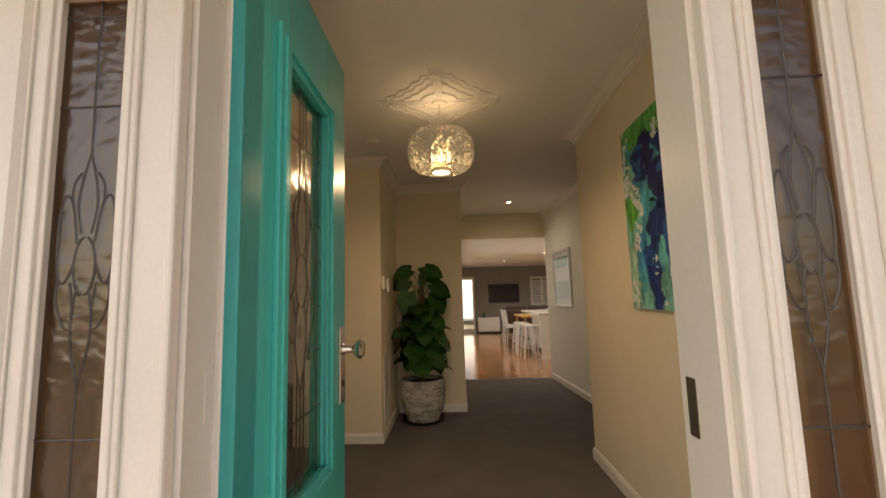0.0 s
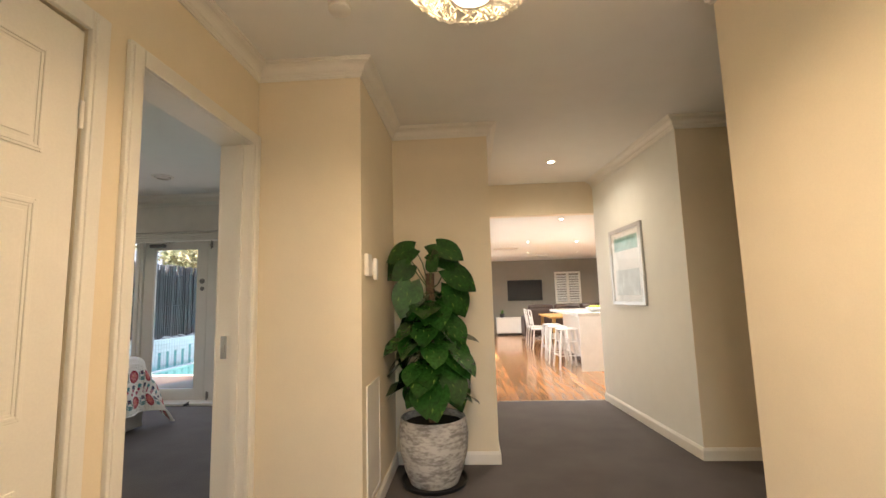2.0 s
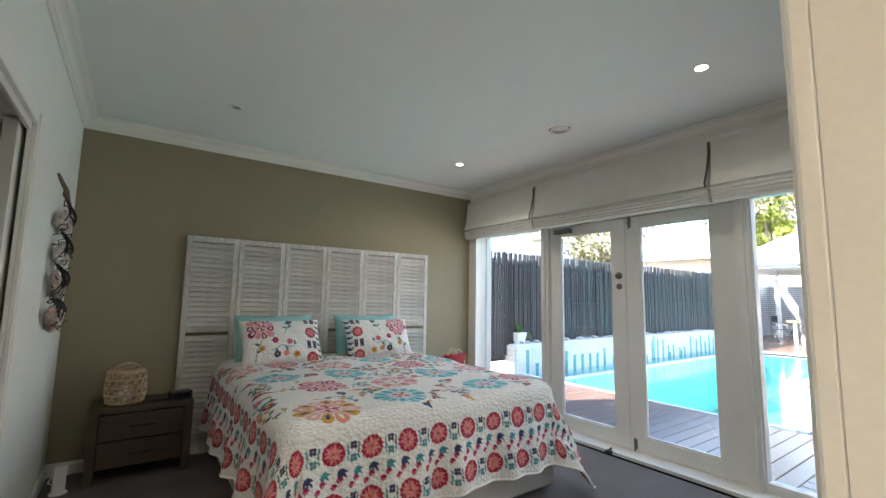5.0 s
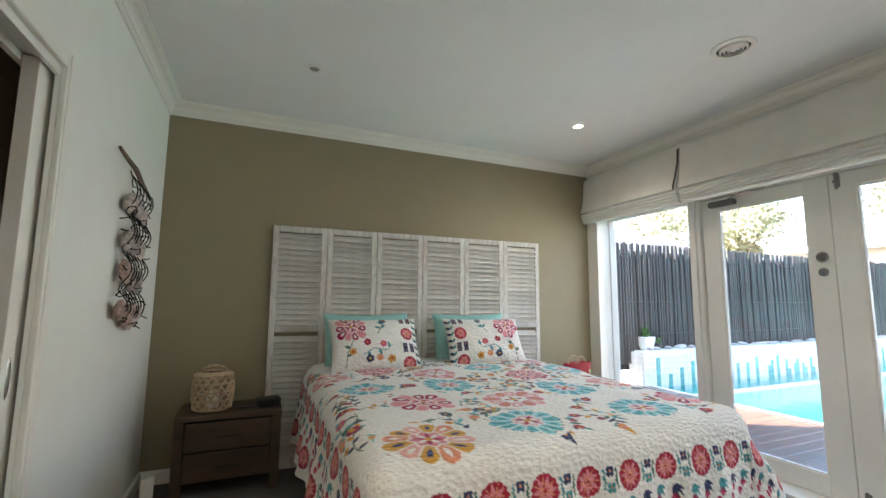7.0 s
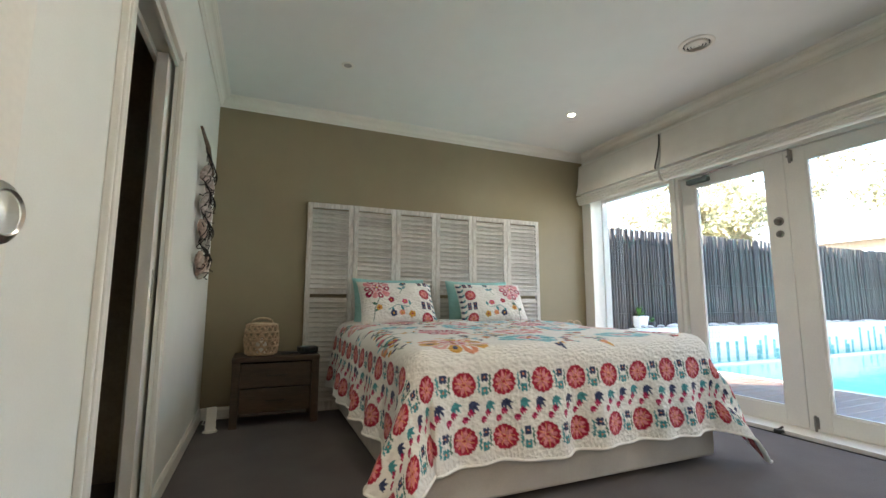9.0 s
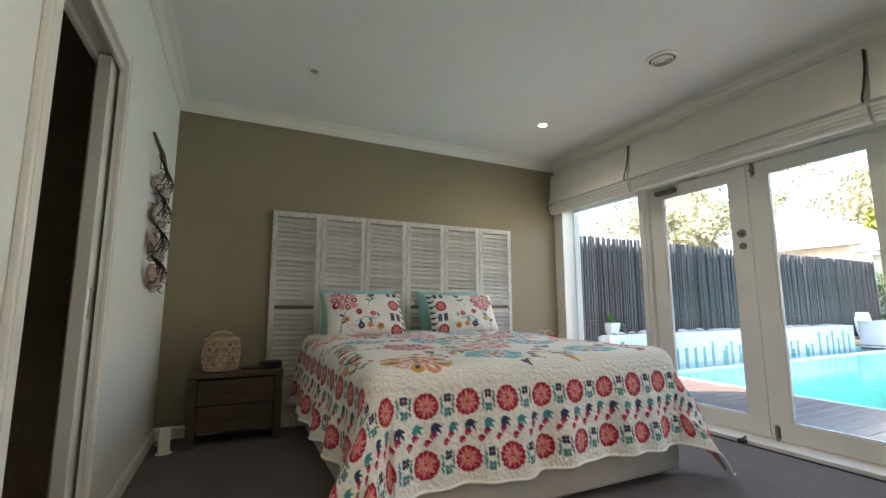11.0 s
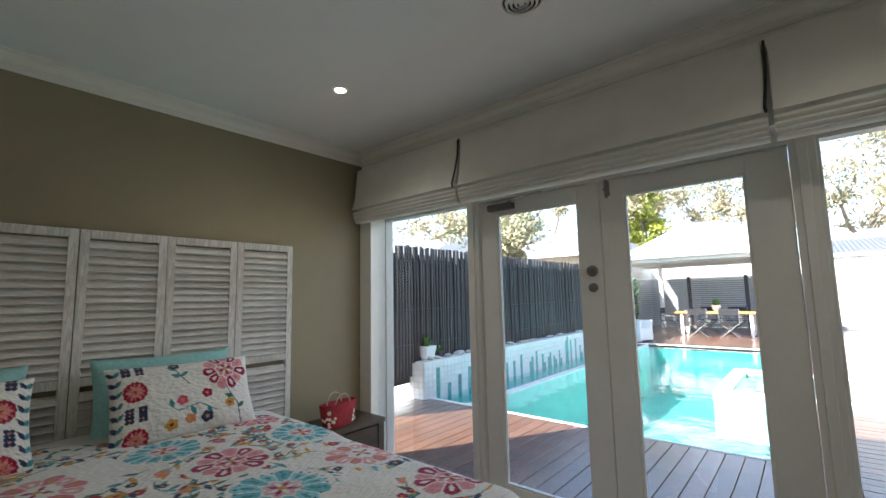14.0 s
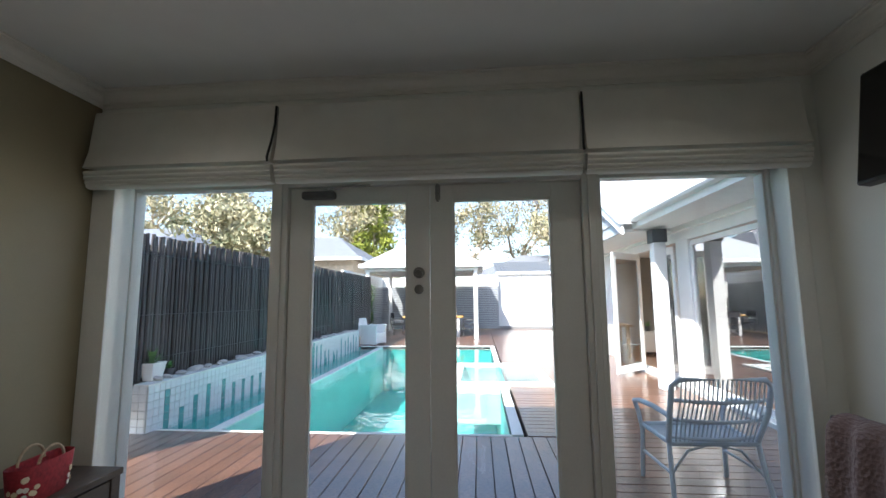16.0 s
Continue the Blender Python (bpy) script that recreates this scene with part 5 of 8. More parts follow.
# pavilion
GX0, GX1, GY0, GY1 = -6.2, -2.32, 20.85, 24.9
gaz = thing("pavilion", ((GX0 + GX1) / 2, (GY0 + GY1) / 2, 0), "white timber poolside pavilion with a pale hipped metal roof", "pavilion")
gx, gy = (GX1 - GX0) / 2, (GY1 - GY0) / 2
for x in (-gx, gx):
    for y in (-gy, gy):
        part("post", Mesh().box(x - 0.07, y - 0.07, 0, x + 0.07, y + 0.07, 2.40), "white_ext", gaz, bevel=0.008)
for bx in ((-gx - 0.1, -gy - 0.07, gx + 0.1, -gy + 0.07), (-gx - 0.1, gy - 0.07, gx + 0.1, gy + 0.07), (-gx - 0.07, -gy + 0.07, -gx + 0.07, gy - 0.07), (gx - 0.07, -gy + 0.07, gx + 0.07, gy - 0.07)):
    part("beam", Mesh().box(bx[0], bx[1], 2.40, bx[2], bx[3], 2.56), "white_ext", gaz)
o = 0.26
ROOFM = mat("pale_metal_roof", (0.66, 0.67, 0.66), 0.45, 0.2, vary=0.04, bump=0.2)
m = Mesh().add([(-gx - o, -gy - o, 2.62), (gx + o, -gy - o, 2.62), (gx + o, gy + o, 2.62), (-gx - o, gy + o, 2.62), (-0.55, 0, 3.84), (0.55, 0, 3.84)], [(0, 1, 5, 4), (1, 2, 5), (2, 3, 4, 5), (3, 0, 4), (3, 2, 1, 0)])
part("roof", m, ROOFM, gaz)
for bx in ((-gx - o, -gy - o - 0.02, gx + o, -gy - o), (-gx - o, gy + o, gx + o, gy + o + 0.02), (-gx - o - 0.02, -gy - o, -gx - o, gy + o), (gx + o, -gy - o, gx + o + 0.02, gy + o)):
    part("fascia", Mesh().box(bx[0], bx[1], 2.52, bx[2], bx[3], 2.66), "white_ext", gaz)
for x in (-0.9, 0.95):
    part("screen_post", Mesh().box(x - 0.06, gy - 0.20, 0, x + 0.06, gy - 0.10, 2.0), mat("charcoal_post", (0.06, 0.06, 0.065), 0.6) if x < 0 else bpy.data.materials["charcoal_post"], gaz, "charcoal post")
TT = mat("honey_table_timber", (0.52, 0.31, 0.10), 0.5, vary=0.12, bump=0.2, stretch=(1, 6, 1))
table = thing("outdoor_table", (-3.95, 22.2, 0), "long outdoor dining table with a honey timber top and white legs", "table")
part("tabletop", Mesh().box(-1.15, -0.45, 0.70, 1.15, 0.45, 0.76), TT, table, bevel=0.006)
for x in (-0.95, 0.95):
    for y in (-0.36, 0.36):
        part("leg", Mesh().box(x - 0.045, y - 0.045, 0, x + 0.045, y + 0.045, 0.70), "white_ext", table, bevel=0.005)


def director(place, turn, first=None):
    if first:
        return copy_thing(first, pose(*place, 0, 0, turn))
    t = thing("director_chair", place, "folding director's chair with a dark canvas seat and grey frame", "chair", "chairs round the outdoor table", turn)
    FM, CV = mat("grey_chair_frame", (0.18, 0.18, 0.18), 0.5, 0.3), mat("dark_canvas", (0.03, 0.03, 0.035), 0.9, bump=0.3)
    for x in (-0.26, 0.26):
        part("arm", Mesh().box(x - 0.02, -0.24, 0.60, x + 0.02, 0.24, 0.63), FM, t)
        part("back_post", Mesh().box(x - 0.012, 0.20, 0.44, x + 0.012, 0.23, 0.88), FM, t)
        part("front_post", Mesh().box(x - 0.012, -0.23, 0.44, x + 0.012, -0.20, 0.60), FM, t)
    for y in (-0.2, 0.2):
        part("cross_leg", Mesh().tube([(-0.26, y, 0.0), (0.26, y, 0.44)], 0.014, 6), FM, t)
        part("cross_leg", Mesh().tube([(0.26, y, 0.0), (-0.26, y, 0.44)], 0.014, 6), FM, t)
    part("seat", Mesh().box(-0.25, -0.22, 0.435, 0.25, 0.22, 0.45), CV, t)
    part("backrest", Mesh().box(-0.26, 0.205, 0.68, 0.26, 0.225, 0.88), CV, t)
    return t


d0 = director((-4.35, 21.45, 0), 180)
for place, turn in (((-3.50, 21.45, 0), 178), ((-2.60, 22.2, 0), -92), ((-5.35, 22.2, 0), 88), ((-4.3, 22.95, 0), 2), ((-3.5, 22.95, 0), -3)):
    director(place, turn, d0)
potted("potted_plant", (-3.95, 22.2, 0.76), 0.26, "leafy green plant in a pale pot on the outdoor table", M["white_ext"], 60, False)
m = Mesh()
olive = thing("potted_shrub", (-6.25, 21.6, 0), "slim leafy shrub in a dark pot by the pavilion", "shrub")
part("pot", Mesh().lathe([(0, 0), (0.16, 0), (0.2, 0.35), (0.18, 0.35), (0, 0.32)], 0, 0, 16), "black", olive)
for k in range(240):
    a, z = random.uniform(0, 6.28), random.uniform(0.4, 1.9)
    blade(m, (0.12 * math.cos(a) * random.random(), 0.12 * math.sin(a), z), (math.cos(a), math.sin(a), 0.5), random.uniform(0.1, 0.2), 0.04)
part("foliage", m, LEAF, olive)
part("stem", Mesh().tube([(0, 0, 0.3), (0.02, 0, 1.2), (0, 0.02, 1.9)], 0.012, 6), OAK, olive)

# boundary: slatted screen and white wall
screen = thing("slat_screen", (-4.2, 25.75, 0), "boundary screen of horizontal grey metal slats", "screen")
SLT = mat("grey_metal_slat", (0.46, 0.48, 0.50), 0.45, 0.3, vary=0.04)
part("backing", Mesh().box(-3.0, 0.05, 0.1, 2.9, 0.08, 2.0), mat("screen_backing", (0.16, 0.17, 0.18), 0.8), screen)
for k in range(24):
    z = 0.12 + k * 0.082
    part("slat", Mesh().box(-3.0, -0.01, z, 2.9, 0.03, z + 0.058, pose(0, 0, 0)), SLT, screen)
part("top_band", Mesh().box(-3.0, 0.0, 2.06, 2.9, 0.1, 2.50), "white_ext", screen)
side = copy_thing(screen, pose(-6.75, 22.8, -0.09, 0, 0, 90))
screen.location.z = -0.09
wallw = thing("garage", (0.9, 26.6, 0), "low white rendered garage wall with a grey metal roof", "garage")
part("wall", Mesh().box(-2.25, -0.6, 0, 3.2, -0.45, 2.62), "white_ext", wallw)
part("plinth", Mesh().box(-2.25, -0.62, 0, 3.2, -0.602, 0.12), mat("grey_plinth", (0.25, 0.25, 0.25), 0.8), wallw)
for x in (-1.1, 0.4, 1.8):
    part("panel_joint", Mesh().box(x, -0.612, 0.12, x + 0.02, -0.601, 2.55), GROUT, wallw)
part("gutter", Mesh().box(-2.3, -0.72, 2.52, 3.2, -0.6, 2.64), "white_ext", wallw, bevel=0.01)
m = Mesh()
GR = mat("grey_corrugated_roof", (0.17, 0.18, 0.19), 0.5, 0.3, vary=0.05)
nn = 80
pts = []
for i in range(nn + 1):
    x = -2.3 + 5.5 * i / nn
    zz = 0.02 * math.cos(i * math.pi)
    pts += [(x, -0.7, 2.66 + zz), (x, 3.5, 3.45 + zz)]
m.add(pts, [(2 * i, 2 * i + 2, 2 * i + 3, 2 * i + 1) for i in range(nn)])
part("roof", m, GR, wallw)

# the living wing that runs beside the deck
structure("wall_wing_link", Mesh().box(-0.398, 8.18, 0, 1.02, 8.36, CEIL), "white_ext", "white outside wall between bedroom and living wing", "wall")
WX = 0.98
structure("wing_header", Mesh().box(WX, 8.36, 2.27, WX + 0.16, LIV, 2.50), "white_ext", "white beam over the glazed side of the wing", "wall")
structure("wing_pier", Mesh().box(WX, 12.45, 0, WX + 0.16, 12.85, 2.27).box(WX, 15.6, 0, WX + 0.16, LIV, 2.27).box(WX, 8.36, 0, WX + 0.16, 8.55, 2.27), "white_ext", "white wall piers of the wing", "wall")
structure("wing_soffit", Mesh().box(0.30, 8.4, 2.50, 1.14, 12.8, 2.54).box(0.14, 12.8, 2.46, 1.14, 19.4, 2.50), "white_ext", "white eave soffit of the wing", "soffit")
structure("wing_sill", Mesh().box(WX - 0.10, 8.5, -0.02, WX + 0.16, 15.6, 0.05), COPE, "pale door sill along the wing", "sill", 0.005)
slid = thing("window_3", (WX + 0.06, 8.55, 0), "wide glazed sliding wall in white frames, reflecting the pool", "glazed wall")
tagged(slid, kind="structure")
for y0, y1 in ((0.0, 1.95), (1.95, 3.9)):
    for bx in ((y0, 0.05, y0 + 0.06, 2.25), (y1 - 0.06, 0.05, y1, 2.25), (y0 + 0.06, 0.05, y1 - 0.06, 0.14), (y0 + 0.06, 2.18, y1 - 0.06, 2.25)):
        part("frame", Mesh().box(-0.025, bx[0], bx[1], 0.025, bx[2], bx[3]), "white_ext", slid)
    pn_ = part("pane", Mesh().box(-0.004, y0 + 0.06, 0.14, 0.004, y1 - 0.06, 2.18), glass_mat("tinted_glass", (0.5, 0.52, 0.52), gloss=0.85) if y0 == 0 else bpy.data.materials["tinted_glass"], slid)
    pn_.visible_shadow = False
col = tagged(thing("verandah_post", (0.62, 12.66, 0), "square white verandah post with a dark cap", "post"), kind="structure")
part("shaft", Mesh().box(-0.09, -0.09, 0, 0.09, 0.09, 2.25), "white_ext", col, bevel=0.008)
part("cap", Mesh().box(-0.11, -0.11, 2.25, 0.11, 0.11, 2.46), mat("dark_post_cap", (0.08, 0.085, 0.09), 0.6), col, "dark grey cap")


def glazed_door(name, place, turn, w=0.86):
    t = thing(name, place, "white framed glazed door standing open onto the deck", "glazed door", "open deck doors", turn)
    tagged(t, kind="structure")
    for bx in ((0, 0.03, 0.09, 2.2), (w - 0.09, 0.03, w, 2.2), (0.09, 0.03, w - 0.09, 0.16), (0.09, 2.08, w - 0.09, 2.2)):
        part("frame", Mesh().box(bx[0], -0.022, bx[1], bx[2], 0.022, bx[3]), "white_ext", t, bevel=0.003)
    part("pane", Mesh().box(0.09, -0.003, 0.16, w - 0.09, 0.003, 2.08), bpy.data.materials["tinted_glass"], t)
    part("handle", Mesh().tube([(w - 0.045, -0.05, 1.02), (w - 0.13, -0.05, 1.02)], 0.01, 8).tube([(w - 0.045, -0.02, 1.02), (w - 0.045, -0.05, 1.02)], 0.012, 8), "chrome", t, "chrome lever handle")
    return t


glazed_door("door_4", (0.90, 14.25, 0.02), 222, 0.95)
glazed_door("door_5", (0.98, 12.9, 0.02), 92, 0.85)
fas = thing("gutter", (0.26, 8.4, 2.54), "white eave gutter and fascia of the wing", "gutter")
tagged(fas, kind="structure")
part("fascia", Mesh().box(0.04, 0, 0.0, 0.06, 4.4, 0.17), "white_ext", fas)
part("trough", Mesh().extrude([(0, 0), (0.10, 0), (0.12, 0.03), (0.12, 0.11), (0.105, 0.11), (0.10, 0.02), (0, 0.02)], (0.045, 0, 0.05), (0.045, 4.4, 0.05)), "white_ext", fas)


def corrugated(m, x0, z0, x1, z1, y0, y1, pitch=0.16):
    n = int((y1 - y0) / (pitch / 2))
    pts = []
    for i in range(n + 1):
        y, zz = y0 + (y1 - y0) * i / n, 0.018 * (1 if i % 2 else -1)
        pts += [(x0, y, z0 + zz), (x1, y, z1 + zz)]
    return m.add(pts, [(2 * i, 2 * i + 2, 2 * i + 3, 2 * i + 1) for i in range(n)])


structure("roof_wing", corrugated(Mesh(), 0.22, 2.72, 4.2, 4.35, 2.0, 12.9), ROOFM, "pale corrugated metal roof of the wing", "roof")
gable = thing("gable_end", (0.11, 12.75, 2.45), "white weatherboard gable end above the deck doors", "gable")
tagged(gable, kind="structure")
GYH, GZH = 3.33, 1.75
WB = mat("grey_weatherboard", (0.42, 0.45, 0.48), 0.6, vary=0.04, stretch=(1, 0.3, 4), bump=0.2)
nb = 9
for k in range(nb):
    z0, z1 = GZH * k / nb, GZH * (k + 1) / nb
    w0, w1 = GYH * (1 - z0 / GZH), GYH * (1 - z1 / GZH)
    part("weatherboard", Mesh().add([(0.0, GYH - w0, z0), (0.0, GYH + w0, z0), (0.025, GYH + w1, z1 + 0.01), (0.025, GYH - w1, z1 + 0.01), (0.04, GYH - w0, z0), (0.04, GYH + w0, z0), (0.04, GYH + w1, z1 + 0.01), (0.04, GYH - w1, z1 + 0.01)],
                                    [(0, 1, 2, 3), (0, 1, 5, 4), (4, 5, 6, 7), (1, 2, 6, 5), (3, 0, 4, 7), (2, 3, 7, 6)]), WB, gable)
for sg in (-1, 1):
    a, b = Vector((-0.06, GYH + sg * (GYH + 0.16), -0.06)), Vector((-0.06, GYH, GZH + 0.06))
    m = Mesh().add([a, a + Vector((0, 0, 0.2)), b + Vector((0, 0, 0.14)), b + Vector((0, 0, -0.06)), a + Vector((0.05, 0, 0)), a + Vector((0.05, 0, 0.2)), b + Vector((0.05, 0, 0.14)), b + Vector((0.05, 0, -0.06))], [(0, 1, 2, 3), (4, 5, 6, 7), (0, 1, 5, 4), (1, 2, 6, 5), (2, 3, 7, 6), (3, 0, 4, 7)])
    part("barge_board", m, "white_ext", gable)
    rf = Mesh().add([(-0.10, GYH + sg * (GYH + 0.2), 0.10), (-0.10, GYH, GZH + 0.22), (4.2, GYH, GZH + 0.22), (4.2, GYH + sg * (GYH + 0.2), 0.10)], [(0, 1, 2, 3)])
    part("roof_slope", rf, ROOFM, gable)
# unseen slab, added so the house throws its shade on the deck
structure("roof_bedroom", Mesh().box(-5.0, 1.0, 2.885, 0.35, 8.95, 3.0).box(0.35, 0.3, 2.885, 8.0, 8.05, 3.0), ROOFM, "unseen flat metal roof slab over bedroom and hall", "roof")


# cane armchair on the deck
CW = mat("pale_blue_cane", (0.58, 0.63, 0.66), 0.5, vary=0.06, bump=0.1)
cc = thing("cane_armchair", (-0.62, 9.05, 0), "pale blue-white cane armchair on the deck, facing the pool", "cane chair", turn=2)


hoop = [(-0.30, -0.12, 0.40), (-0.325, -0.22, 0.62), (-0.325, -0.27, 0.80), (-0.28, -0.29, 0.845), (0, -0.31, 0.85), (0.28, -0.29, 0.845), (0.325, -0.27, 0.80), (0.325, -0.22, 0.62), (0.30, -0.12, 0.40)]
part("back_hoop", Mesh().tube(hoop, 0.019, 10), CW, cc, smooth=True)
for z, y, w in ((0.70, -0.262, 0.31), (0.56, -0.21, 0.30), (0.43, -0.15, 0.29)):
    part("back_rail", Mesh().tube([(-w, y + 0.04, z), (-w * 0.5, y - 0.005, z - 0.005), (0, y - 0.015, z - 0.008), (w * 0.5, y - 0.005, z - 0.005), (w, y + 0.04, z)], 0.013, 8), CW, cc, smooth=True)
for k in range(19):
    x = -0.27 + 0.03 * k
    part("spindle", Mesh().tube([(x * 0.95, -0.125, 0.38), (x, -0.20, 0.56), (x, -0.265, 0.70), (x, -0.298, 0.845)], 0.0052, 6), CW, cc)
for sx in (-1, 1):
    part("arm", Mesh().tube([(sx * 0.31, -0.19, 0.58), (sx * 0.36, -0.05, 0.62), (sx * 0.38, 0.15, 0.615), (sx * 0.36, 0.30, 0.58), (sx * 0.33, 0.32, 0.50)], 0.018, 10), CW, cc, smooth=True)
    part("front_leg", Mesh().tube([(sx * 0.33, 0.32, 0.50), (sx * 0.31, 0.30, 0.36), (sx * 0.32, 0.32, 0.0)], 0.017, 8), CW, cc)
    part("back_leg", Mesh().tube([(sx * 0.30, -0.12, 0.40), (sx * 0.31, -0.16, 0.2), (sx * 0.33, -0.22, 0.0)], 0.017, 8), CW, cc)
    part("stretcher", Mesh().tube([(sx * 0.31, -0.16, 0.20), (sx * 0.31, 0.30, 0.20)], 0.011, 8), CW, cc)
    part("brace", Mesh().tube([(sx * 0.31, -0.14, 0.18), (sx * 0.18, -0.13, 0.34), (sx * 0.05, -0.12, 0.37)], 0.009, 8), CW, cc)
part("seat_frame", Mesh().tube([(-0.29, -0.13, 0.385), (0.29, -0.13, 0.385), (0.31, 0.31, 0.40), (-0.31, 0.31, 0.40), (-0.29, -0.13, 0.385)], 0.017, 8, False), CW, cc)
m = Mesh()
for k in range(30):
    m.box(-0.29, -0.125 + k * 0.0145, 0.384, 0.29, -0.117 + k * 0.0145, 0.392)
for k in range(24):
    m.box(-0.285 + k * 0.0248, -0.12, 0.380, -0.277 + k * 0.0248, 0.305, 0.3838)
part("seat_weave", m, CW, cc)


# houses past the fence
def house(place, w, d, eave, peak, wallmat, label, turn=0):
    t = thing("house", place, label, "house", "houses past the fence", turn)
    part("wall", Mesh().box(-w / 2, -d / 2, -0.2, w / 2, d / 2, eave), wallmat, t)
    e = 0.45
    m = Mesh().add([(-w / 2 - e, -d / 2 - e, eave), (w / 2 + e, -d / 2 - e, eave), (w / 2 + e, d / 2 + e, eave), (-w / 2 - e, d / 2 + e, eave), (-w / 4, 0, peak), (w / 4, 0, peak)], [(0, 1, 5, 4), (1, 2, 5), (2, 3, 4, 5), (3, 0, 4), (3, 2, 1, 0)])
    part("roof", m, mat("grey_tile_roof", (0.20, 0.21, 0.23), 0.6, vary=0.06, bump=0.3), t)
    part("gutter", Mesh().box(-w / 2 - e - 0.05, -d / 2 - e - 0.05, eave - 0.1, w / 2 + e + 0.05, -d / 2 - e, eave + 0.04).box(w / 2 + e, -d / 2 - e, eave - 0.1, w / 2 + e + 0.05, d / 2 + e, eave + 0.04), "white_ext", t)
    for x in (-w * 0.25, w * 0.25):
        wn_ = part("window", Mesh().box(x - 0.6, -d / 2 - 0.03, 0.9, x + 0.6, -d / 2 - 0.002, 2.1), "white_ext", t)
        part("pane", Mesh().box(x - 0.53, -d / 2 - 0.04, 0.97, x + 0.53, -d / 2 - 0.031, 2.03), "black", wn_)
    return t


house((-14.8, 20.0, 0), 8.0, 9.0, 2.6, 4.0, mat("cream_brick", (0.55, 0.45, 0.33), 0.8, vary=0.1), "single-storey cream house with a grey hipped roof")
house((-12.0, 29.0, 0), 8.0, 8.0, 3.3, 4.9, bpy.data.materials["cream_brick"], "cream house with a dark grey hipped roof")
house((4.5, 38.0, 0), 14.0, 7.0, 2.9, 4.6, bpy.data.materials["cream_brick"], "low cream house behind the garage")

# trees
BARK = mat("pale_gum_bark", (0.42, 0.35, 0.28), 0.8, vary=0.25, bump=0.4, stretch=(3, 3, 0.6))


def leaf_mat(name, col, second):
    mm = mat(name, col, 0.6, vary=0.2, scale=0.9, fine=6, bump=0.0, second=second)
    b = mm.node_tree.nodes["Principled BSDF"]
    b.inputs["Subsurface Weight"].default_value = 0.0
    return mm


GUM = leaf_mat("gum_leaf", (0.44, 0.37, 0.22), (0.20, 0.21, 0.12))
CON = leaf_mat("golden_conifer_leaf", (0.36, 0.37, 0.05), (0.15, 0.20, 0.03))
BLOS = leaf_mat("pale_bush_leaf", (0.48, 0.43, 0.27), (0.14, 0.16, 0.08))


def tree(place, h, spread, kind="gum", seed=0, leaves=5200, size=0.13):
    r = random.Random(seed)
    label = {"gum": "tall gum tree with pale limbs and sparse olive foliage", "conifer": "golden-green conifer with dense layered foliage", "bush": "pale-leaved leafy tree behind the bamboo fence"}[kind]
    t = thing("tree", place, label, "tree", "trees past the fence" if kind == "gum" else "")
    m, tips = Mesh(), []
    if kind == "conifer":
        m.tube([(0, 0, 0), (0.05, 0, h * 0.5), (0, 0, h)], [0.2, 0.12, 0.02], 8)
        for k in range(90):
            z = h * (0.12 + 0.86 * r.random())
            rad = spread * (1 - z / h) ** 0.8 * r.uniform(0.5, 1.05) + 0.1
            a = r.uniform(0, 6.28)
            tips.append((Vector((rad * math.cos(a), rad * math.sin(a), z)), 0.30 * spread / 2 + 0.1))
    else:
        def limb(p, d, ln, rad, depth):
            q = p + d * ln * 0.5 + Vector((r.uniform(-1, 1), r.uniform(-1, 1), 0)) * ln * 0.09
            e = p + d * ln
            m.tube([p, q, e], [rad, rad * 0.8, rad * 0.6], 7 if depth < 2 else 5)
            if depth >= 3 or rad < 0.02:
                tips.append((e, h * 0.075 * r.uniform(0.7, 1.5)))
                return
            for k in range(3 if depth < 2 else 2 + (r.random() < 0.5)):
                nd = (d + Vector((r.uniform(-1, 1), r.uniform(-1, 1), r.uniform(-0.25, 0.55))) * (0.55 + 0.3 * spread / h * 2)).normalized()
                limb(e, nd, ln * r.uniform(0.55, 0.8), rad * 0.55, depth + 1)
            if depth:
                tips.append((q, h * 0.05))
        limb(Vector((0, 0, -0.1)), Vector((r.uniform(-0.1, 0.1), r.uniform(-0.1, 0.1), 1)).normalized(), h * 0.36, h * 0.018 + 0.05, 0)
    part("trunk", m, BARK, t)
    c = np.array([[*p] for p, s in tips])
    ss = np.array([s for p, s in tips])
    g = np.random.RandomState(seed + 1)
    ids = g.randint(0, len(tips), leaves)
    off = g.normal(size=(leaves, 3)) * ss[ids][:, None] * np.array((0.62, 0.62, 0.45 if kind != "conifer" else 0.3))
    pos = c[ids] + off
    u = g.normal(size=(leaves, 3))
    u[:, 2] -= 0.5 if kind == "gum" else 0
    u /= np.linalg.norm(u, axis=1)[:, None]
    w = np.cross(u, g.normal(size=(leaves, 3)))
    w /= np.linalg.norm(w, axis=1)[:, None]
    ln = size * g.uniform(0.7, 1.5, (leaves, 1))
    v = np.concatenate([pos - u * ln, pos + w * ln * 0.38, pos + u * ln, pos - w * ln * 0.38], 1).reshape(-1, 3)
    me = bpy.data.meshes.new("crown")
    me.from_pydata(v.tolist(), [], np.arange(leaves * 4).reshape(-1, 4).tolist())
    me.materials.append({"gum": GUM, "conifer": CON, "bush": BLOS}[kind])
    cr = new("crown", me)
    cr.parent = t
    return t


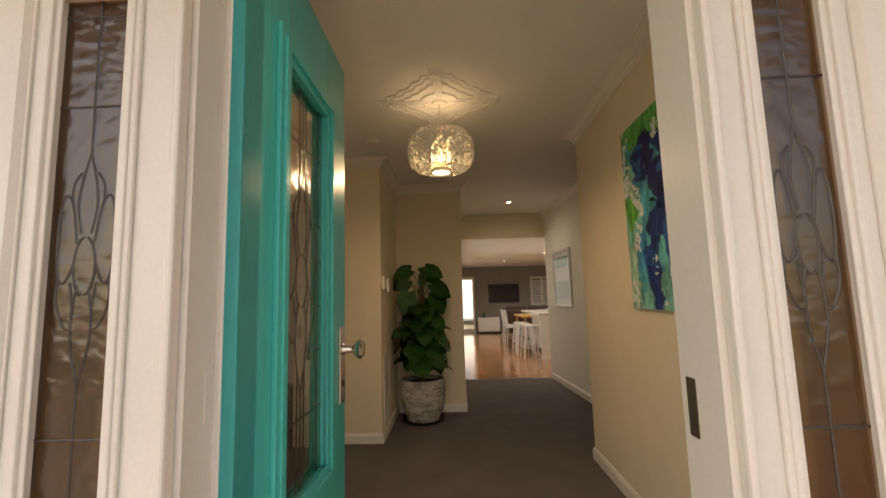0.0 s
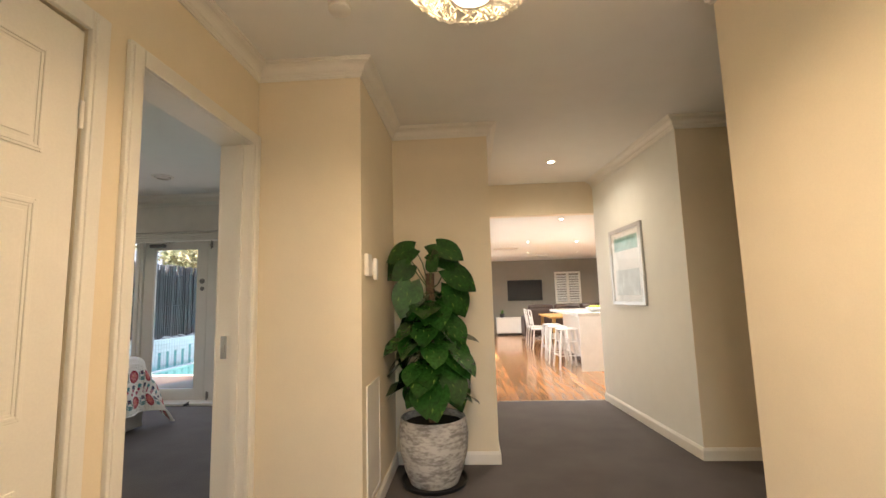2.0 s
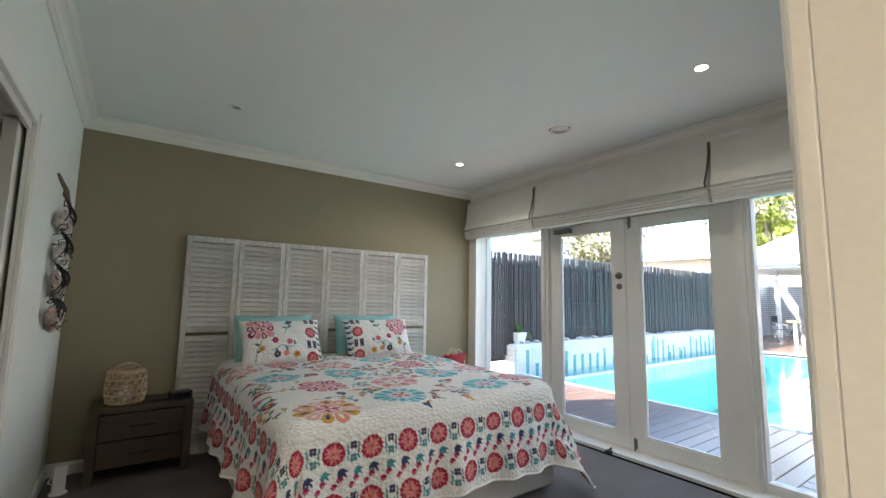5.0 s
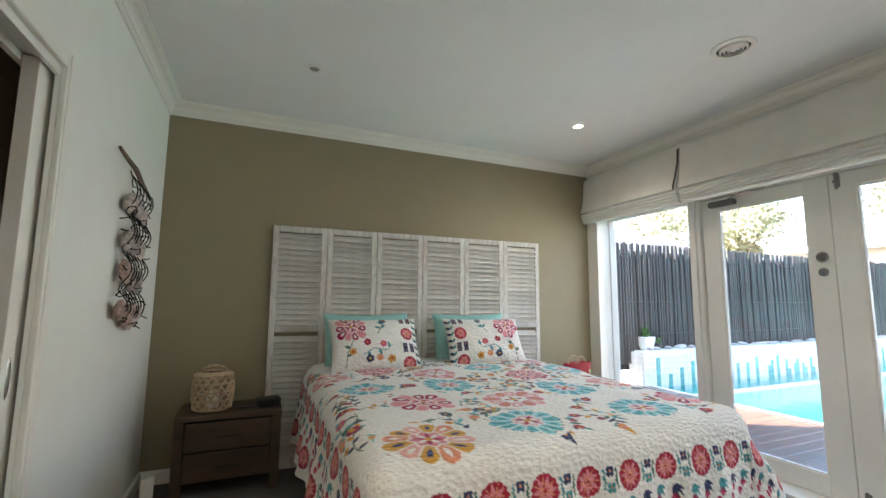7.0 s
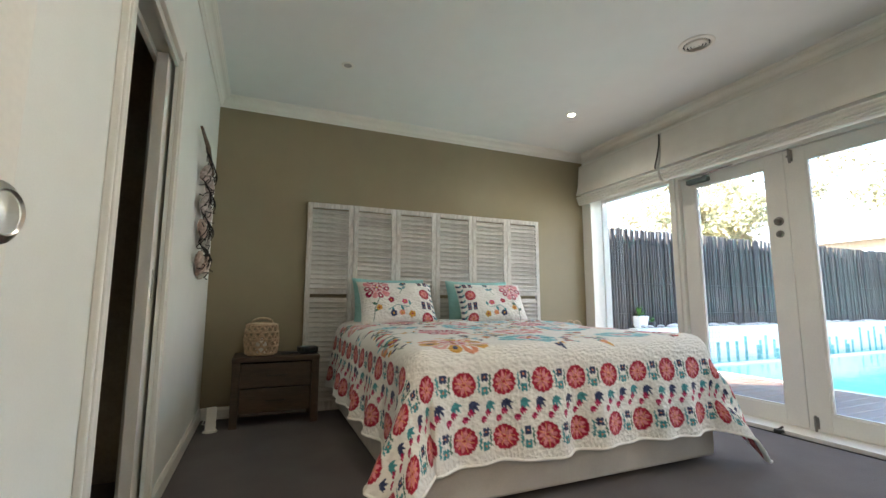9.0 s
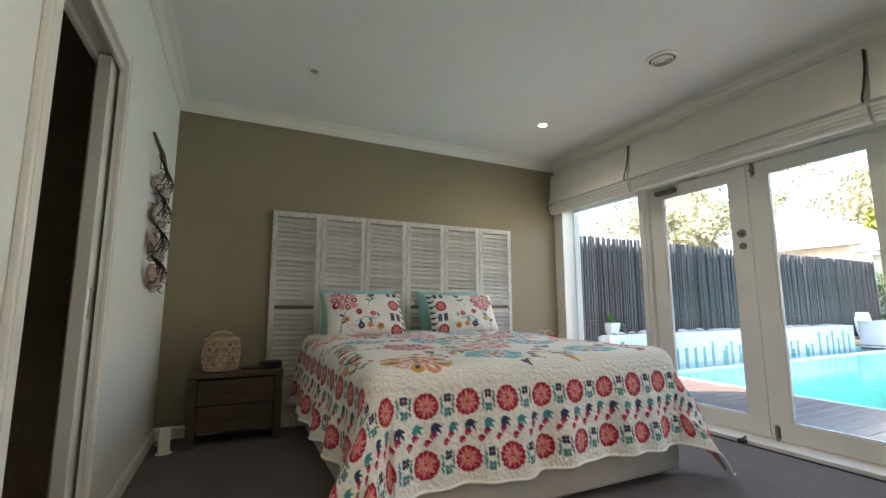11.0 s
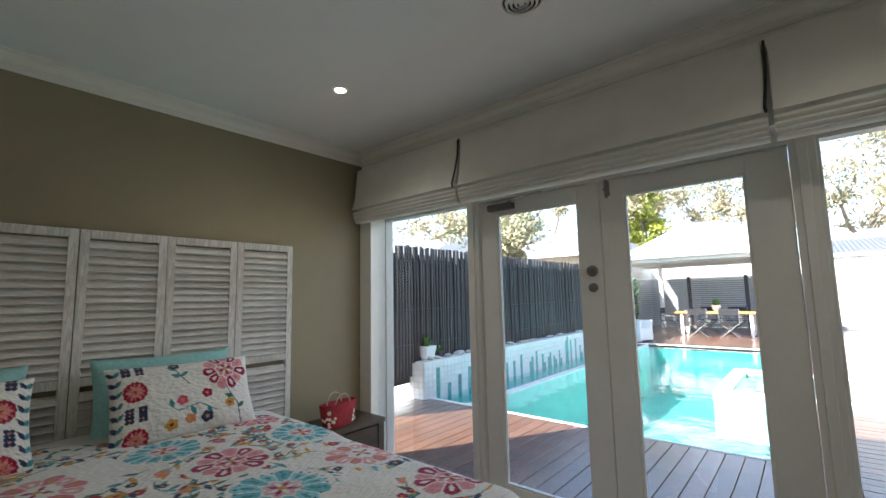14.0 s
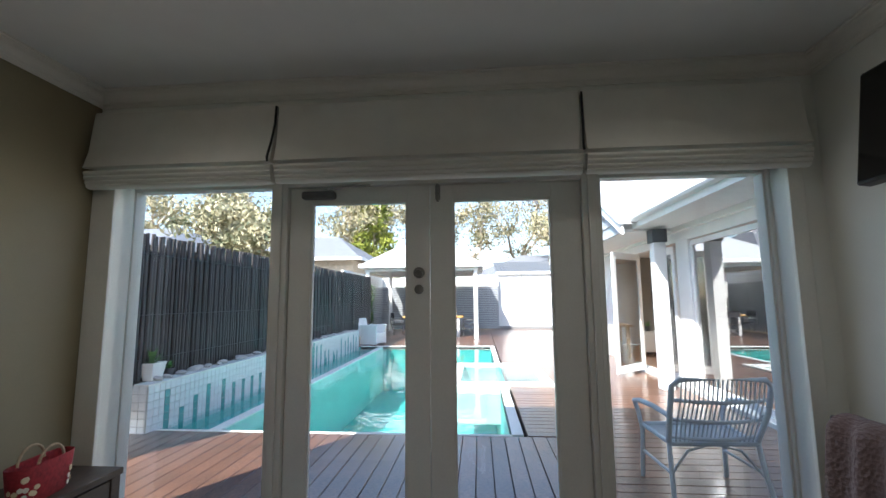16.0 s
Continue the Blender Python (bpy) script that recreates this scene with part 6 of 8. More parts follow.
for k, (x, y, h, s) in enumerate(((-24, 34, 11, 7), (-19, 40, 13, 8), (-13, 44, 12, 8), (-7, 46, 13.5, 8), (-3.2, 40, 11, 7), (1.5, 44, 13, 8), (5, 40, 11.5, 7), (9.5, 46, 14, 8), (-16, 31, 9, 6), (14, 42, 12, 8), (-10, 38, 10, 6))):
    tree((x, y, -0.2), h, s, "gum", 20 + k, 3000, 0.15)
tree((-9.8, 36.0, -0.2), 9.5, 2.4, "conifer", 3, 8000, 0.15)
tree((-8.6, 17.2, -0.2), 4.9, 3.2, "bush", 7, 7000, 0.075)

# deck boards, screws and mosaic tiles: many small pieces
deck = structure("deck_frame", Mesh().box(-6.5, 8.36, -0.25, 1.0, 10.25, -0.034).box(-1.74, 10.25, -0.25, 1.0, 26.0, -0.034).box(-6.5, 18.66, -0.25, -1.74, 26.0, -0.034), mat("dark_deck_joists", (0.02, 0.015, 0.012), 0.9), "dark timber deck framing", "deck")
plank = {}


def board(kind, lx, ly, x, y):
    if kind not in plank:
        mm, g = Mesh(), 0.004
        mm.add([(0, 0, 0), (lx, 0, 0), (lx, ly, 0), (0, ly, 0), (0, 0, 0.03 - g), (lx, 0, 0.03 - g), (lx, ly, 0.03 - g), (0, ly, 0.03 - g), (g, g, 0.03), (lx - g, g, 0.03), (lx - g, ly - g, 0.03), (g, ly - g, 0.03)],
               [(0, 1, 5, 4), (1, 2, 6, 5), (2, 3, 7, 6), (3, 0, 4, 7), (4, 5, 9, 8), (5, 6, 10, 9), (6, 7, 11, 10), (7, 4, 8, 11), (8, 9, 10, 11)])
        ob = part("plank", mm, "deck", deck)
        plank[kind] = ob.data
    else:
        ob = new("plank", plank[kind])
        ob.parent = deck
    ob.location = (x, y, -0.032 + random.uniform(-0.001, 0.001))


for k in range(36):
    board("a", 0.134, 1.90, -6.46 + k * 0.14, 8.37)
for k in range(14):
    board("b", 2.44, 0.132, -1.42, 8.37 + k * 0.138)
for k in range(114):
    board("c", 2.74, 0.132, -1.74, 10.302 + k * 0.138)
for k in range(52):
    board("d", 4.70, 0.132, -6.46, 18.68 + k * 0.138)
m = Mesh()
for k in range(30, 36):
    for y in (8.75, 9.35, 9.95):
        for dx in (0.025, 0.11):
            m.lathe([(0.0, 0.0012), (0.0045, 0.0012), (0.005, 0.0)], -6.46 + k * 0.14 + dx, y, 6)
sc = part("screw_heads", m, "chrome", deck)
tagged(sc, kind="stuff")

tile_data = {}


def tile(kind, loc, turn, joined=None):
    g, t = 0.0025, 0.006
    a, b = -ts / 2 + g, ts / 2 - g
    verts = [(a, 0, a), (b, 0, a), (b, 0, b), (a, 0, b), (a + 0.002, -t, a + 0.002), (b - 0.002, -t, a + 0.002), (b - 0.002, -t, b - 0.002), (a + 0.002, -t, b - 0.002)]
    faces = [(4, 5, 6, 7), (0, 1, 5, 4), (1, 2, 6, 5), (2, 3, 7, 6), (3, 0, 4, 7)]
    if joined is not None:
        q = pose(*loc, 0, 0, turn)
        joined.add([q @ Vector(v) for v in verts], faces)
        return
    if kind not in tile_data:
        mm = Mesh().add(verts, faces)
        ob = part("tile", mm, TW if kind == "w" else TG, planter)
        tile_data[kind] = ob.data
    else:
        ob = new("tile", tile_data[kind])
        ob.parent = planter
    ob.matrix_basis = pose(*loc, 0, 0, turn)


rows_n = 6
for i in range(7):
    for j in range(rows_n):
        tile("w", (-0.012 - ts * (i + 0.5), 0.0, ts * (j + 0.5) - 0.02), 0)
far_w, far_t = Mesh(), Mesh()
cols = int((PLY1 - PLY0) / ts)
accent = {}
i = 3
while i < cols - 2:
    hh = random.choice((2, 3, 3, 4, 5))
    accent[i] = hh
    if random.random() < 0.45:
        accent[i + 1] = max(1, hh + random.choice((-2, 1)))
    i += random.choice((3, 3, 4))
for i in range(cols):
    for j in range(-1, rows_n):
        teal = j < accent.get(i, -2) and i in accent
        loc = (0.0, ts * (i + 0.5), ts * (j + 0.5) - 0.02)
        if i < 34 and j >= 0:
            tile("t" if teal else "w", loc, 90)
        else:
            tile("", loc, 90, far_t if teal else far_w)
tagged(part("mosaic_white", far_w, TW, planter), kind="stuff")
tagged(part("mosaic_teal", far_t, TG, planter), kind="stuff")


# ---- hall ----
# front door, standing open: local x runs from hinge to lock, the outside face looks to local -y
FD = thing("door_front", (0.618, 1.972, 0.02), "teal painted entry door with a leaded glass panel, standing open", "front door", turn=90.3)
tagged(FD, kind="structure")
fw, fh, ft = 0.84, 2.22, 0.042
gz0, gz1, gx0, gx1 = 0.72, 1.92, 0.235, 0.595
for bx in ((0, 0, gx0, fh), (gx1, 0, fw, fh), (gx0, 0, gx1, gz0), (gx0, gz1, gx1, fh)):
    part("stile" if bx[3] - bx[1] > 2 else "rail", Mesh().box(bx[0], -ft, bx[1], bx[2], 0, bx[3]), "teal", FD, bevel=0.003)


def moulding(x0, z0, x1, z1, y, out, w=0.034):
    """A stepped bead round the inside of a rectangle that stands proud of y by out (signed)."""
    m = Mesh()
    for i, (a, b) in enumerate(((0, 1.0), (0.35, 1.5), (0.7, 0.7))):
        o = w * a
        q = y + out * b
        ow = w * 0.42
        for bx in ((x0 - w + o, z0 - w + o, x0 - w + o + ow, z1 + w - o), (x1 + w - o - ow, z0 - w + o, x1 + w - o, z1 + w - o), (x0 - w + o + ow, z0 - w + o, x1 + w - o - ow, z0 - w + o + ow), (x0 - w + o + ow, z1 + w - o - ow, x1 + w - o - ow, z1 + w - o)):
            m.box(bx[0], y, bx[1], bx[2], q, bx[3])
    return m


part("moulding", moulding(gx0, gz0, gx1, gz1, -ft, -0.013, 0.07), "teal", FD, bevel=0.002)
part("moulding", moulding(gx0, gz0, gx1, gz1, 0, 0.013, 0.07), "teal", FD, bevel=0.002)
part("pane", Mesh().box(gx0, -ft / 2 - 0.003, gz0, gx1, -ft / 2 + 0.003, gz1), "leadglass", FD)


def lead_lines(parent, x0, x1, z0, z1, y, wide=True, H=0.56, cz=1.34):
    """Leadwork: border lines and a tall tulip figure about the middle."""
    cx, w = (x0 + x1) / 2, (x1 - x0) / 2
    L = []
    if wide:
        for x in (x0 + 0.035, x1 - 0.035):
            L.append([(x, z0), (x, z1)])
    for z in (cz - 0.42, cz + 0.40) if wide else (1.04, 1.67, 1.86):
        L.append([(x0, z), (x1, z)])
    if wide:
        for z in (cz + 0.05, cz - 0.10):
            L += [[(x0, z), (x0 + 0.035, z)], [(x1 - 0.035, z), (x1, z)]]
    k = w * (0.74 if wide else 0.84)
    s = k / 0.24
    el = lambda ax, az, rx, rz, a0, a1, n=14: [(ax + rx * math.cos(a0 + (a1 - a0) * i / n), az + rz * math.sin(a0 + (a1 - a0) * i / n)) for i in range(n + 1)]
    L.append(el(cx, cz - 0.02, 0.085 * s, 0.145 * H, 0, 2 * math.pi, 24))
    for sg in (-1, 1):
        L.append([(cx, cz + 0.52 * H), (cx + sg * 0.06 * s, cz + 0.36 * H), (cx + sg * 0.075 * s, cz + 0.24 * H), (cx + sg * 0.04 * s, cz + 0.11 * H)])
        L.append([(cx, cz - 0.62 * H), (cx + sg * 0.07 * s, cz - 0.44 * H), (cx + sg * 0.075 * s, cz - 0.28 * H), (cx + sg * 0.045 * s, cz - 0.15 * H)])
        L.append([(cx + sg * 0.07 * s, cz + 0.06 * H), (cx + sg * 0.12 * s, cz + 0.26 * H), (cx + sg * 0.18 * s, cz + 0.30 * H), (cx + sg * 0.22 * s, cz + 0.20 * H), (cx + sg * 0.225 * s, cz + 0.02 * H), (cx + sg * 0.20 * s, cz - 0.11 * H), (cx + sg * 0.15 * s, cz - 0.13 * H), (cx + sg * 0.085 * s, cz - 0.04 * H)])
        L.append([(cx + sg * 0.20 * s, cz - 0.11 * H), (cx + sg * 0.21 * s, cz - 0.22 * H), (cx + sg * 0.14 * s, cz - 0.34 * H), (cx + sg * 0.075 * s, cz - 0.36 * H)])
        L.append([(cx + sg * 0.065 * s, cz + 0.42 * H), (cx + sg * 0.12 * s, cz + 0.36 * H), (cx + sg * 0.13 * s, cz + 0.26 * H)])
        L.append([(cx + sg * 0.105 * s, cz - 0.13 * H), (cx + sg * 0.075 * s, cz - 0.26 * H)])
    if wide:
        for sg in (-1, 1):
            L += [[(cx + sg * 0.05 * s, cz + 0.40 * H), (cx + sg * 0.05 * s, z1)], [(cx + sg * 0.05 * s, cz - 0.50 * H), (cx + sg * 0.05 * s, z0)]]
        for z in (cz + 0.17, cz - 0.24):
            L += [[(x0, z), (cx - 0.2 * s, z)], [(cx + 0.2 * s, z), (x1, z)]]
    L.append([(cx, cz + 0.52 * H), (cx, z1)])
    L.append([(cx, cz - 0.62 * H), (cx, z0)])
    for pts in L:
        # smooth through the points
        fine = []
        for i in range(len(pts) - 1):
            p0, p1, p2, p3 = pts[max(i - 1, 0)], pts[i], pts[i + 1], pts[min(i + 2, len(pts) - 1)]
            for j in range(5 if len(pts) < 20 else 1):
                t = j / (5 if len(pts) < 20 else 1)
                fine.append(tuple(0.5 * (2 * b + (c - a) * t + (2 * a - 5 * b + 4 * c - d) * t * t + (3 * b - a - 3 * c + d) * t ** 3) for a, b, c, d in zip(p0, p1, p2, p3)))
        fine.append(pts[-1])
        part("came", Mesh().tube([(px, y, pz) for px, pz in fine], 0.0027, 6), "lead", parent)


lead_lines(FD, gx0, gx1, gz0, gz1, -ft / 2)
for z in (0.25, 1.08, 1.95):
    part("hinge", Mesh().tube([(-0.004, 0.008, z - 0.05), (-0.004, 0.008, z + 0.05)], 0.007, 8).box(-0.03, 0.0, z - 0.05, 0.0, 0.004, z + 0.05), "trim", FD, "painted butt hinge")
for sg, y in ((-1, -ft), (1, 0.0)):
    part("lock_plate", Mesh().box(fw - 0.095, y, 0.88, fw - 0.025, y + sg * 0.008, 1.16), "chrome", FD, "satin chrome lock plate", bevel=0.002)
    q = pose(fw - 0.06, y + sg * 0.008, 1.075, 90 if sg < 0 else -90)
    part("knob", Mesh().lathe([(0.022, 0), (0.014, 0.012), (0.012, 0.038), (0.024, 0.048), (0.036, 0.060), (0.037, 0.070), (0.026, 0.080), (0, 0.082)], 0, 0, 28, q), "chrome", FD, "round satin chrome knob", smooth=True)
    part("keyhole", disc_on(Mesh(), fw - 0.06, y - 0.009, 0.95, 0.012, 0.003) if sg < 0 else Mesh().box(fw - 0.066, y + 0.008, 0.94, fw - 0.054, y + 0.011, 0.965), "black", FD)
part("latch_face", Mesh().box(fw, -ft + 0.008, 0.98, fw + 0.002, -0.008, 1.14), "chrome", FD)
part("strike_plate", Mesh().box(DX1 - 0.003, FRONT0 + 0.085, 1.0, DX1 - 0.0005, FRONT1 - 0.025, 1.11), mat("dull_brass_strike", (0.16, 0.13, 0.10), 0.4, 0.8), None)
tagged(bpy.data.objects["strike_plate"], "dull metal strike plate let into the door jamb", "strike plate", "", "structure")

# frame mouldings and sidelights
m = Mesh()
for x0, x1 in ((DX0 - 0.03, DX0 + 0.0), (DX1, DX1 + 0.03)):
    m.box(x0 + (0.012 if x0 > 1 else 0.0), FRONT0 - 0.03, -0.03, x1 - (0.0 if x0 > 1 else 0.012), FRONT0, 2.3)
m.box(DX0 - 0.002, FRONT1 - 0.05, 0, DX0 + 0.018, FRONT1 - 0.03, DZ)
structure("trim_entry", m, "trim", "white moulded entry door frame", "trim", 0.006)
# same rolled glass as the door, tint darkened for the dim room behind
SIDE_GLASS = glass_mat("dark_rolled_glass", (0.62, 0.50, 0.37), 0.2, 0.16, wavy=30)
for k, (a, b) in enumerate(SL):
    w = thing("window_%d" % (5 + k), (a, FRONT0 + 0.014, 0), "narrow leaded glass sidelight beside the entry door", "sidelight", "entry sidelights")
    tagged(w, kind="structure")
    part("pane", Mesh().box(0, -0.003, SZ0, b - a, 0.003, SZ1), SIDE_GLASS, w)
    lead_lines(w, 0.0, b - a, SZ0, SZ1, -0.002, False, 0.385, 1.375)
    part("bead", moulding(0.0, SZ0, b - a, SZ1, -0.014, -0.010, 0.03), "trim", w, bevel=0.003)
for x0, x1 in ((-1.6, SL[0][0] - 0.05), (SL[1][1] + 0.05, 3.6)):
    n_ = int((x1 - x0) / 0.1)
    wb = structure("cladding", Mesh().box(x0, FRONT0 - 0.006, -0.03, x1, FRONT0 - 0.001, 2.7), "trim", "white vertical lining boards on the porch wall", "cladding")
    base = None
    for k in range(n_):
        if base is None:
            o_ = part("lining_board", Mesh().add([(0, 0, 0), (0.096, 0, 0), (0.096, 0, 2.7), (0, 0, 2.7), (0.008, -0.012, 0), (0.088, -0.012, 0), (0.088, -0.012, 2.7), (0.008, -0.012, 2.7)], [(4, 5, 6, 7), (0, 4, 7, 3), (1, 2, 6, 5)]), "trim", wb)
            base = o_.data
        else:
            o_ = new("lining_board", base)
            o_.parent = wb
        o_.location = (x0 + (k if x0 > 1 else n_ - 1 - k) * 0.1 + (0 if x0 > 1 else (x1 - x0) - n_ * 0.1), FRONT0 - 0.006, -0.03)

# panelled doors
def panel_door(name, place, turn, w, h, label, hinges_on_left=True):
    d = thing(name, place, label, "door", turn=turn)
    tagged(d, kind="structure")
    t = 0.036
    part("leaf", Mesh().box(0, -t, 0.008, w, 0, h), "trim", d, bevel=0.002)
    for x0, x1 in ((0.10, w / 2 - 0.05), (w / 2 + 0.05, w - 0.10)):
        for z0, z1 in ((0.20, 0.78), (0.94, 1.56), (1.68, h - 0.12)):
            for y, sg in ((0.0, 1), (-t, -1)):
                part("panel", moulding(x0 + 0.03, z0 + 0.03, x1 - 0.03, z1 - 0.03, y, sg * 0.006, 0.022).box(x0 + 0.045, y, z0 + 0.045, x1 - 0.045, y + sg * 0.005, z1 - 0.045), "trim", d, bevel=0.002)
    return d


# closet door in the hall, shut; hinged on the side next to the bedroom
cd = panel_door("door_closet", (HX - 0.004, 3.98, 0), -90, 0.71, HEAD - 0.01, "white six-panel closet door, shut")
for z in (0.25, 1.85):
    part("hinge", Mesh().tube([(0.0, 0.008, z - 0.045), (0.0, 0.008, z + 0.045)], 0.006, 8), "trim", cd)
structure("closet_back", Mesh().box(HX - 0.9, 3.2, 0, HX - 0.85, BY0 - 0.1, CEIL).box(HX - 0.85, 3.2, 0, HX - 0.15, 3.25, CEIL), "cream", "plain closet lining", "wall")

# bedroom door leaf, flat white, swung into the room
bd = thing("door_bedroom", (BX1 - 0.02, DOOR0 - 0.03, 0), "flat off-white bedroom door standing open, with a round knob", "door", turn=180 - 11.0)
tagged(bd, kind="structure")
part("leaf", Mesh().box(0, 0, 0.008, 0.76, 0.036, 2.06), "trim", bd, bevel=0.002)
for y, sg in ((0.0, -1),):
    q = pose(0.655, y, 1.0, 90)
    part("rose", Mesh().lathe([(0, 0), (0.033, 0), (0.031, 0.008), (0.012, 0.012), (0.011, 0.04)], 0, 0, 28, q), "chrome", bd, "chrome rose", smooth=True)
    part("knob", Mesh().lathe([(0.012, 0.036), (0.022, 0.042), (0.027, 0.052), (0.027, 0.062), (0.020, 0.068), (0.018, 0.066), (0, 0.067)], 0, 0, 28, q), "chrome", bd, "round chrome knob", smooth=True)
structure("strike_bedroom", Mesh().box(-0.372, DOOR1 - 0.0035, 0.95, -0.338, DOOR1 - 0.0015, 1.07).box(-0.364, DOOR1 - 0.0045, 0.985, -0.348, DOOR1 - 0.0034, 1.02), "chrome", "small chrome strike plate in the jamb", "strike plate")

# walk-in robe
# robe walls: the recess's shade is put into a darker wall colour
structure("robe_shell", Mesh().box(RX0 - 0.6, 2.95, 0, RX1 + 0.5, 3.0, CEIL).box(RX0 - 0.65, 2.95, 0, RX0 - 0.6, BY0 - 0.1, CEIL).box(RX1 + 0.5, 2.95, 0, RX1 + 0.55, BY0 - 0.1, CEIL), mat("dim_robe_paint", (0.35, 0.30, 0.22), 0.8), "walk-in robe walls, colour darkened for the shade inside", "wall")
sd = thing("door_robe", (RX0, BY0 - 0.05, 0), "off-white sliding robe door, mostly drawn into its pocket", "sliding door")
tagged(sd, kind="structure")
part("leaf", Mesh().box(-0.5, -0.026, 0.01, 0.07, 0.020, RZ - 0.01), "trim", sd, bevel=0.002)
part("flush_pull", Mesh().lathe([(0, 0.003), (0.02, 0.003), (0.024, 0.0)], 0, 0, 20, pose(0.028, 0.02, 1.0, -90) @ Matrix.Diagonal((0.5, 2.8, 1, 1))), "chrome", sd, "oval chrome flush pull")
structure("trim_robe", Mesh().box(RX0, BY0 - 0.1, RZ - 0.03, RX1, BY0 - 0.080, RZ).box(RX0, BY0 - 0.016, RZ - 0.03, RX1, BY0 - 0.001, RZ).box(RX1 - 0.02, BY0 - 0.1, 0, RX1, BY0, RZ), "trim", "white robe opening lining and track", "trim")
SHELF = mat("robe_shelf_timber", (0.30, 0.22, 0.13), 0.6, vary=0.12, stretch=(1, 5, 5))
for z in (0.30, 1.445, 1.80):
    tagged(part("robe_shelf", Mesh().box(RX0 - 0.6, 3.25, z, RX0 + 0.25, 3.72, z + 0.04), SHELF, bevel=0.003), "timber shelf inside the walk-in robe", "shelf", "robe shelves")
tagged(part("hanging_rail", Mesh().tube([(RX0 - 0.6, 3.52, 1.39), (RX0 + 0.25, 3.52, 1.39)], 0.012, 10), "chrome"), "chrome hanging rail under the robe shelf", "rail")
G_ = [mat("dark_cloth_%s" % k, c, 0.9, vary=0.2, bump=0.4, bump_scale=30) for k, c in (("navy", (0.02, 0.022, 0.035)), ("black", (0.012, 0.012, 0.013)), ("grey", (0.06, 0.06, 0.065)), ("rust", (0.20, 0.075, 0.03)))]
for k in range(9):
    g = thing("hanging_garment", (RX0 - 0.52 + k * 0.085, 3.52, 0.68), "dark garment on a hanger in the walk-in robe", "garment", "hanging clothes", 90)
    n = 20
    rings = []
    for z, w_, d_ in ((0.0, 0.24, 0.035), (0.2, 0.22, 0.03), (0.45, 0.21, 0.032), (0.58, 0.20, 0.028), (0.64, 0.12, 0.02), (0.67, 0.04, 0.015)):
        rings += [(w_ * math.cos(2 * math.pi * j / n), d_ * math.sin(2 * math.pi * j / n) * (1 + 0.4 * math.sin(3 * j + k)), z) for j in range(n)]
    m = Mesh().add(rings, [(i * n + j, i * n + (j + 1) % n, (i + 1) * n + (j + 1) % n, (i + 1) * n + j) for i in range(5) for j in range(n)] + [tuple(range(n))[::-1], tuple(range(5 * n, 6 * n))])
    part("cloth", m, G_[k % 4 if k % 3 else 1], g, smooth=True)
    part("hanger", Mesh().tube([(0, 0, 0.66), (0, 0, 0.70), (0.015, 0, 0.715)], 0.003, 6), "chrome", g)
case = thing("suitcase", (RX0 - 0.20, 3.50, 1.842), "black soft suitcase on the top shelf of the robe", "suitcase")
part("body", Mesh().box(-0.13, -0.24, 0, 0.10, 0.20, 0.36), "black", case, bevel=0.04)
part("handle", Mesh().tube([(0.10, -0.08, 0.2), (0.13, -0.06, 0.2), (0.13, 0.02, 0.2), (0.10, 0.04, 0.2)], 0.01, 8), "black", case)
tagged(part("folded_blanket", Mesh().box(RX0 - 0.35, 3.35, 1.487, RX0 - 0.02, 3.70, 1.60), G_[3], bevel=0.03), "rust-coloured folded blanket on a robe shelf", "blanket")

# pendant lamp
pend = thing("pendant_lamp", (1.02, 3.92, 0), "white woven drum pendant lamp, lit, with a glowing core", "pendant lamp")
part("canopy", Mesh().lathe([(0, HALL - 0.001), (0.055, HALL - 0.001), (0.055, HALL - 0.02), (0.05, HALL - 0.028), (0, HALL - 0.028)], 0, 0, 28), "trim", pend, smooth=True)
part("cord", Mesh().tube([(0, 0, HALL - 0.028), (0, 0, 2.37)], 0.004, 6), "trim", pend)
WEB = mat("white_woven_cord", (0.80, 0.77, 0.70), 0.7, vary=0.04)
m = Mesh()
lr = random.Random(4)
prof = lambda f: 0.160 + 0.062 * math.sin(math.pi * min(1, max(0, f))) ** 0.38
for k in range(210):
    a, f0 = lr.uniform(0, 6.28), lr.uniform(-0.02, 0.35)
    tw, f1 = lr.uniform(-0.65, 0.65), lr.uniform(0.65, 1.02)
    pts = []
    for i in range(9):
        t = i / 8
        f = f0 + (f1 - f0) * t
        aa = a + tw * t + 0.08 * math.sin(t * 9 + k)
        r = prof(f) + lr.uniform(-0.004, 0.004)
        pts.append((r * math.cos(aa), r * math.sin(aa), 2.145 + 0.25 * f))
    m.tube(pts, 0.0034, 4, False)
for k in range(60):
    a, tw = lr.uniform(0, 6.28), lr.uniform(-0.9, 0.9)
    for z, s in ((2.145, 1), (2.395, -1)):
        m.tube([((0.09 + 0.085 * t) * math.cos(a + tw * t), (0.09 + 0.085 * t) * math.sin(a + tw * t), z + s * 0.004 * math.sin(t * 5)) for t in (0, 0.25, 0.5, 0.75, 1.0)], 0.002, 4, False)
tagged(part("woven_shade", m, WEB, pend), kind="stuff")
for z, r in ((2.145, 0.163), (2.395, 0.163), (2.15, 0.09), (2.39, 0.09)):
    part("wire_ring", Mesh().tube([(r * math.cos(2 * math.pi * j / 32), r * math.sin(2 * math.pi * j / 32), z) for j in range(33)], 0.003, 5, False), WEB, pend)
part("core_shade", Mesh().lathe([(0.064, 2.145), (0.064, 2.365)], 0, 0, 32), "shade_lit", pend, "glowing inner cylinder")
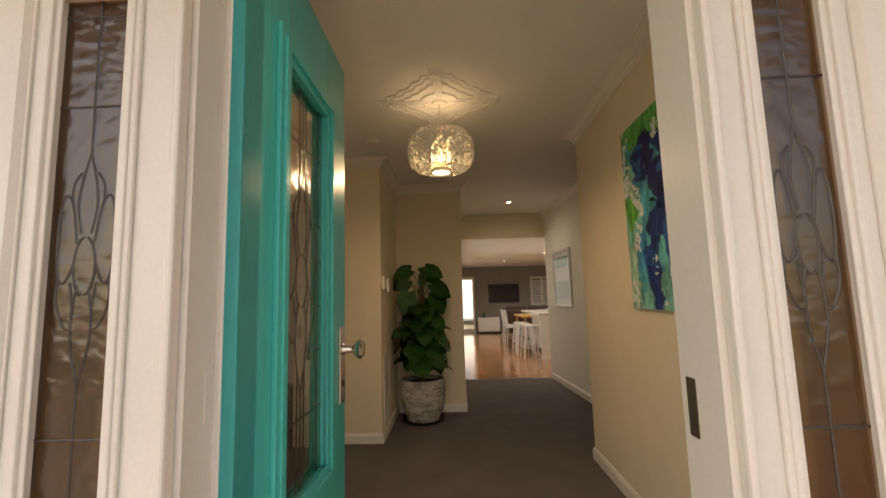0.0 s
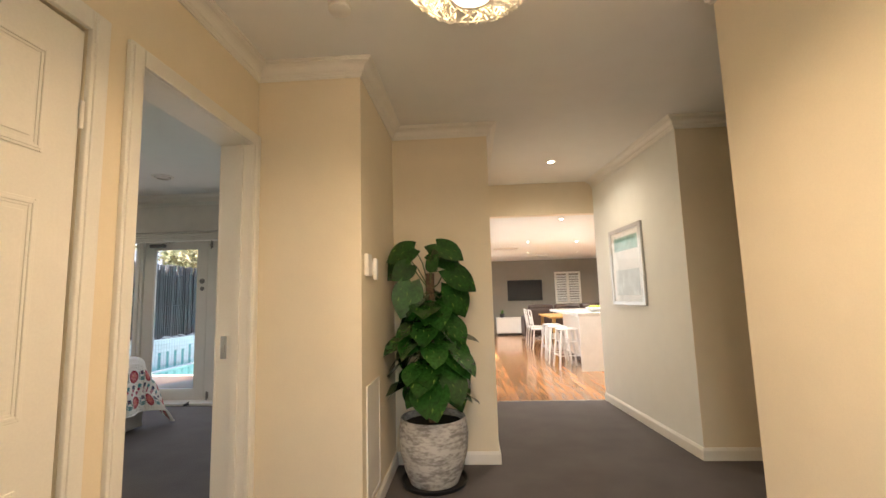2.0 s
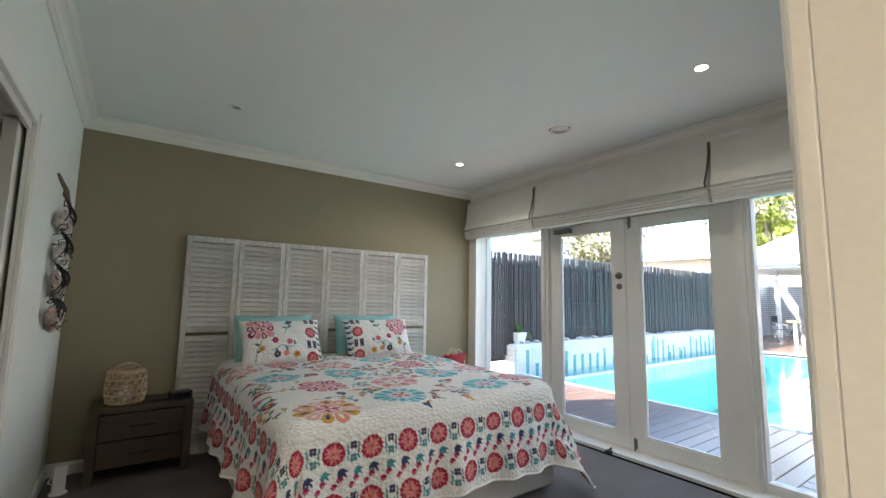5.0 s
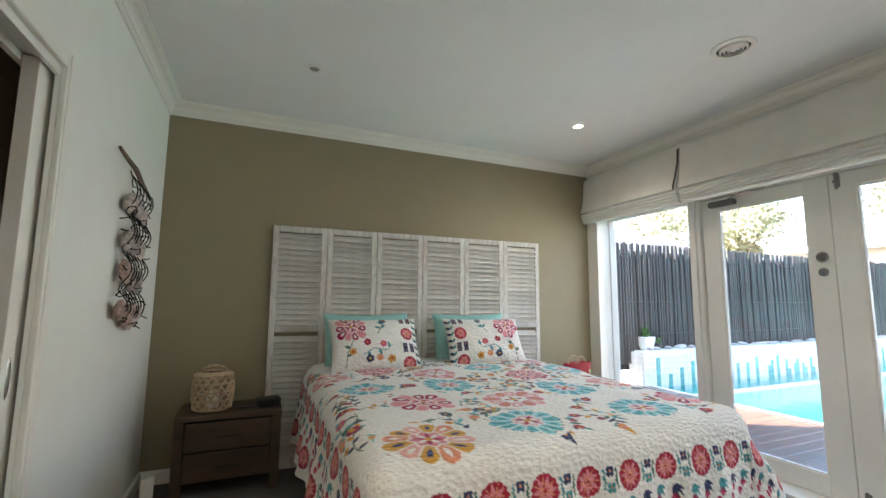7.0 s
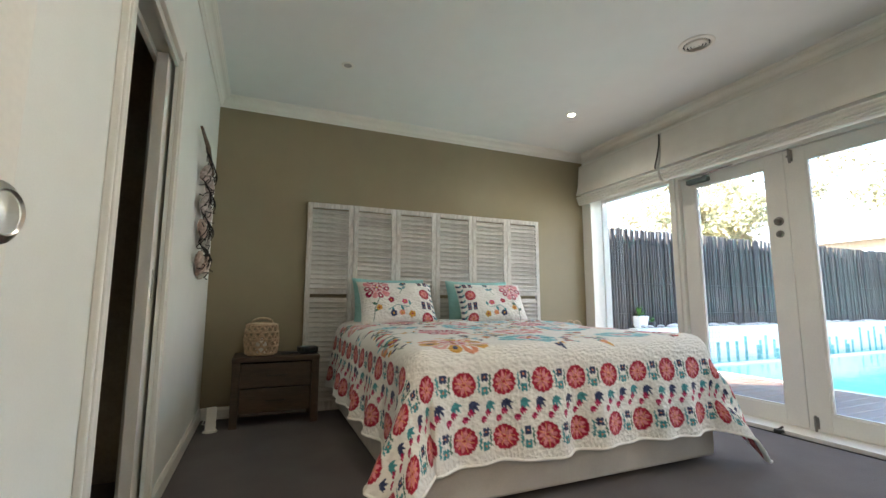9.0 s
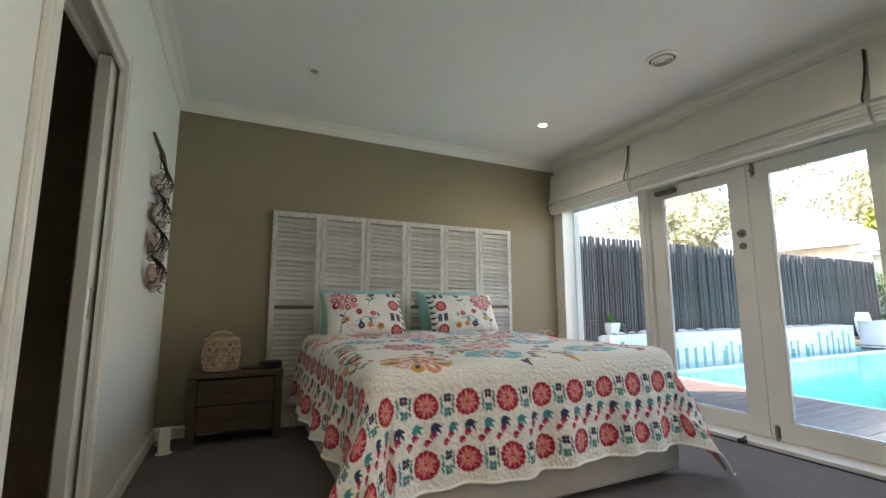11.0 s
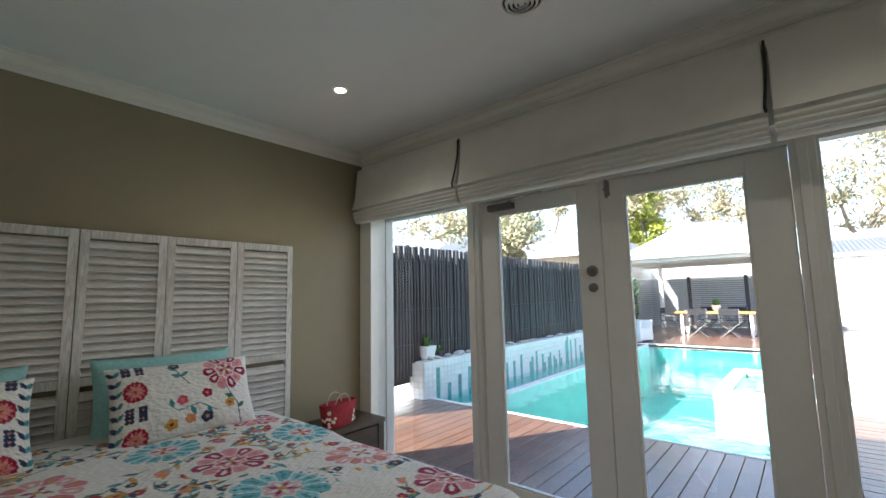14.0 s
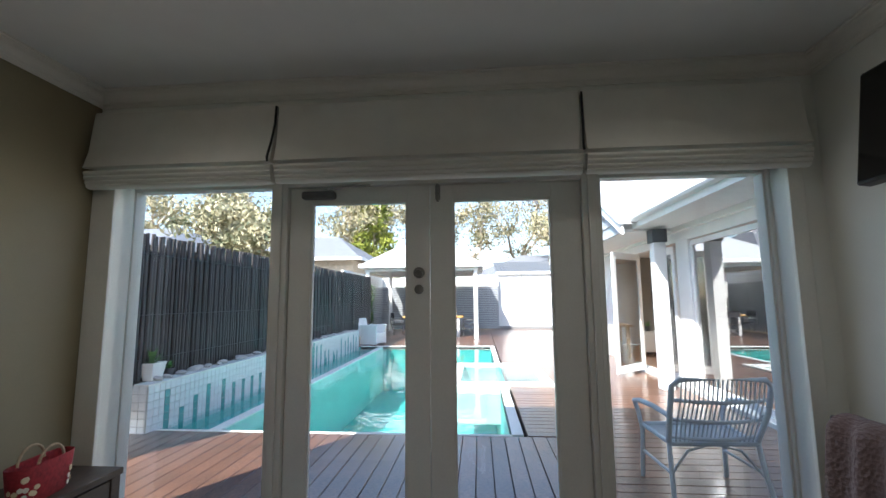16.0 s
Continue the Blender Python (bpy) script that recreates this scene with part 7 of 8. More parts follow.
part("core_rim", Mesh().lathe([(0.070, 2.122), (0.070, 2.147), (0.060, 2.147), (0.060, 2.122), (0.070, 2.122)], 0, 0, 32), "trim", pend)
part("diffuser", Mesh().lathe([(0, 2.128), (0.060, 2.128)], 0, 0, 28), "bulb_lit", pend)
m = Mesh()
for k in range(22):
    a = lr.uniform(0, 6.28)
    m.tube([(0.066 * math.cos(a + 0.5 * t * (1 if k % 2 else -1)), 0.066 * math.sin(a + 0.5 * t * (1 if k % 2 else -1)), 2.147 + 0.215 * t) for t in (0, 0.33, 0.66, 1)], 0.0016, 4, False)
part("core_lattice", m, WEB, pend)

# plaster ceiling rose: stepped diamond mouldings with a bar along each axis
rose = tagged(thing("ceiling_rose", (1.02, 3.92, HALL), "white plaster ceiling rose of stepped diamond mouldings", "ceiling rose"), kind="structure")
steps = [(0.41, 0.045), (0.35, 0.045), (0.35, 0.085), (0.28, 0.115), (0.26, 0.16), (0.21, 0.18), (0.18, 0.21), (0.16, 0.26), (0.115, 0.28), (0.085, 0.35), (0.045, 0.35), (0.045, 0.41)]
ring_ = []
for k in range(4):
    c_, s_2 = round(math.cos(math.pi / 2 * k)), round(math.sin(math.pi / 2 * k))
    ring_ += [(x * c_ - y * s_2, x * s_2 + y * c_) for x, y in steps]
for sc_, r_ in ((1.0, 0.010), (0.86, 0.007), (0.66, 0.011)):
    pts = [(x * sc_, y * sc_, 0.0) for x, y in ring_]
    part("moulding", Mesh().tube(pts + pts[:2], r_, 6, False), "ceiling", rose, smooth=True)
for k in range(2):
    for sg in (-1, 1):
        bar = Mesh().box(-0.024, 0.07, -0.012, 0.024, 0.40, 0.0).box(-0.011, 0.07, -0.020, 0.011, 0.38, -0.012)
        part("bar", bar, "ceiling", rose, bevel=0.004).matrix_basis = pose(0, 0, 0, 0, 0, 90 * k + (180 if sg < 0 else 0))
part("boss", Mesh().lathe([(0.13, 0), (0.125, -0.012), (0.10, -0.016), (0.095, -0.010), (0.07, -0.010), (0.06, -0.018), (0, -0.018)], 0, 0, 40), "ceiling", rose, smooth=True)

sm_ = thing("smoke_alarm", (0.418, 4.60, HALL), "round white smoke alarm on the ceiling", "smoke alarm")
part("base", Mesh().lathe([(0, -0.001), (0.055, -0.001), (0.055, -0.014), (0.05, -0.016), (0, -0.016)], 0, 0, 28), "trim", sm_, smooth=True)
part("cover", Mesh().lathe([(0.050, -0.018), (0.052, -0.034), (0.040, -0.042), (0, -0.044)], 0, 0, 28), "trim", sm_, smooth=True)
part("grille", Mesh().lathe([(0.046, -0.016), (0.046, -0.019)], 0, 0, 28), "black", sm_)

# painting
PW, PH = 0.735, 1.035
gn = np.random.RandomState(12)


def fbm(w, h, cells, seed, octaves=4):
    g = np.random.RandomState(seed)
    out = np.zeros((w, h))
    amp = 1.0
    for o in range(octaves):
        cx_, cy_ = max(2, int(cells[0] * 2 ** o)), max(2, int(cells[1] * 2 ** o))
        t = g.rand(cx_ + 2, cy_ + 2)
        xs, ys = np.linspace(0, cx_, w), np.linspace(0, cy_, h)
        xi, yi = xs.astype(int), ys.astype(int)
        fx, fy = (xs - xi)[:, None], (ys - yi)[None, :]
        fx, fy = fx * fx * (3 - 2 * fx), fy * fy * (3 - 2 * fy)
        out += amp * (t[xi][:, yi] * (1 - fx) * (1 - fy) + t[xi + 1][:, yi] * fx * (1 - fy) + t[xi][:, yi + 1] * (1 - fx) * fy + t[xi + 1][:, yi + 1] * fx * fy)
        amp *= 0.55
    return (out - out.mean()) / out.std()


pnx, pny = 240, 340
U, V = np.meshgrid(np.linspace(0, 1, pnx), np.linspace(0, 1, pny), indexing="ij")
fa, fb, fc, fd = (fbm(pnx, pny, (2, 4), s) for s in (1, 2, 3, 4))
C = np.empty((pnx, pny, 3))
C[:] = (0.05, 0.36, 0.42)
C[fa > 0.5] = (0.03, 0.26, 0.45)
C[fb > 0.7] = (0.12, 0.48, 0.46)
Uw, Vw = U + 0.05 * fc, V + 0.035 * fd
pale = (Uw < 0.20) | (Vw < 0.13)
C[pale] = (0.16, 0.46, 0.38)
C[pale & (fa > 0.2)] = (0.34, 0.56, 0.42)
C[(Vw > 0.90) & (fb > -0.3)] = (0.09, 0.40, 0.10)
spots = ((0.36, 0.80, 0.15, 0.13, 0), (0.74, 0.84, 0.24, 0.11, 1), (0.60, 0.62, 0.20, 0.13, 0), (0.86, 0.66, 0.16, 0.10, 0), (0.55, 0.40, 0.24, 0.12, 1), (0.90, 0.24, 0.14, 0.20, 0), (0.40, 0.17, 0.10, 0.18, 1), (0.70, 0.30, 0.16, 0.10, 2))
for su, sv, ru, rv, kind in spots:
    inside = ((Uw - su) / ru) ** 2 + ((Vw - sv) / rv) ** 2
    C[inside < 1.0] = ((0.008, 0.016, 0.10), (0.008, 0.030, 0.16), (0.010, 0.10, 0.34))[kind]
    C[(inside < 0.75) & (fa + fb > 0.8)] = (0.010, 0.09, 0.32)
for su, sv, ru, rv in ((0.90, 0.50, 0.11, 0.06), (0.60, 0.93, 0.20, 0.05), (0.08, 0.55, 0.07, 0.10), (0.95, 0.90, 0.06, 0.08)):
    C[((Uw - su) / ru) ** 2 + ((Vw - sv) / rv) ** 2 < 1] = (0.10, 0.42, 0.06)
for _ in range(3):
    C[1:-1, 1:-1] = (C[:-2, 1:-1] + C[2:, 1:-1] + C[1:-1, :-2] + C[1:-1, 2:] + 2 * C[1:-1, 1:-1]) / 6
C *= np.clip(1 + 0.22 * fbm(pnx, pny, (30, 12), 31, 3), 0.45, 1.7)[:, :, None]
dab = fbm(pnx, pny, (34, 46), 9, 2)
wht = (np.abs(Uw - 0.18 - 0.06 * np.sin(V * 6)) < 0.05) & (V > 0.3) & (dab > 0.1)
for su, sv, ru, rv in ((0.72, 0.52, 0.07, 0.06), (0.70, 0.18, 0.08, 0.06), (0.55, 0.07, 0.05, 0.05), (0.08, 0.08, 0.08, 0.08), (0.58, 0.88, 0.06, 0.05), (0.45, 0.22, 0.05, 0.05), (0.90, 0.42, 0.05, 0.05)):
    wht |= (((U - su) / ru) ** 2 + ((V - sv) / rv) ** 2 < 1) & (dab > 0.3)
C[wht] = (0.72, 0.74, 0.70)
rim_ = np.clip(np.minimum(np.minimum(U, 1 - U), np.minimum(V, 1 - V)) * 14, 0, 1)
relief = rim_ * 0.0016 * fbm(pnx, pny, (14, 22), 5, 3) + 0.004 * wht
pic = thing("painting", (HR - 0.002, 2.895, 1.19), "large abstract canvas in navy, teal and green", "painting")
PAINT = mat("canvas_edge", (0.06, 0.25, 0.30), 0.7, vary=0.3)
OILS = cloth_mat("oil_paint")
ob_ = OILS.node_tree.nodes["Principled BSDF"]
ob_.inputs["Roughness"].default_value, ob_.inputs["Sheen Weight"].default_value, ob_.inputs["Specular IOR Level"].default_value = 0.6, 0.0, 0.3
for nd in OILS.node_tree.nodes:
    if nd.type == "BUMP":
        nd.inputs["Strength"].default_value = 0.15
part("canvas", Mesh().box(-0.022, 0.001, 0.001, 0.0, PW - 0.001, PH - 0.001), PAINT, pic)
grid_object("paint", np.stack([-0.025 - np.clip(relief, -0.003, 0.01), U[::-1] * PW, V * PH], -1), C[:, :], OILS, pic)

# switches and panels on the stepped wall
sw_ = thing("intercom_handset", (0.385, 5.17, 1.36), "white wall intercom handset", "intercom")
part("base", Mesh().box(0.0, 0, 0.02, 0.025, 0.09, 0.15), "trim", sw_, bevel=0.004)
part("handset", Mesh().box(0.028, 0.095, 0.0, 0.052, 0.14, 0.13), "trim", sw_, bevel=0.008)
part("bracket", Mesh().box(0.0, 0.09, 0.03, 0.028, 0.14, 0.11), "trim", sw_)
pn = tagged(thing("access_panel", (0.385, 5.19, 0.12), "flush white wall access panel in a thin frame", "access panel"), kind="structure")
part("frame", Mesh().box(0, 0, 0, 0.008, 0.33, 0.015).box(0, 0, 0.625, 0.008, 0.33, 0.64).box(0, 0, 0.015, 0.008, 0.015, 0.625).box(0, 0.315, 0.015, 0.008, 0.33, 0.625), "trim", pn)
part("plate", Mesh().box(0, 0.015, 0.015, 0.005, 0.315, 0.625), "trim", pn)
th2 = thing("thermostat", (3.05, 6.178, 1.22), "small flat white thermostat on the side passage wall", "thermostat")
part("body", Mesh().box(0, -0.012, 0, 0.11, 0, 0.012), "trim", th2)
swp = thing("light_switch", (2.575, 7.75, 1.10), "white light switch plate with two rockers", "light switch", turn=4)
part("plate", Mesh().box(-0.008, 0, 0, 0.0, 0.07, 0.115), "trim", swp, bevel=0.002)
for z in (0.03, 0.065):
    part("rocker", Mesh().box(-0.012, 0.025, z, -0.008, 0.045, z + 0.02), "black", swp)

# potted climber
POT = mat("distressed_white_clay", (0.55, 0.53, 0.49), 0.85, vary=0.1, scale=5, fine=22, bump=0.5, second=(0.26, 0.24, 0.22), stretch=(1, 1, 2.5))
pp = thing("indoor_plant", (0.70, 5.82, 0), "tall potted climber with glossy heart-shaped leaves in a distressed white pot", "indoor plant")
part("saucer", Mesh().lathe([(0, 0), (0.215, 0), (0.235, 0.03), (0.225, 0.03), (0.205, 0.01), (0, 0.01)], 0, 0, 36), "black", pp, "black saucer", smooth=True)
part("pot", Mesh().lathe([(0, 0.012), (0.165, 0.012), (0.20, 0.10), (0.232, 0.22), (0.240, 0.33), (0.226, 0.425), (0.222, 0.435), (0.205, 0.43), (0.205, 0.38), (0, 0.38)], 0, 0, 48), POT, pp, smooth=True)
part("soil", Mesh().lathe([(0, 0.395), (0.205, 0.39)], 0, 0, 24), mat("potting_soil", (0.03, 0.022, 0.016), 0.95, bump=0.8), pp)
part("moss_pole", Mesh().tube([(0, 0, 0.38), (0, 0, 1.42)], 0.032, 10), mat("coir_pole", (0.12, 0.075, 0.045), 0.95, vary=0.3, bump=1.0), pp)
LM = mat("glossy_climber_leaf", (0.016, 0.066, 0.012), 0.24, vary=0.25, scale=9, fine=50, bump=0.1, island=0.3)
# variegation flecks
n_, l_ = LM.node_tree.nodes, LM.node_tree.links
v_n, rr_, mx_ = n_.new("ShaderNodeTexNoise"), n_.new("ShaderNodeValToRGB"), n_.new("ShaderNodeMix")
v_n.inputs["Scale"].default_value = 16
v_n.inputs["Detail"].default_value = 5
rr_.color_ramp.elements[0].position, rr_.color_ramp.elements[1].position = 0.63, 0.69
tc_ = n_.new("ShaderNodeTexCoord")
mp_ = n_.new("ShaderNodeMapping")
mp_.inputs["Scale"].default_value = (1, 3, 1)
l_.new(tc_.outputs["Object"], mp_.inputs[0])
l_.new(mp_.outputs[0], v_n.inputs[0])
l_.new(v_n.outputs[0], rr_.inputs[0])
mx_.data_type = "RGBA"
src = n_["Principled BSDF"].inputs["Base Color"].links[0].from_socket
l_.new(rr_.outputs[0], mx_.inputs["Factor"])
l_.new(src, mx_.inputs["A"])
mx_.inputs["B"].default_value = (0.14, 0.26, 0.05, 1)
l_.new(mx_.outputs["Result"], n_["Principled BSDF"].inputs["Base Color"])


def heart_leaf(ln, wd):
    """A heart-shaped leaf that hangs out along +x from its stalk, folded along the midrib."""
    m = Mesh()
    ks = 9
    L, Mi, Rr = [], [], []
    for i in range(ks + 1):
        t = i / ks
        w = wd / 2 * (math.sin(math.pi * min(1, t * 0.92 + 0.10)) ** 0.75) * (1.15 - 0.25 * t) if i < ks else 0.0
        back = -0.14 * ln * (1 - t) ** 3 * (1 if w else 0)
        x = ln * t
        z = -0.22 * ln * t * t
        Mi.append((x, 0, z))
        L.append((x + back, w, z + 0.16 * w - 0.25 * w * w / wd))
        Rr.append((x + back, -w, z + 0.16 * w - 0.25 * w * w / wd))
    n = ks + 1
    m.add(L + Mi + Rr, [(i, i + 1, n + i + 1, n + i) for i in range(ks)] + [(n + i, n + i + 1, 2 * n + i + 1, 2 * n + i) for i in range(ks)])
    return m


leaf_data = []
for k, (a, b) in enumerate(((0.22, 0.185), (0.26, 0.21), (0.17, 0.15))):
    o_ = part("leaf", heart_leaf(a, b), LM, pp, smooth=True)
    leaf_data.append(o_.data)
    o_.location = (0.03, 0, 1.3 - 0.12 * k)
    o_.rotation_euler = (0, radians(25), 2.0 * k)
plr = random.Random(21)
stalks = Mesh()
for k in range(78):
    f = k / 78
    z = 0.57 + 0.66 * f + plr.uniform(-0.03, 0.03)
    a = k * 2.39996 + plr.uniform(-0.4, 0.4)
    rad = (0.12 + 0.085 * math.sin(math.pi * min(1, f * 0.9 + 0.25))) * plr.uniform(0.55, 1.05)
    if f > 0.9:
        rad *= 0.6
    o_ = new("leaf", leaf_data[k % 3])
    o_.parent = pp
    o_.location = (rad * math.cos(a), rad * math.sin(a), z + 0.05)
    o_.rotation_euler = (plr.uniform(-0.35, 0.35), radians(plr.uniform(8, 62)), a + plr.uniform(-0.5, 0.5))
    stalks.tube([(0.02 * math.cos(a), 0.02 * math.sin(a), z - 0.03), (rad * 0.6 * math.cos(a), rad * 0.6 * math.sin(a), z + 0.05), (rad * math.cos(a), rad * math.sin(a), z + 0.05)], 0.004, 5)
for x, y, z, tilt, tz, s in ((0.0, -0.05, 1.56, 10, 20, 1), (0.06, -0.08, 1.62, 25, -10, 0), (-0.10, -0.06, 1.60, 20, 190, 0), (-0.16, -0.02, 1.55, 35, 170, 1), (0.12, -0.10, 1.44, 30, 0, 1), (0.02, -0.12, 1.54, 40, -80, 2), (-0.12, -0.10, 1.48, 35, 210, 2), (0.14, -0.06, 1.34, 60, 0, 1), (-0.12, -0.12, 1.36, 70, 230, 1)):
    o_ = new("leaf", leaf_data[s])
    o_.parent = pp
    o_.location = (x, y, z)
    o_.rotation_euler = (radians(52 if math.cos(radians(tz)) > 0 else -52) + plr.uniform(-0.3, 0.3), radians(tilt), radians(tz))
    stalks.tube([(0.0, -0.01, 1.30), (x * 0.5, y * 0.5, z - 0.10), (x, y, z)], 0.0045, 6)
part("stem", stalks, mat("leaf_stalk", (0.10, 0.13, 0.04), 0.5), pp, smooth=True)

# framed picture on the corridor wall
fp = thing("framed_picture", (2.625, 6.85, 1.12), "silver-framed picture under glass, teal and pale reflections painted in", "picture", turn=4)
SIL = mat("brushed_silver_frame", (0.55, 0.55, 0.54), 0.3, 0.9, vary=0.05)
for bx in ((0, 0, 0.04, 0.80), (0.70, 0, 0.74, 0.80), (0.04, 0, 0.70, 0.04), (0.04, 0.76, 0.70, 0.80)):
    part("frame", Mesh().box(-0.03, bx[0], bx[1], 0, bx[2], bx[3]), SIL, fp, bevel=0.004)
part("mat_board", Mesh().box(-0.012, 0.04, 0.04, -0.001, 0.70, 0.76), "white_ext", fp)
# teal and pale bands: reflections in the glass, put in as colour
part("print", Mesh().box(-0.014, 0.10, 0.56, -0.0122, 0.64, 0.70), mat("teal_sea_print", (0.22, 0.42, 0.38), 0.6, vary=0.2, scale=9), fp)
part("print", Mesh().box(-0.014, 0.10, 0.10, -0.0122, 0.64, 0.36), mat("pale_shore_print", (0.55, 0.60, 0.60), 0.6, vary=0.12, scale=7), fp)
part("glazing", Mesh().box(-0.020, 0.04, 0.04, -0.018, 0.70, 0.76), "glass", fp)

# ---- living room ----
for x, y in ((2.45, 9.45), (2.3, 12.2), (3.4, 12.4), (2.6, 14.6), (4.0, 14.8)):
    downlight(x, y, 1, 2.42)
for x, y in ((1.9, 13.4), (3.0, 15.6)):
    t = thing("air_grille", (x, y, 2.42), "flat white ceiling air grille", "air grille", "living ceiling grilles")
    part("plate", Mesh().box(-0.3, -0.08, -0.012, 0.3, 0.08, 0), "trim", t)
    for k in range(4):
        part("slat", Mesh().box(-0.28, -0.07 + k * 0.036, -0.018, 0.28, -0.05 + k * 0.036, -0.012), "trim", t)
tvl = thing("television", (2.80, LIV, 1.08), "black wide flat television on the taupe wall", "television")
part("body", Mesh().box(-0.57, -0.06, 0, 0.57, -0.002, 0.68), "black", tvl, bevel=0.006)
part("screen", Mesh().box(-0.55, -0.063, 0.02, 0.55, -0.0605, 0.66), bpy.data.materials["dark_screen"], tvl)
shut = thing("shuttered_window", (4.22, LIV, 0.95), "white plantation shutters over a window", "shutters")
for bx in ((-0.42, 0, -0.36, 1.05), (0.36, 0, 0.42, 1.05), (-0.04, 0, 0.04, 1.05), (-0.36, 0, 0.36, 0.06), (-0.36, 0.99, 0.36, 1.05)):
    part("frame", Mesh().box(bx[0], -0.05, bx[1], bx[2], -0.002, bx[3]), "trim", shut)
for k in range(11):
    for x0, x1 in ((-0.36, -0.04), (0.04, 0.36)):
        part("louvre", Mesh().box(x0, -0.03, -0.03, x1, -0.02, 0.03, pose(0, 0, 0.12 + 0.08 * k, 35)), "white_ext", shut)
ent = thing("media_unit", (2.35, LIV - 0.25, 0), "low white media unit below the television", "media unit")
part("carcass", Mesh().box(-0.55, -0.22, 0.06, 0.95, 0.22, 0.55), "trim", ent, bevel=0.004)
for x in (-0.54, 0.21):
    part("drawer_front", Mesh().box(x, -0.24, 0.09, x + 0.72, -0.221, 0.52), "trim", ent, bevel=0.003)
part("plinth", Mesh().box(-0.5, -0.18, 0, 0.9, 0.2, 0.06), "black", ent)
potted("potted_plant", (2.0, LIV - 0.25, 0.55), 0.16, "small spiky plant in a grey pot on the media unit", bpy.data.materials["grey_pot"], 20, False)
SOFA = mat("dark_brown_leather", (0.045, 0.028, 0.022), 0.45, vary=0.15, bump=0.3)
sofa = thing("sofa", (3.75, 15.7, 0), "dark brown leather sofa seen from behind", "sofa")
part("back", Mesh().box(-1.15, -0.45, 0.12, 1.15, -0.22, 0.86), SOFA, sofa, bevel=0.05)
part("seat", Mesh().box(-1.0, -0.25, 0.12, 1.0, 0.45, 0.45), SOFA, sofa, bevel=0.05)
for x in (-1.12, 1.12):
    part("arm", Mesh().box(x - 0.12, -0.42, 0.06, x + 0.12, 0.48, 0.64), SOFA, sofa, bevel=0.05)
for x in (-0.75, 0, 0.75):
    part("head_cushion", Mesh().box(x - 0.36, -0.40, 0.80, x + 0.36, -0.20, 0.98), SOFA, sofa, bevel=0.06)
for x in (-1.0, 1.0):
    for y in (-0.4, 0.4):
        part("foot", Mesh().box(x - 0.03, y - 0.03, 0, x + 0.03, y + 0.03, 0.12), "chrome", sofa)
bench = thing("kitchen_island", (3.45, 11.1, 0), "white kitchen island with a pale benchtop and dark edge", "kitchen island")
part("body", Mesh().box(-0.45, -1.1, 0.08, 0.6, 1.3, 0.88), "trim", bench, bevel=0.003)
part("benchtop", Mesh().box(-0.72, -1.15, 0.88, 0.65, 1.35, 0.93), mat("pale_stone_top", (0.62, 0.60, 0.56), 0.2, vary=0.08), bench, bevel=0.004)
part("end_panel", Mesh().box(-0.70, -1.15, 0, 0.62, -1.11, 0.88), "white_ext", bench)
part("kickboard", Mesh().box(-0.42, -1.0, 0, 0.55, 1.25, 0.08), "black", bench)
fruit = thing("fruit_bowl", (3.2, 10.6, 0.93), "shallow bowl of green and yellow fruit", "fruit bowl")
part("bowl", Mesh().lathe([(0, 0), (0.08, 0.005), (0.17, 0.07), (0.165, 0.075), (0.07, 0.015), (0, 0.012)], 0, 0, 24), "white_ext", fruit, smooth=True)
for k in range(6):
    a = k * 1.05
    part("fruit", Mesh().lathe([(0, -0.035), (0.025, -0.028), (0.037, 0), (0.025, 0.028), (0, 0.035)], 0.08 * math.cos(a), 0.08 * math.sin(a), 12, Matrix.Translation((0, 0, 0.075))), mat("green_fruit", (0.20, 0.38, 0.03), 0.4) if k == 0 else (mat("yellow_fruit", (0.60, 0.50, 0.04), 0.4) if k == 1 else bpy.data.materials["green_fruit" if k % 2 else "yellow_fruit"]), fruit, smooth=True)
STL = mat("white_powder_coated_steel", (0.75, 0.75, 0.74), 0.35, 0.1, vary=0.03)
stool = thing("bar_stool", (2.62, 10.35, 0), "white pressed-metal bar stool at the kitchen island", "bar stool", "bar stools", 4)
part("seat", Mesh().box(-0.155, -0.155, 0.64, 0.155, 0.155, 0.665), STL, stool, bevel=0.01)
for sx in (-1, 1):
    for sy in (-1, 1):
        part("leg", Mesh().tube([(sx * 0.13, sy * 0.13, 0.65), (sx * 0.20, sy * 0.20, 0.0)], [0.024, 0.016], 6), STL, stool)
for z, w_ in ((0.22, 0.178), (0.45, 0.155)):
    for a, b in (((-w_, -w_), (w_, -w_)), ((w_, -w_), (w_, w_)), ((w_, w_), (-w_, w_)), ((-w_, w_), (-w_, -w_))):
        part("stretcher", Mesh().tube([(*a, z), (*b, z)], 0.009, 6), STL, stool)
for x, y, t in ((2.58, 10.95, -3), (2.60, 11.6, 2)):
    copy_thing(stool, pose(x, y, 0, 0, 0, t))
dt = thing("dining_table", (3.3, 13.6, 0), "honey timber dining table", "table")
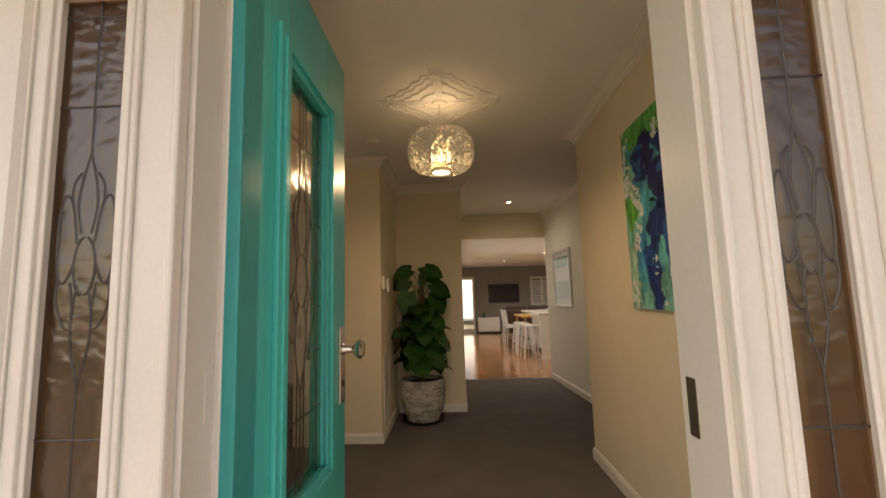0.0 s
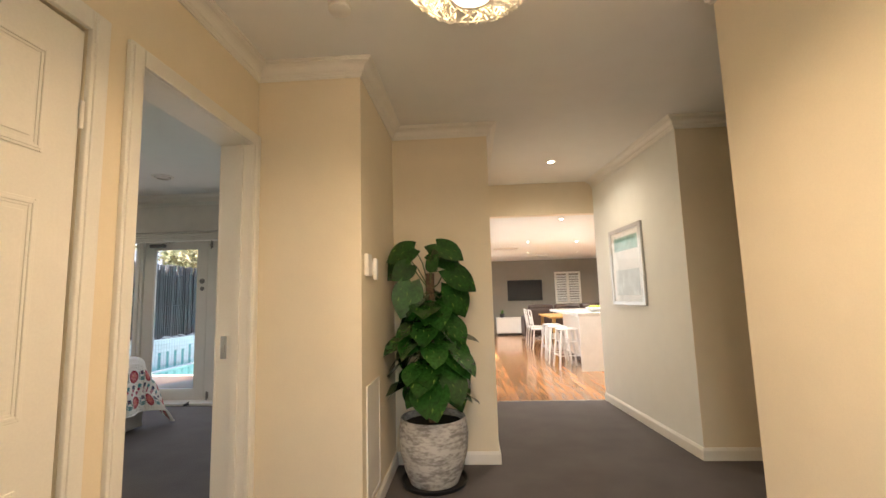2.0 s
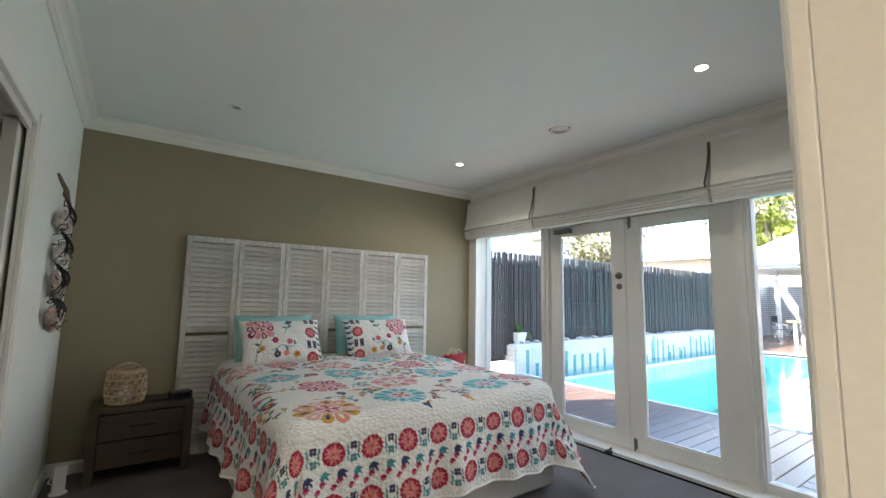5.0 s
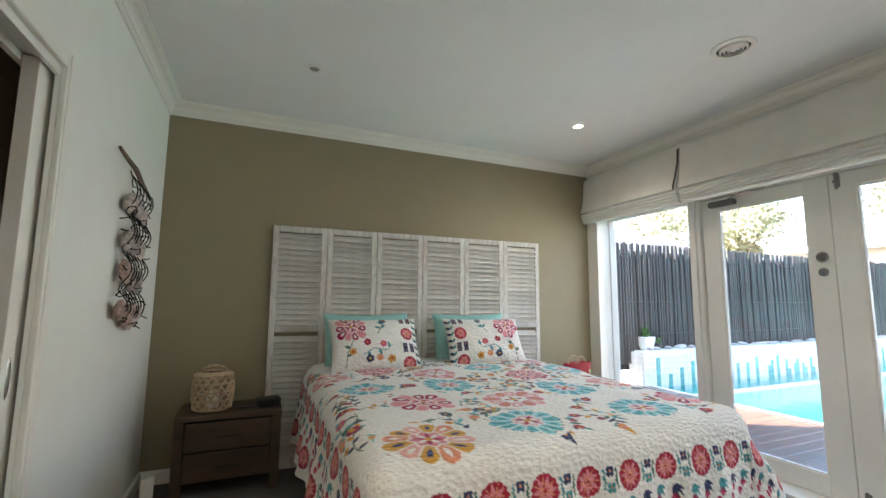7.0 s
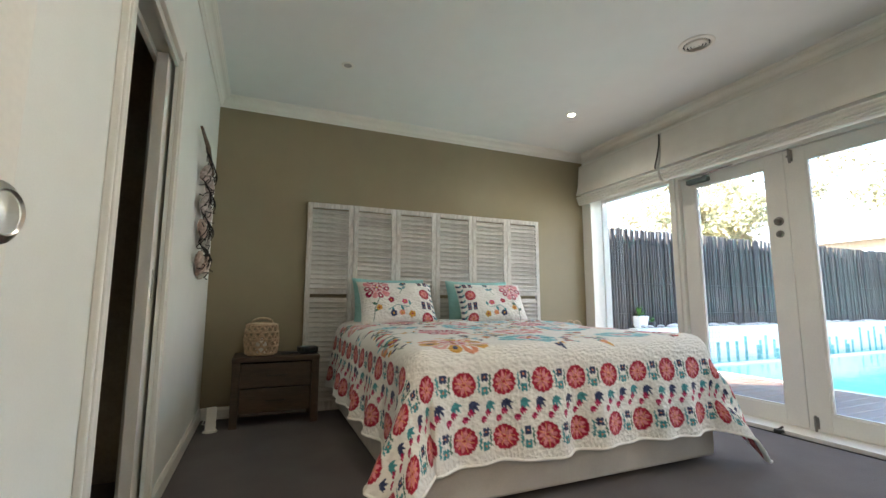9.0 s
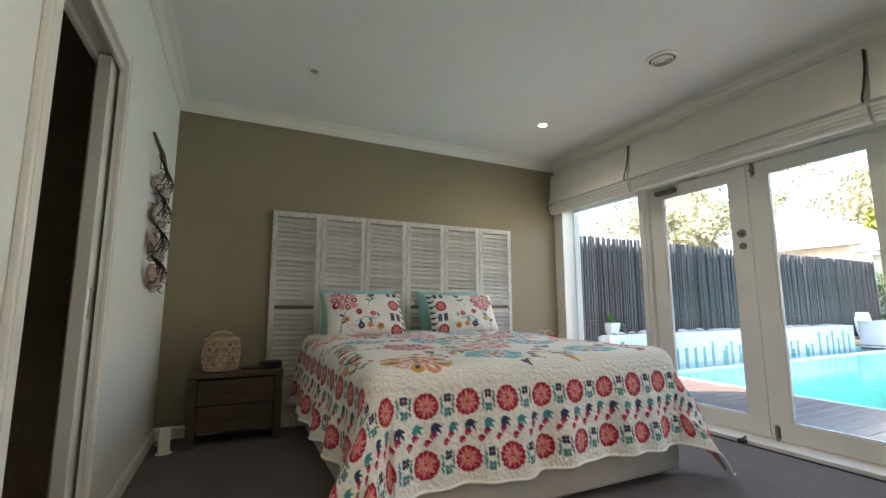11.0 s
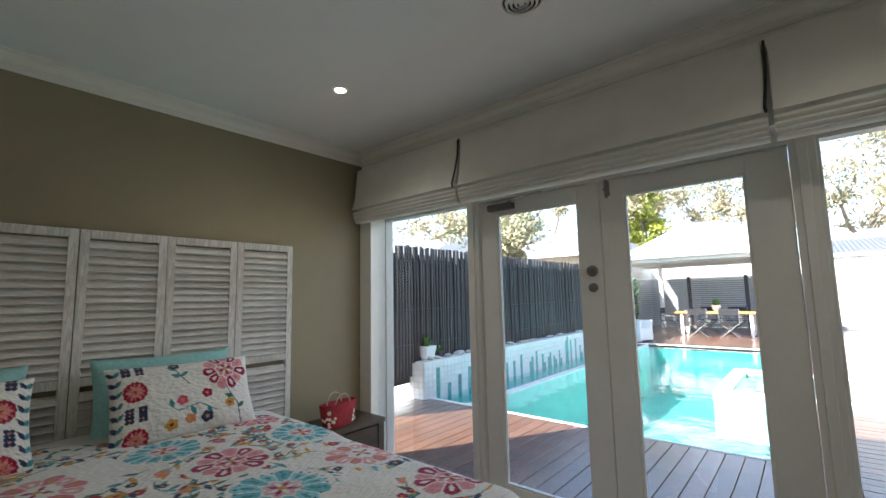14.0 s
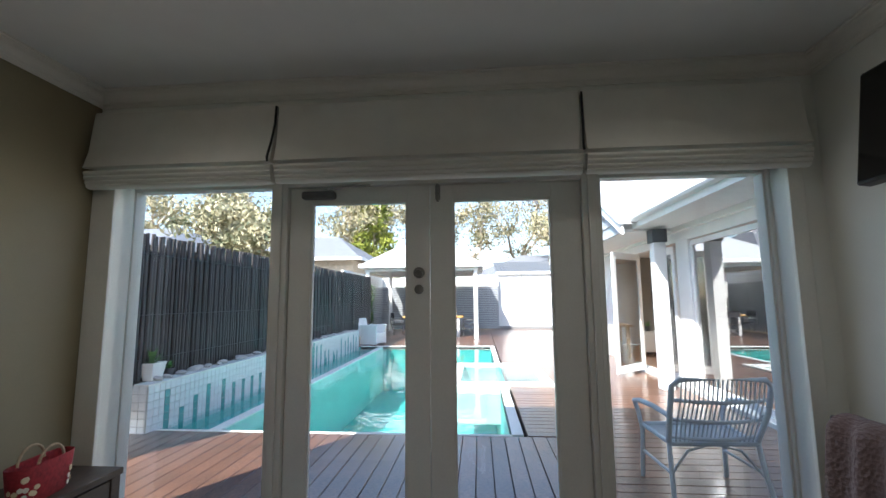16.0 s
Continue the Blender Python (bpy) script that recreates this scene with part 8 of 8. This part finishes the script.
part("tabletop", Mesh().box(-0.5, -0.9, 0.71, 0.5, 0.9, 0.75), TT, dt, bevel=0.004)
for x in (-0.42, 0.42):
    for y in (-0.8, 0.8):
        part("leg", Mesh().box(x - 0.035, y - 0.035, 0, x + 0.035, y + 0.035, 0.71), TT, dt)
xc = thing("crossback_chair", (2.62, 13.1, 0), "white cross-back dining chair at the timber table", "chair", "dining chairs", 92)
part("seat", Mesh().box(-0.21, -0.20, 0.44, 0.21, 0.21, 0.47), STL, xc, bevel=0.01)
for sx in (-1, 1):
    part("front_leg", Mesh().tube([(sx * 0.18, -0.17, 0.45), (sx * 0.20, -0.20, 0)], 0.016, 8), STL, xc)
    part("back_post", Mesh().tube([(sx * 0.19, 0.24, 0), (sx * 0.18, 0.19, 0.45), (sx * 0.19, 0.25, 0.88)], 0.016, 8), STL, xc)
    part("cross_bar", Mesh().tube([(sx * 0.18, 0.20, 0.50), (0, 0.215, 0.66), (-sx * 0.185, 0.245, 0.82)], 0.011, 8), STL, xc)
part("top_rail", Mesh().tube([(-0.19, 0.25, 0.88), (0, 0.27, 0.90), (0.19, 0.25, 0.88)], 0.018, 8), STL, xc)
copy_thing(xc, pose(2.62, 13.9, 0, 0, 0, 90))

# floorboards of the living room
fl = bpy.data.objects["floor_living"]
fb_ = None
for k in range(28):
    if fb_ is None:
        o_ = part("floorboard", Mesh().add([(0, 0, 0), (0.128, 0, 0), (0.128, 9.1, 0), (0, 9.1, 0), (0.001, 0, 0.0185), (0.127, 0, 0.0185), (0.127, 9.1, 0.0185), (0.001, 9.1, 0.0185)], [(4, 5, 6, 7), (0, 1, 5, 4), (1, 2, 6, 5), (3, 0, 4, 7)]), "timber", fl)
        fb_ = o_.data
    else:
        o_ = new("floorboard", fb_)
        o_.parent = fl
    o_.location = (1.15 + 0.1285 * k, 8.05, -0.0195)
structure("carpet_trim", Mesh().box(1.16, 8.035, 0.0, 2.55, 8.055, 0.004), "chrome", "thin metal strip where carpet meets timber", "trim")
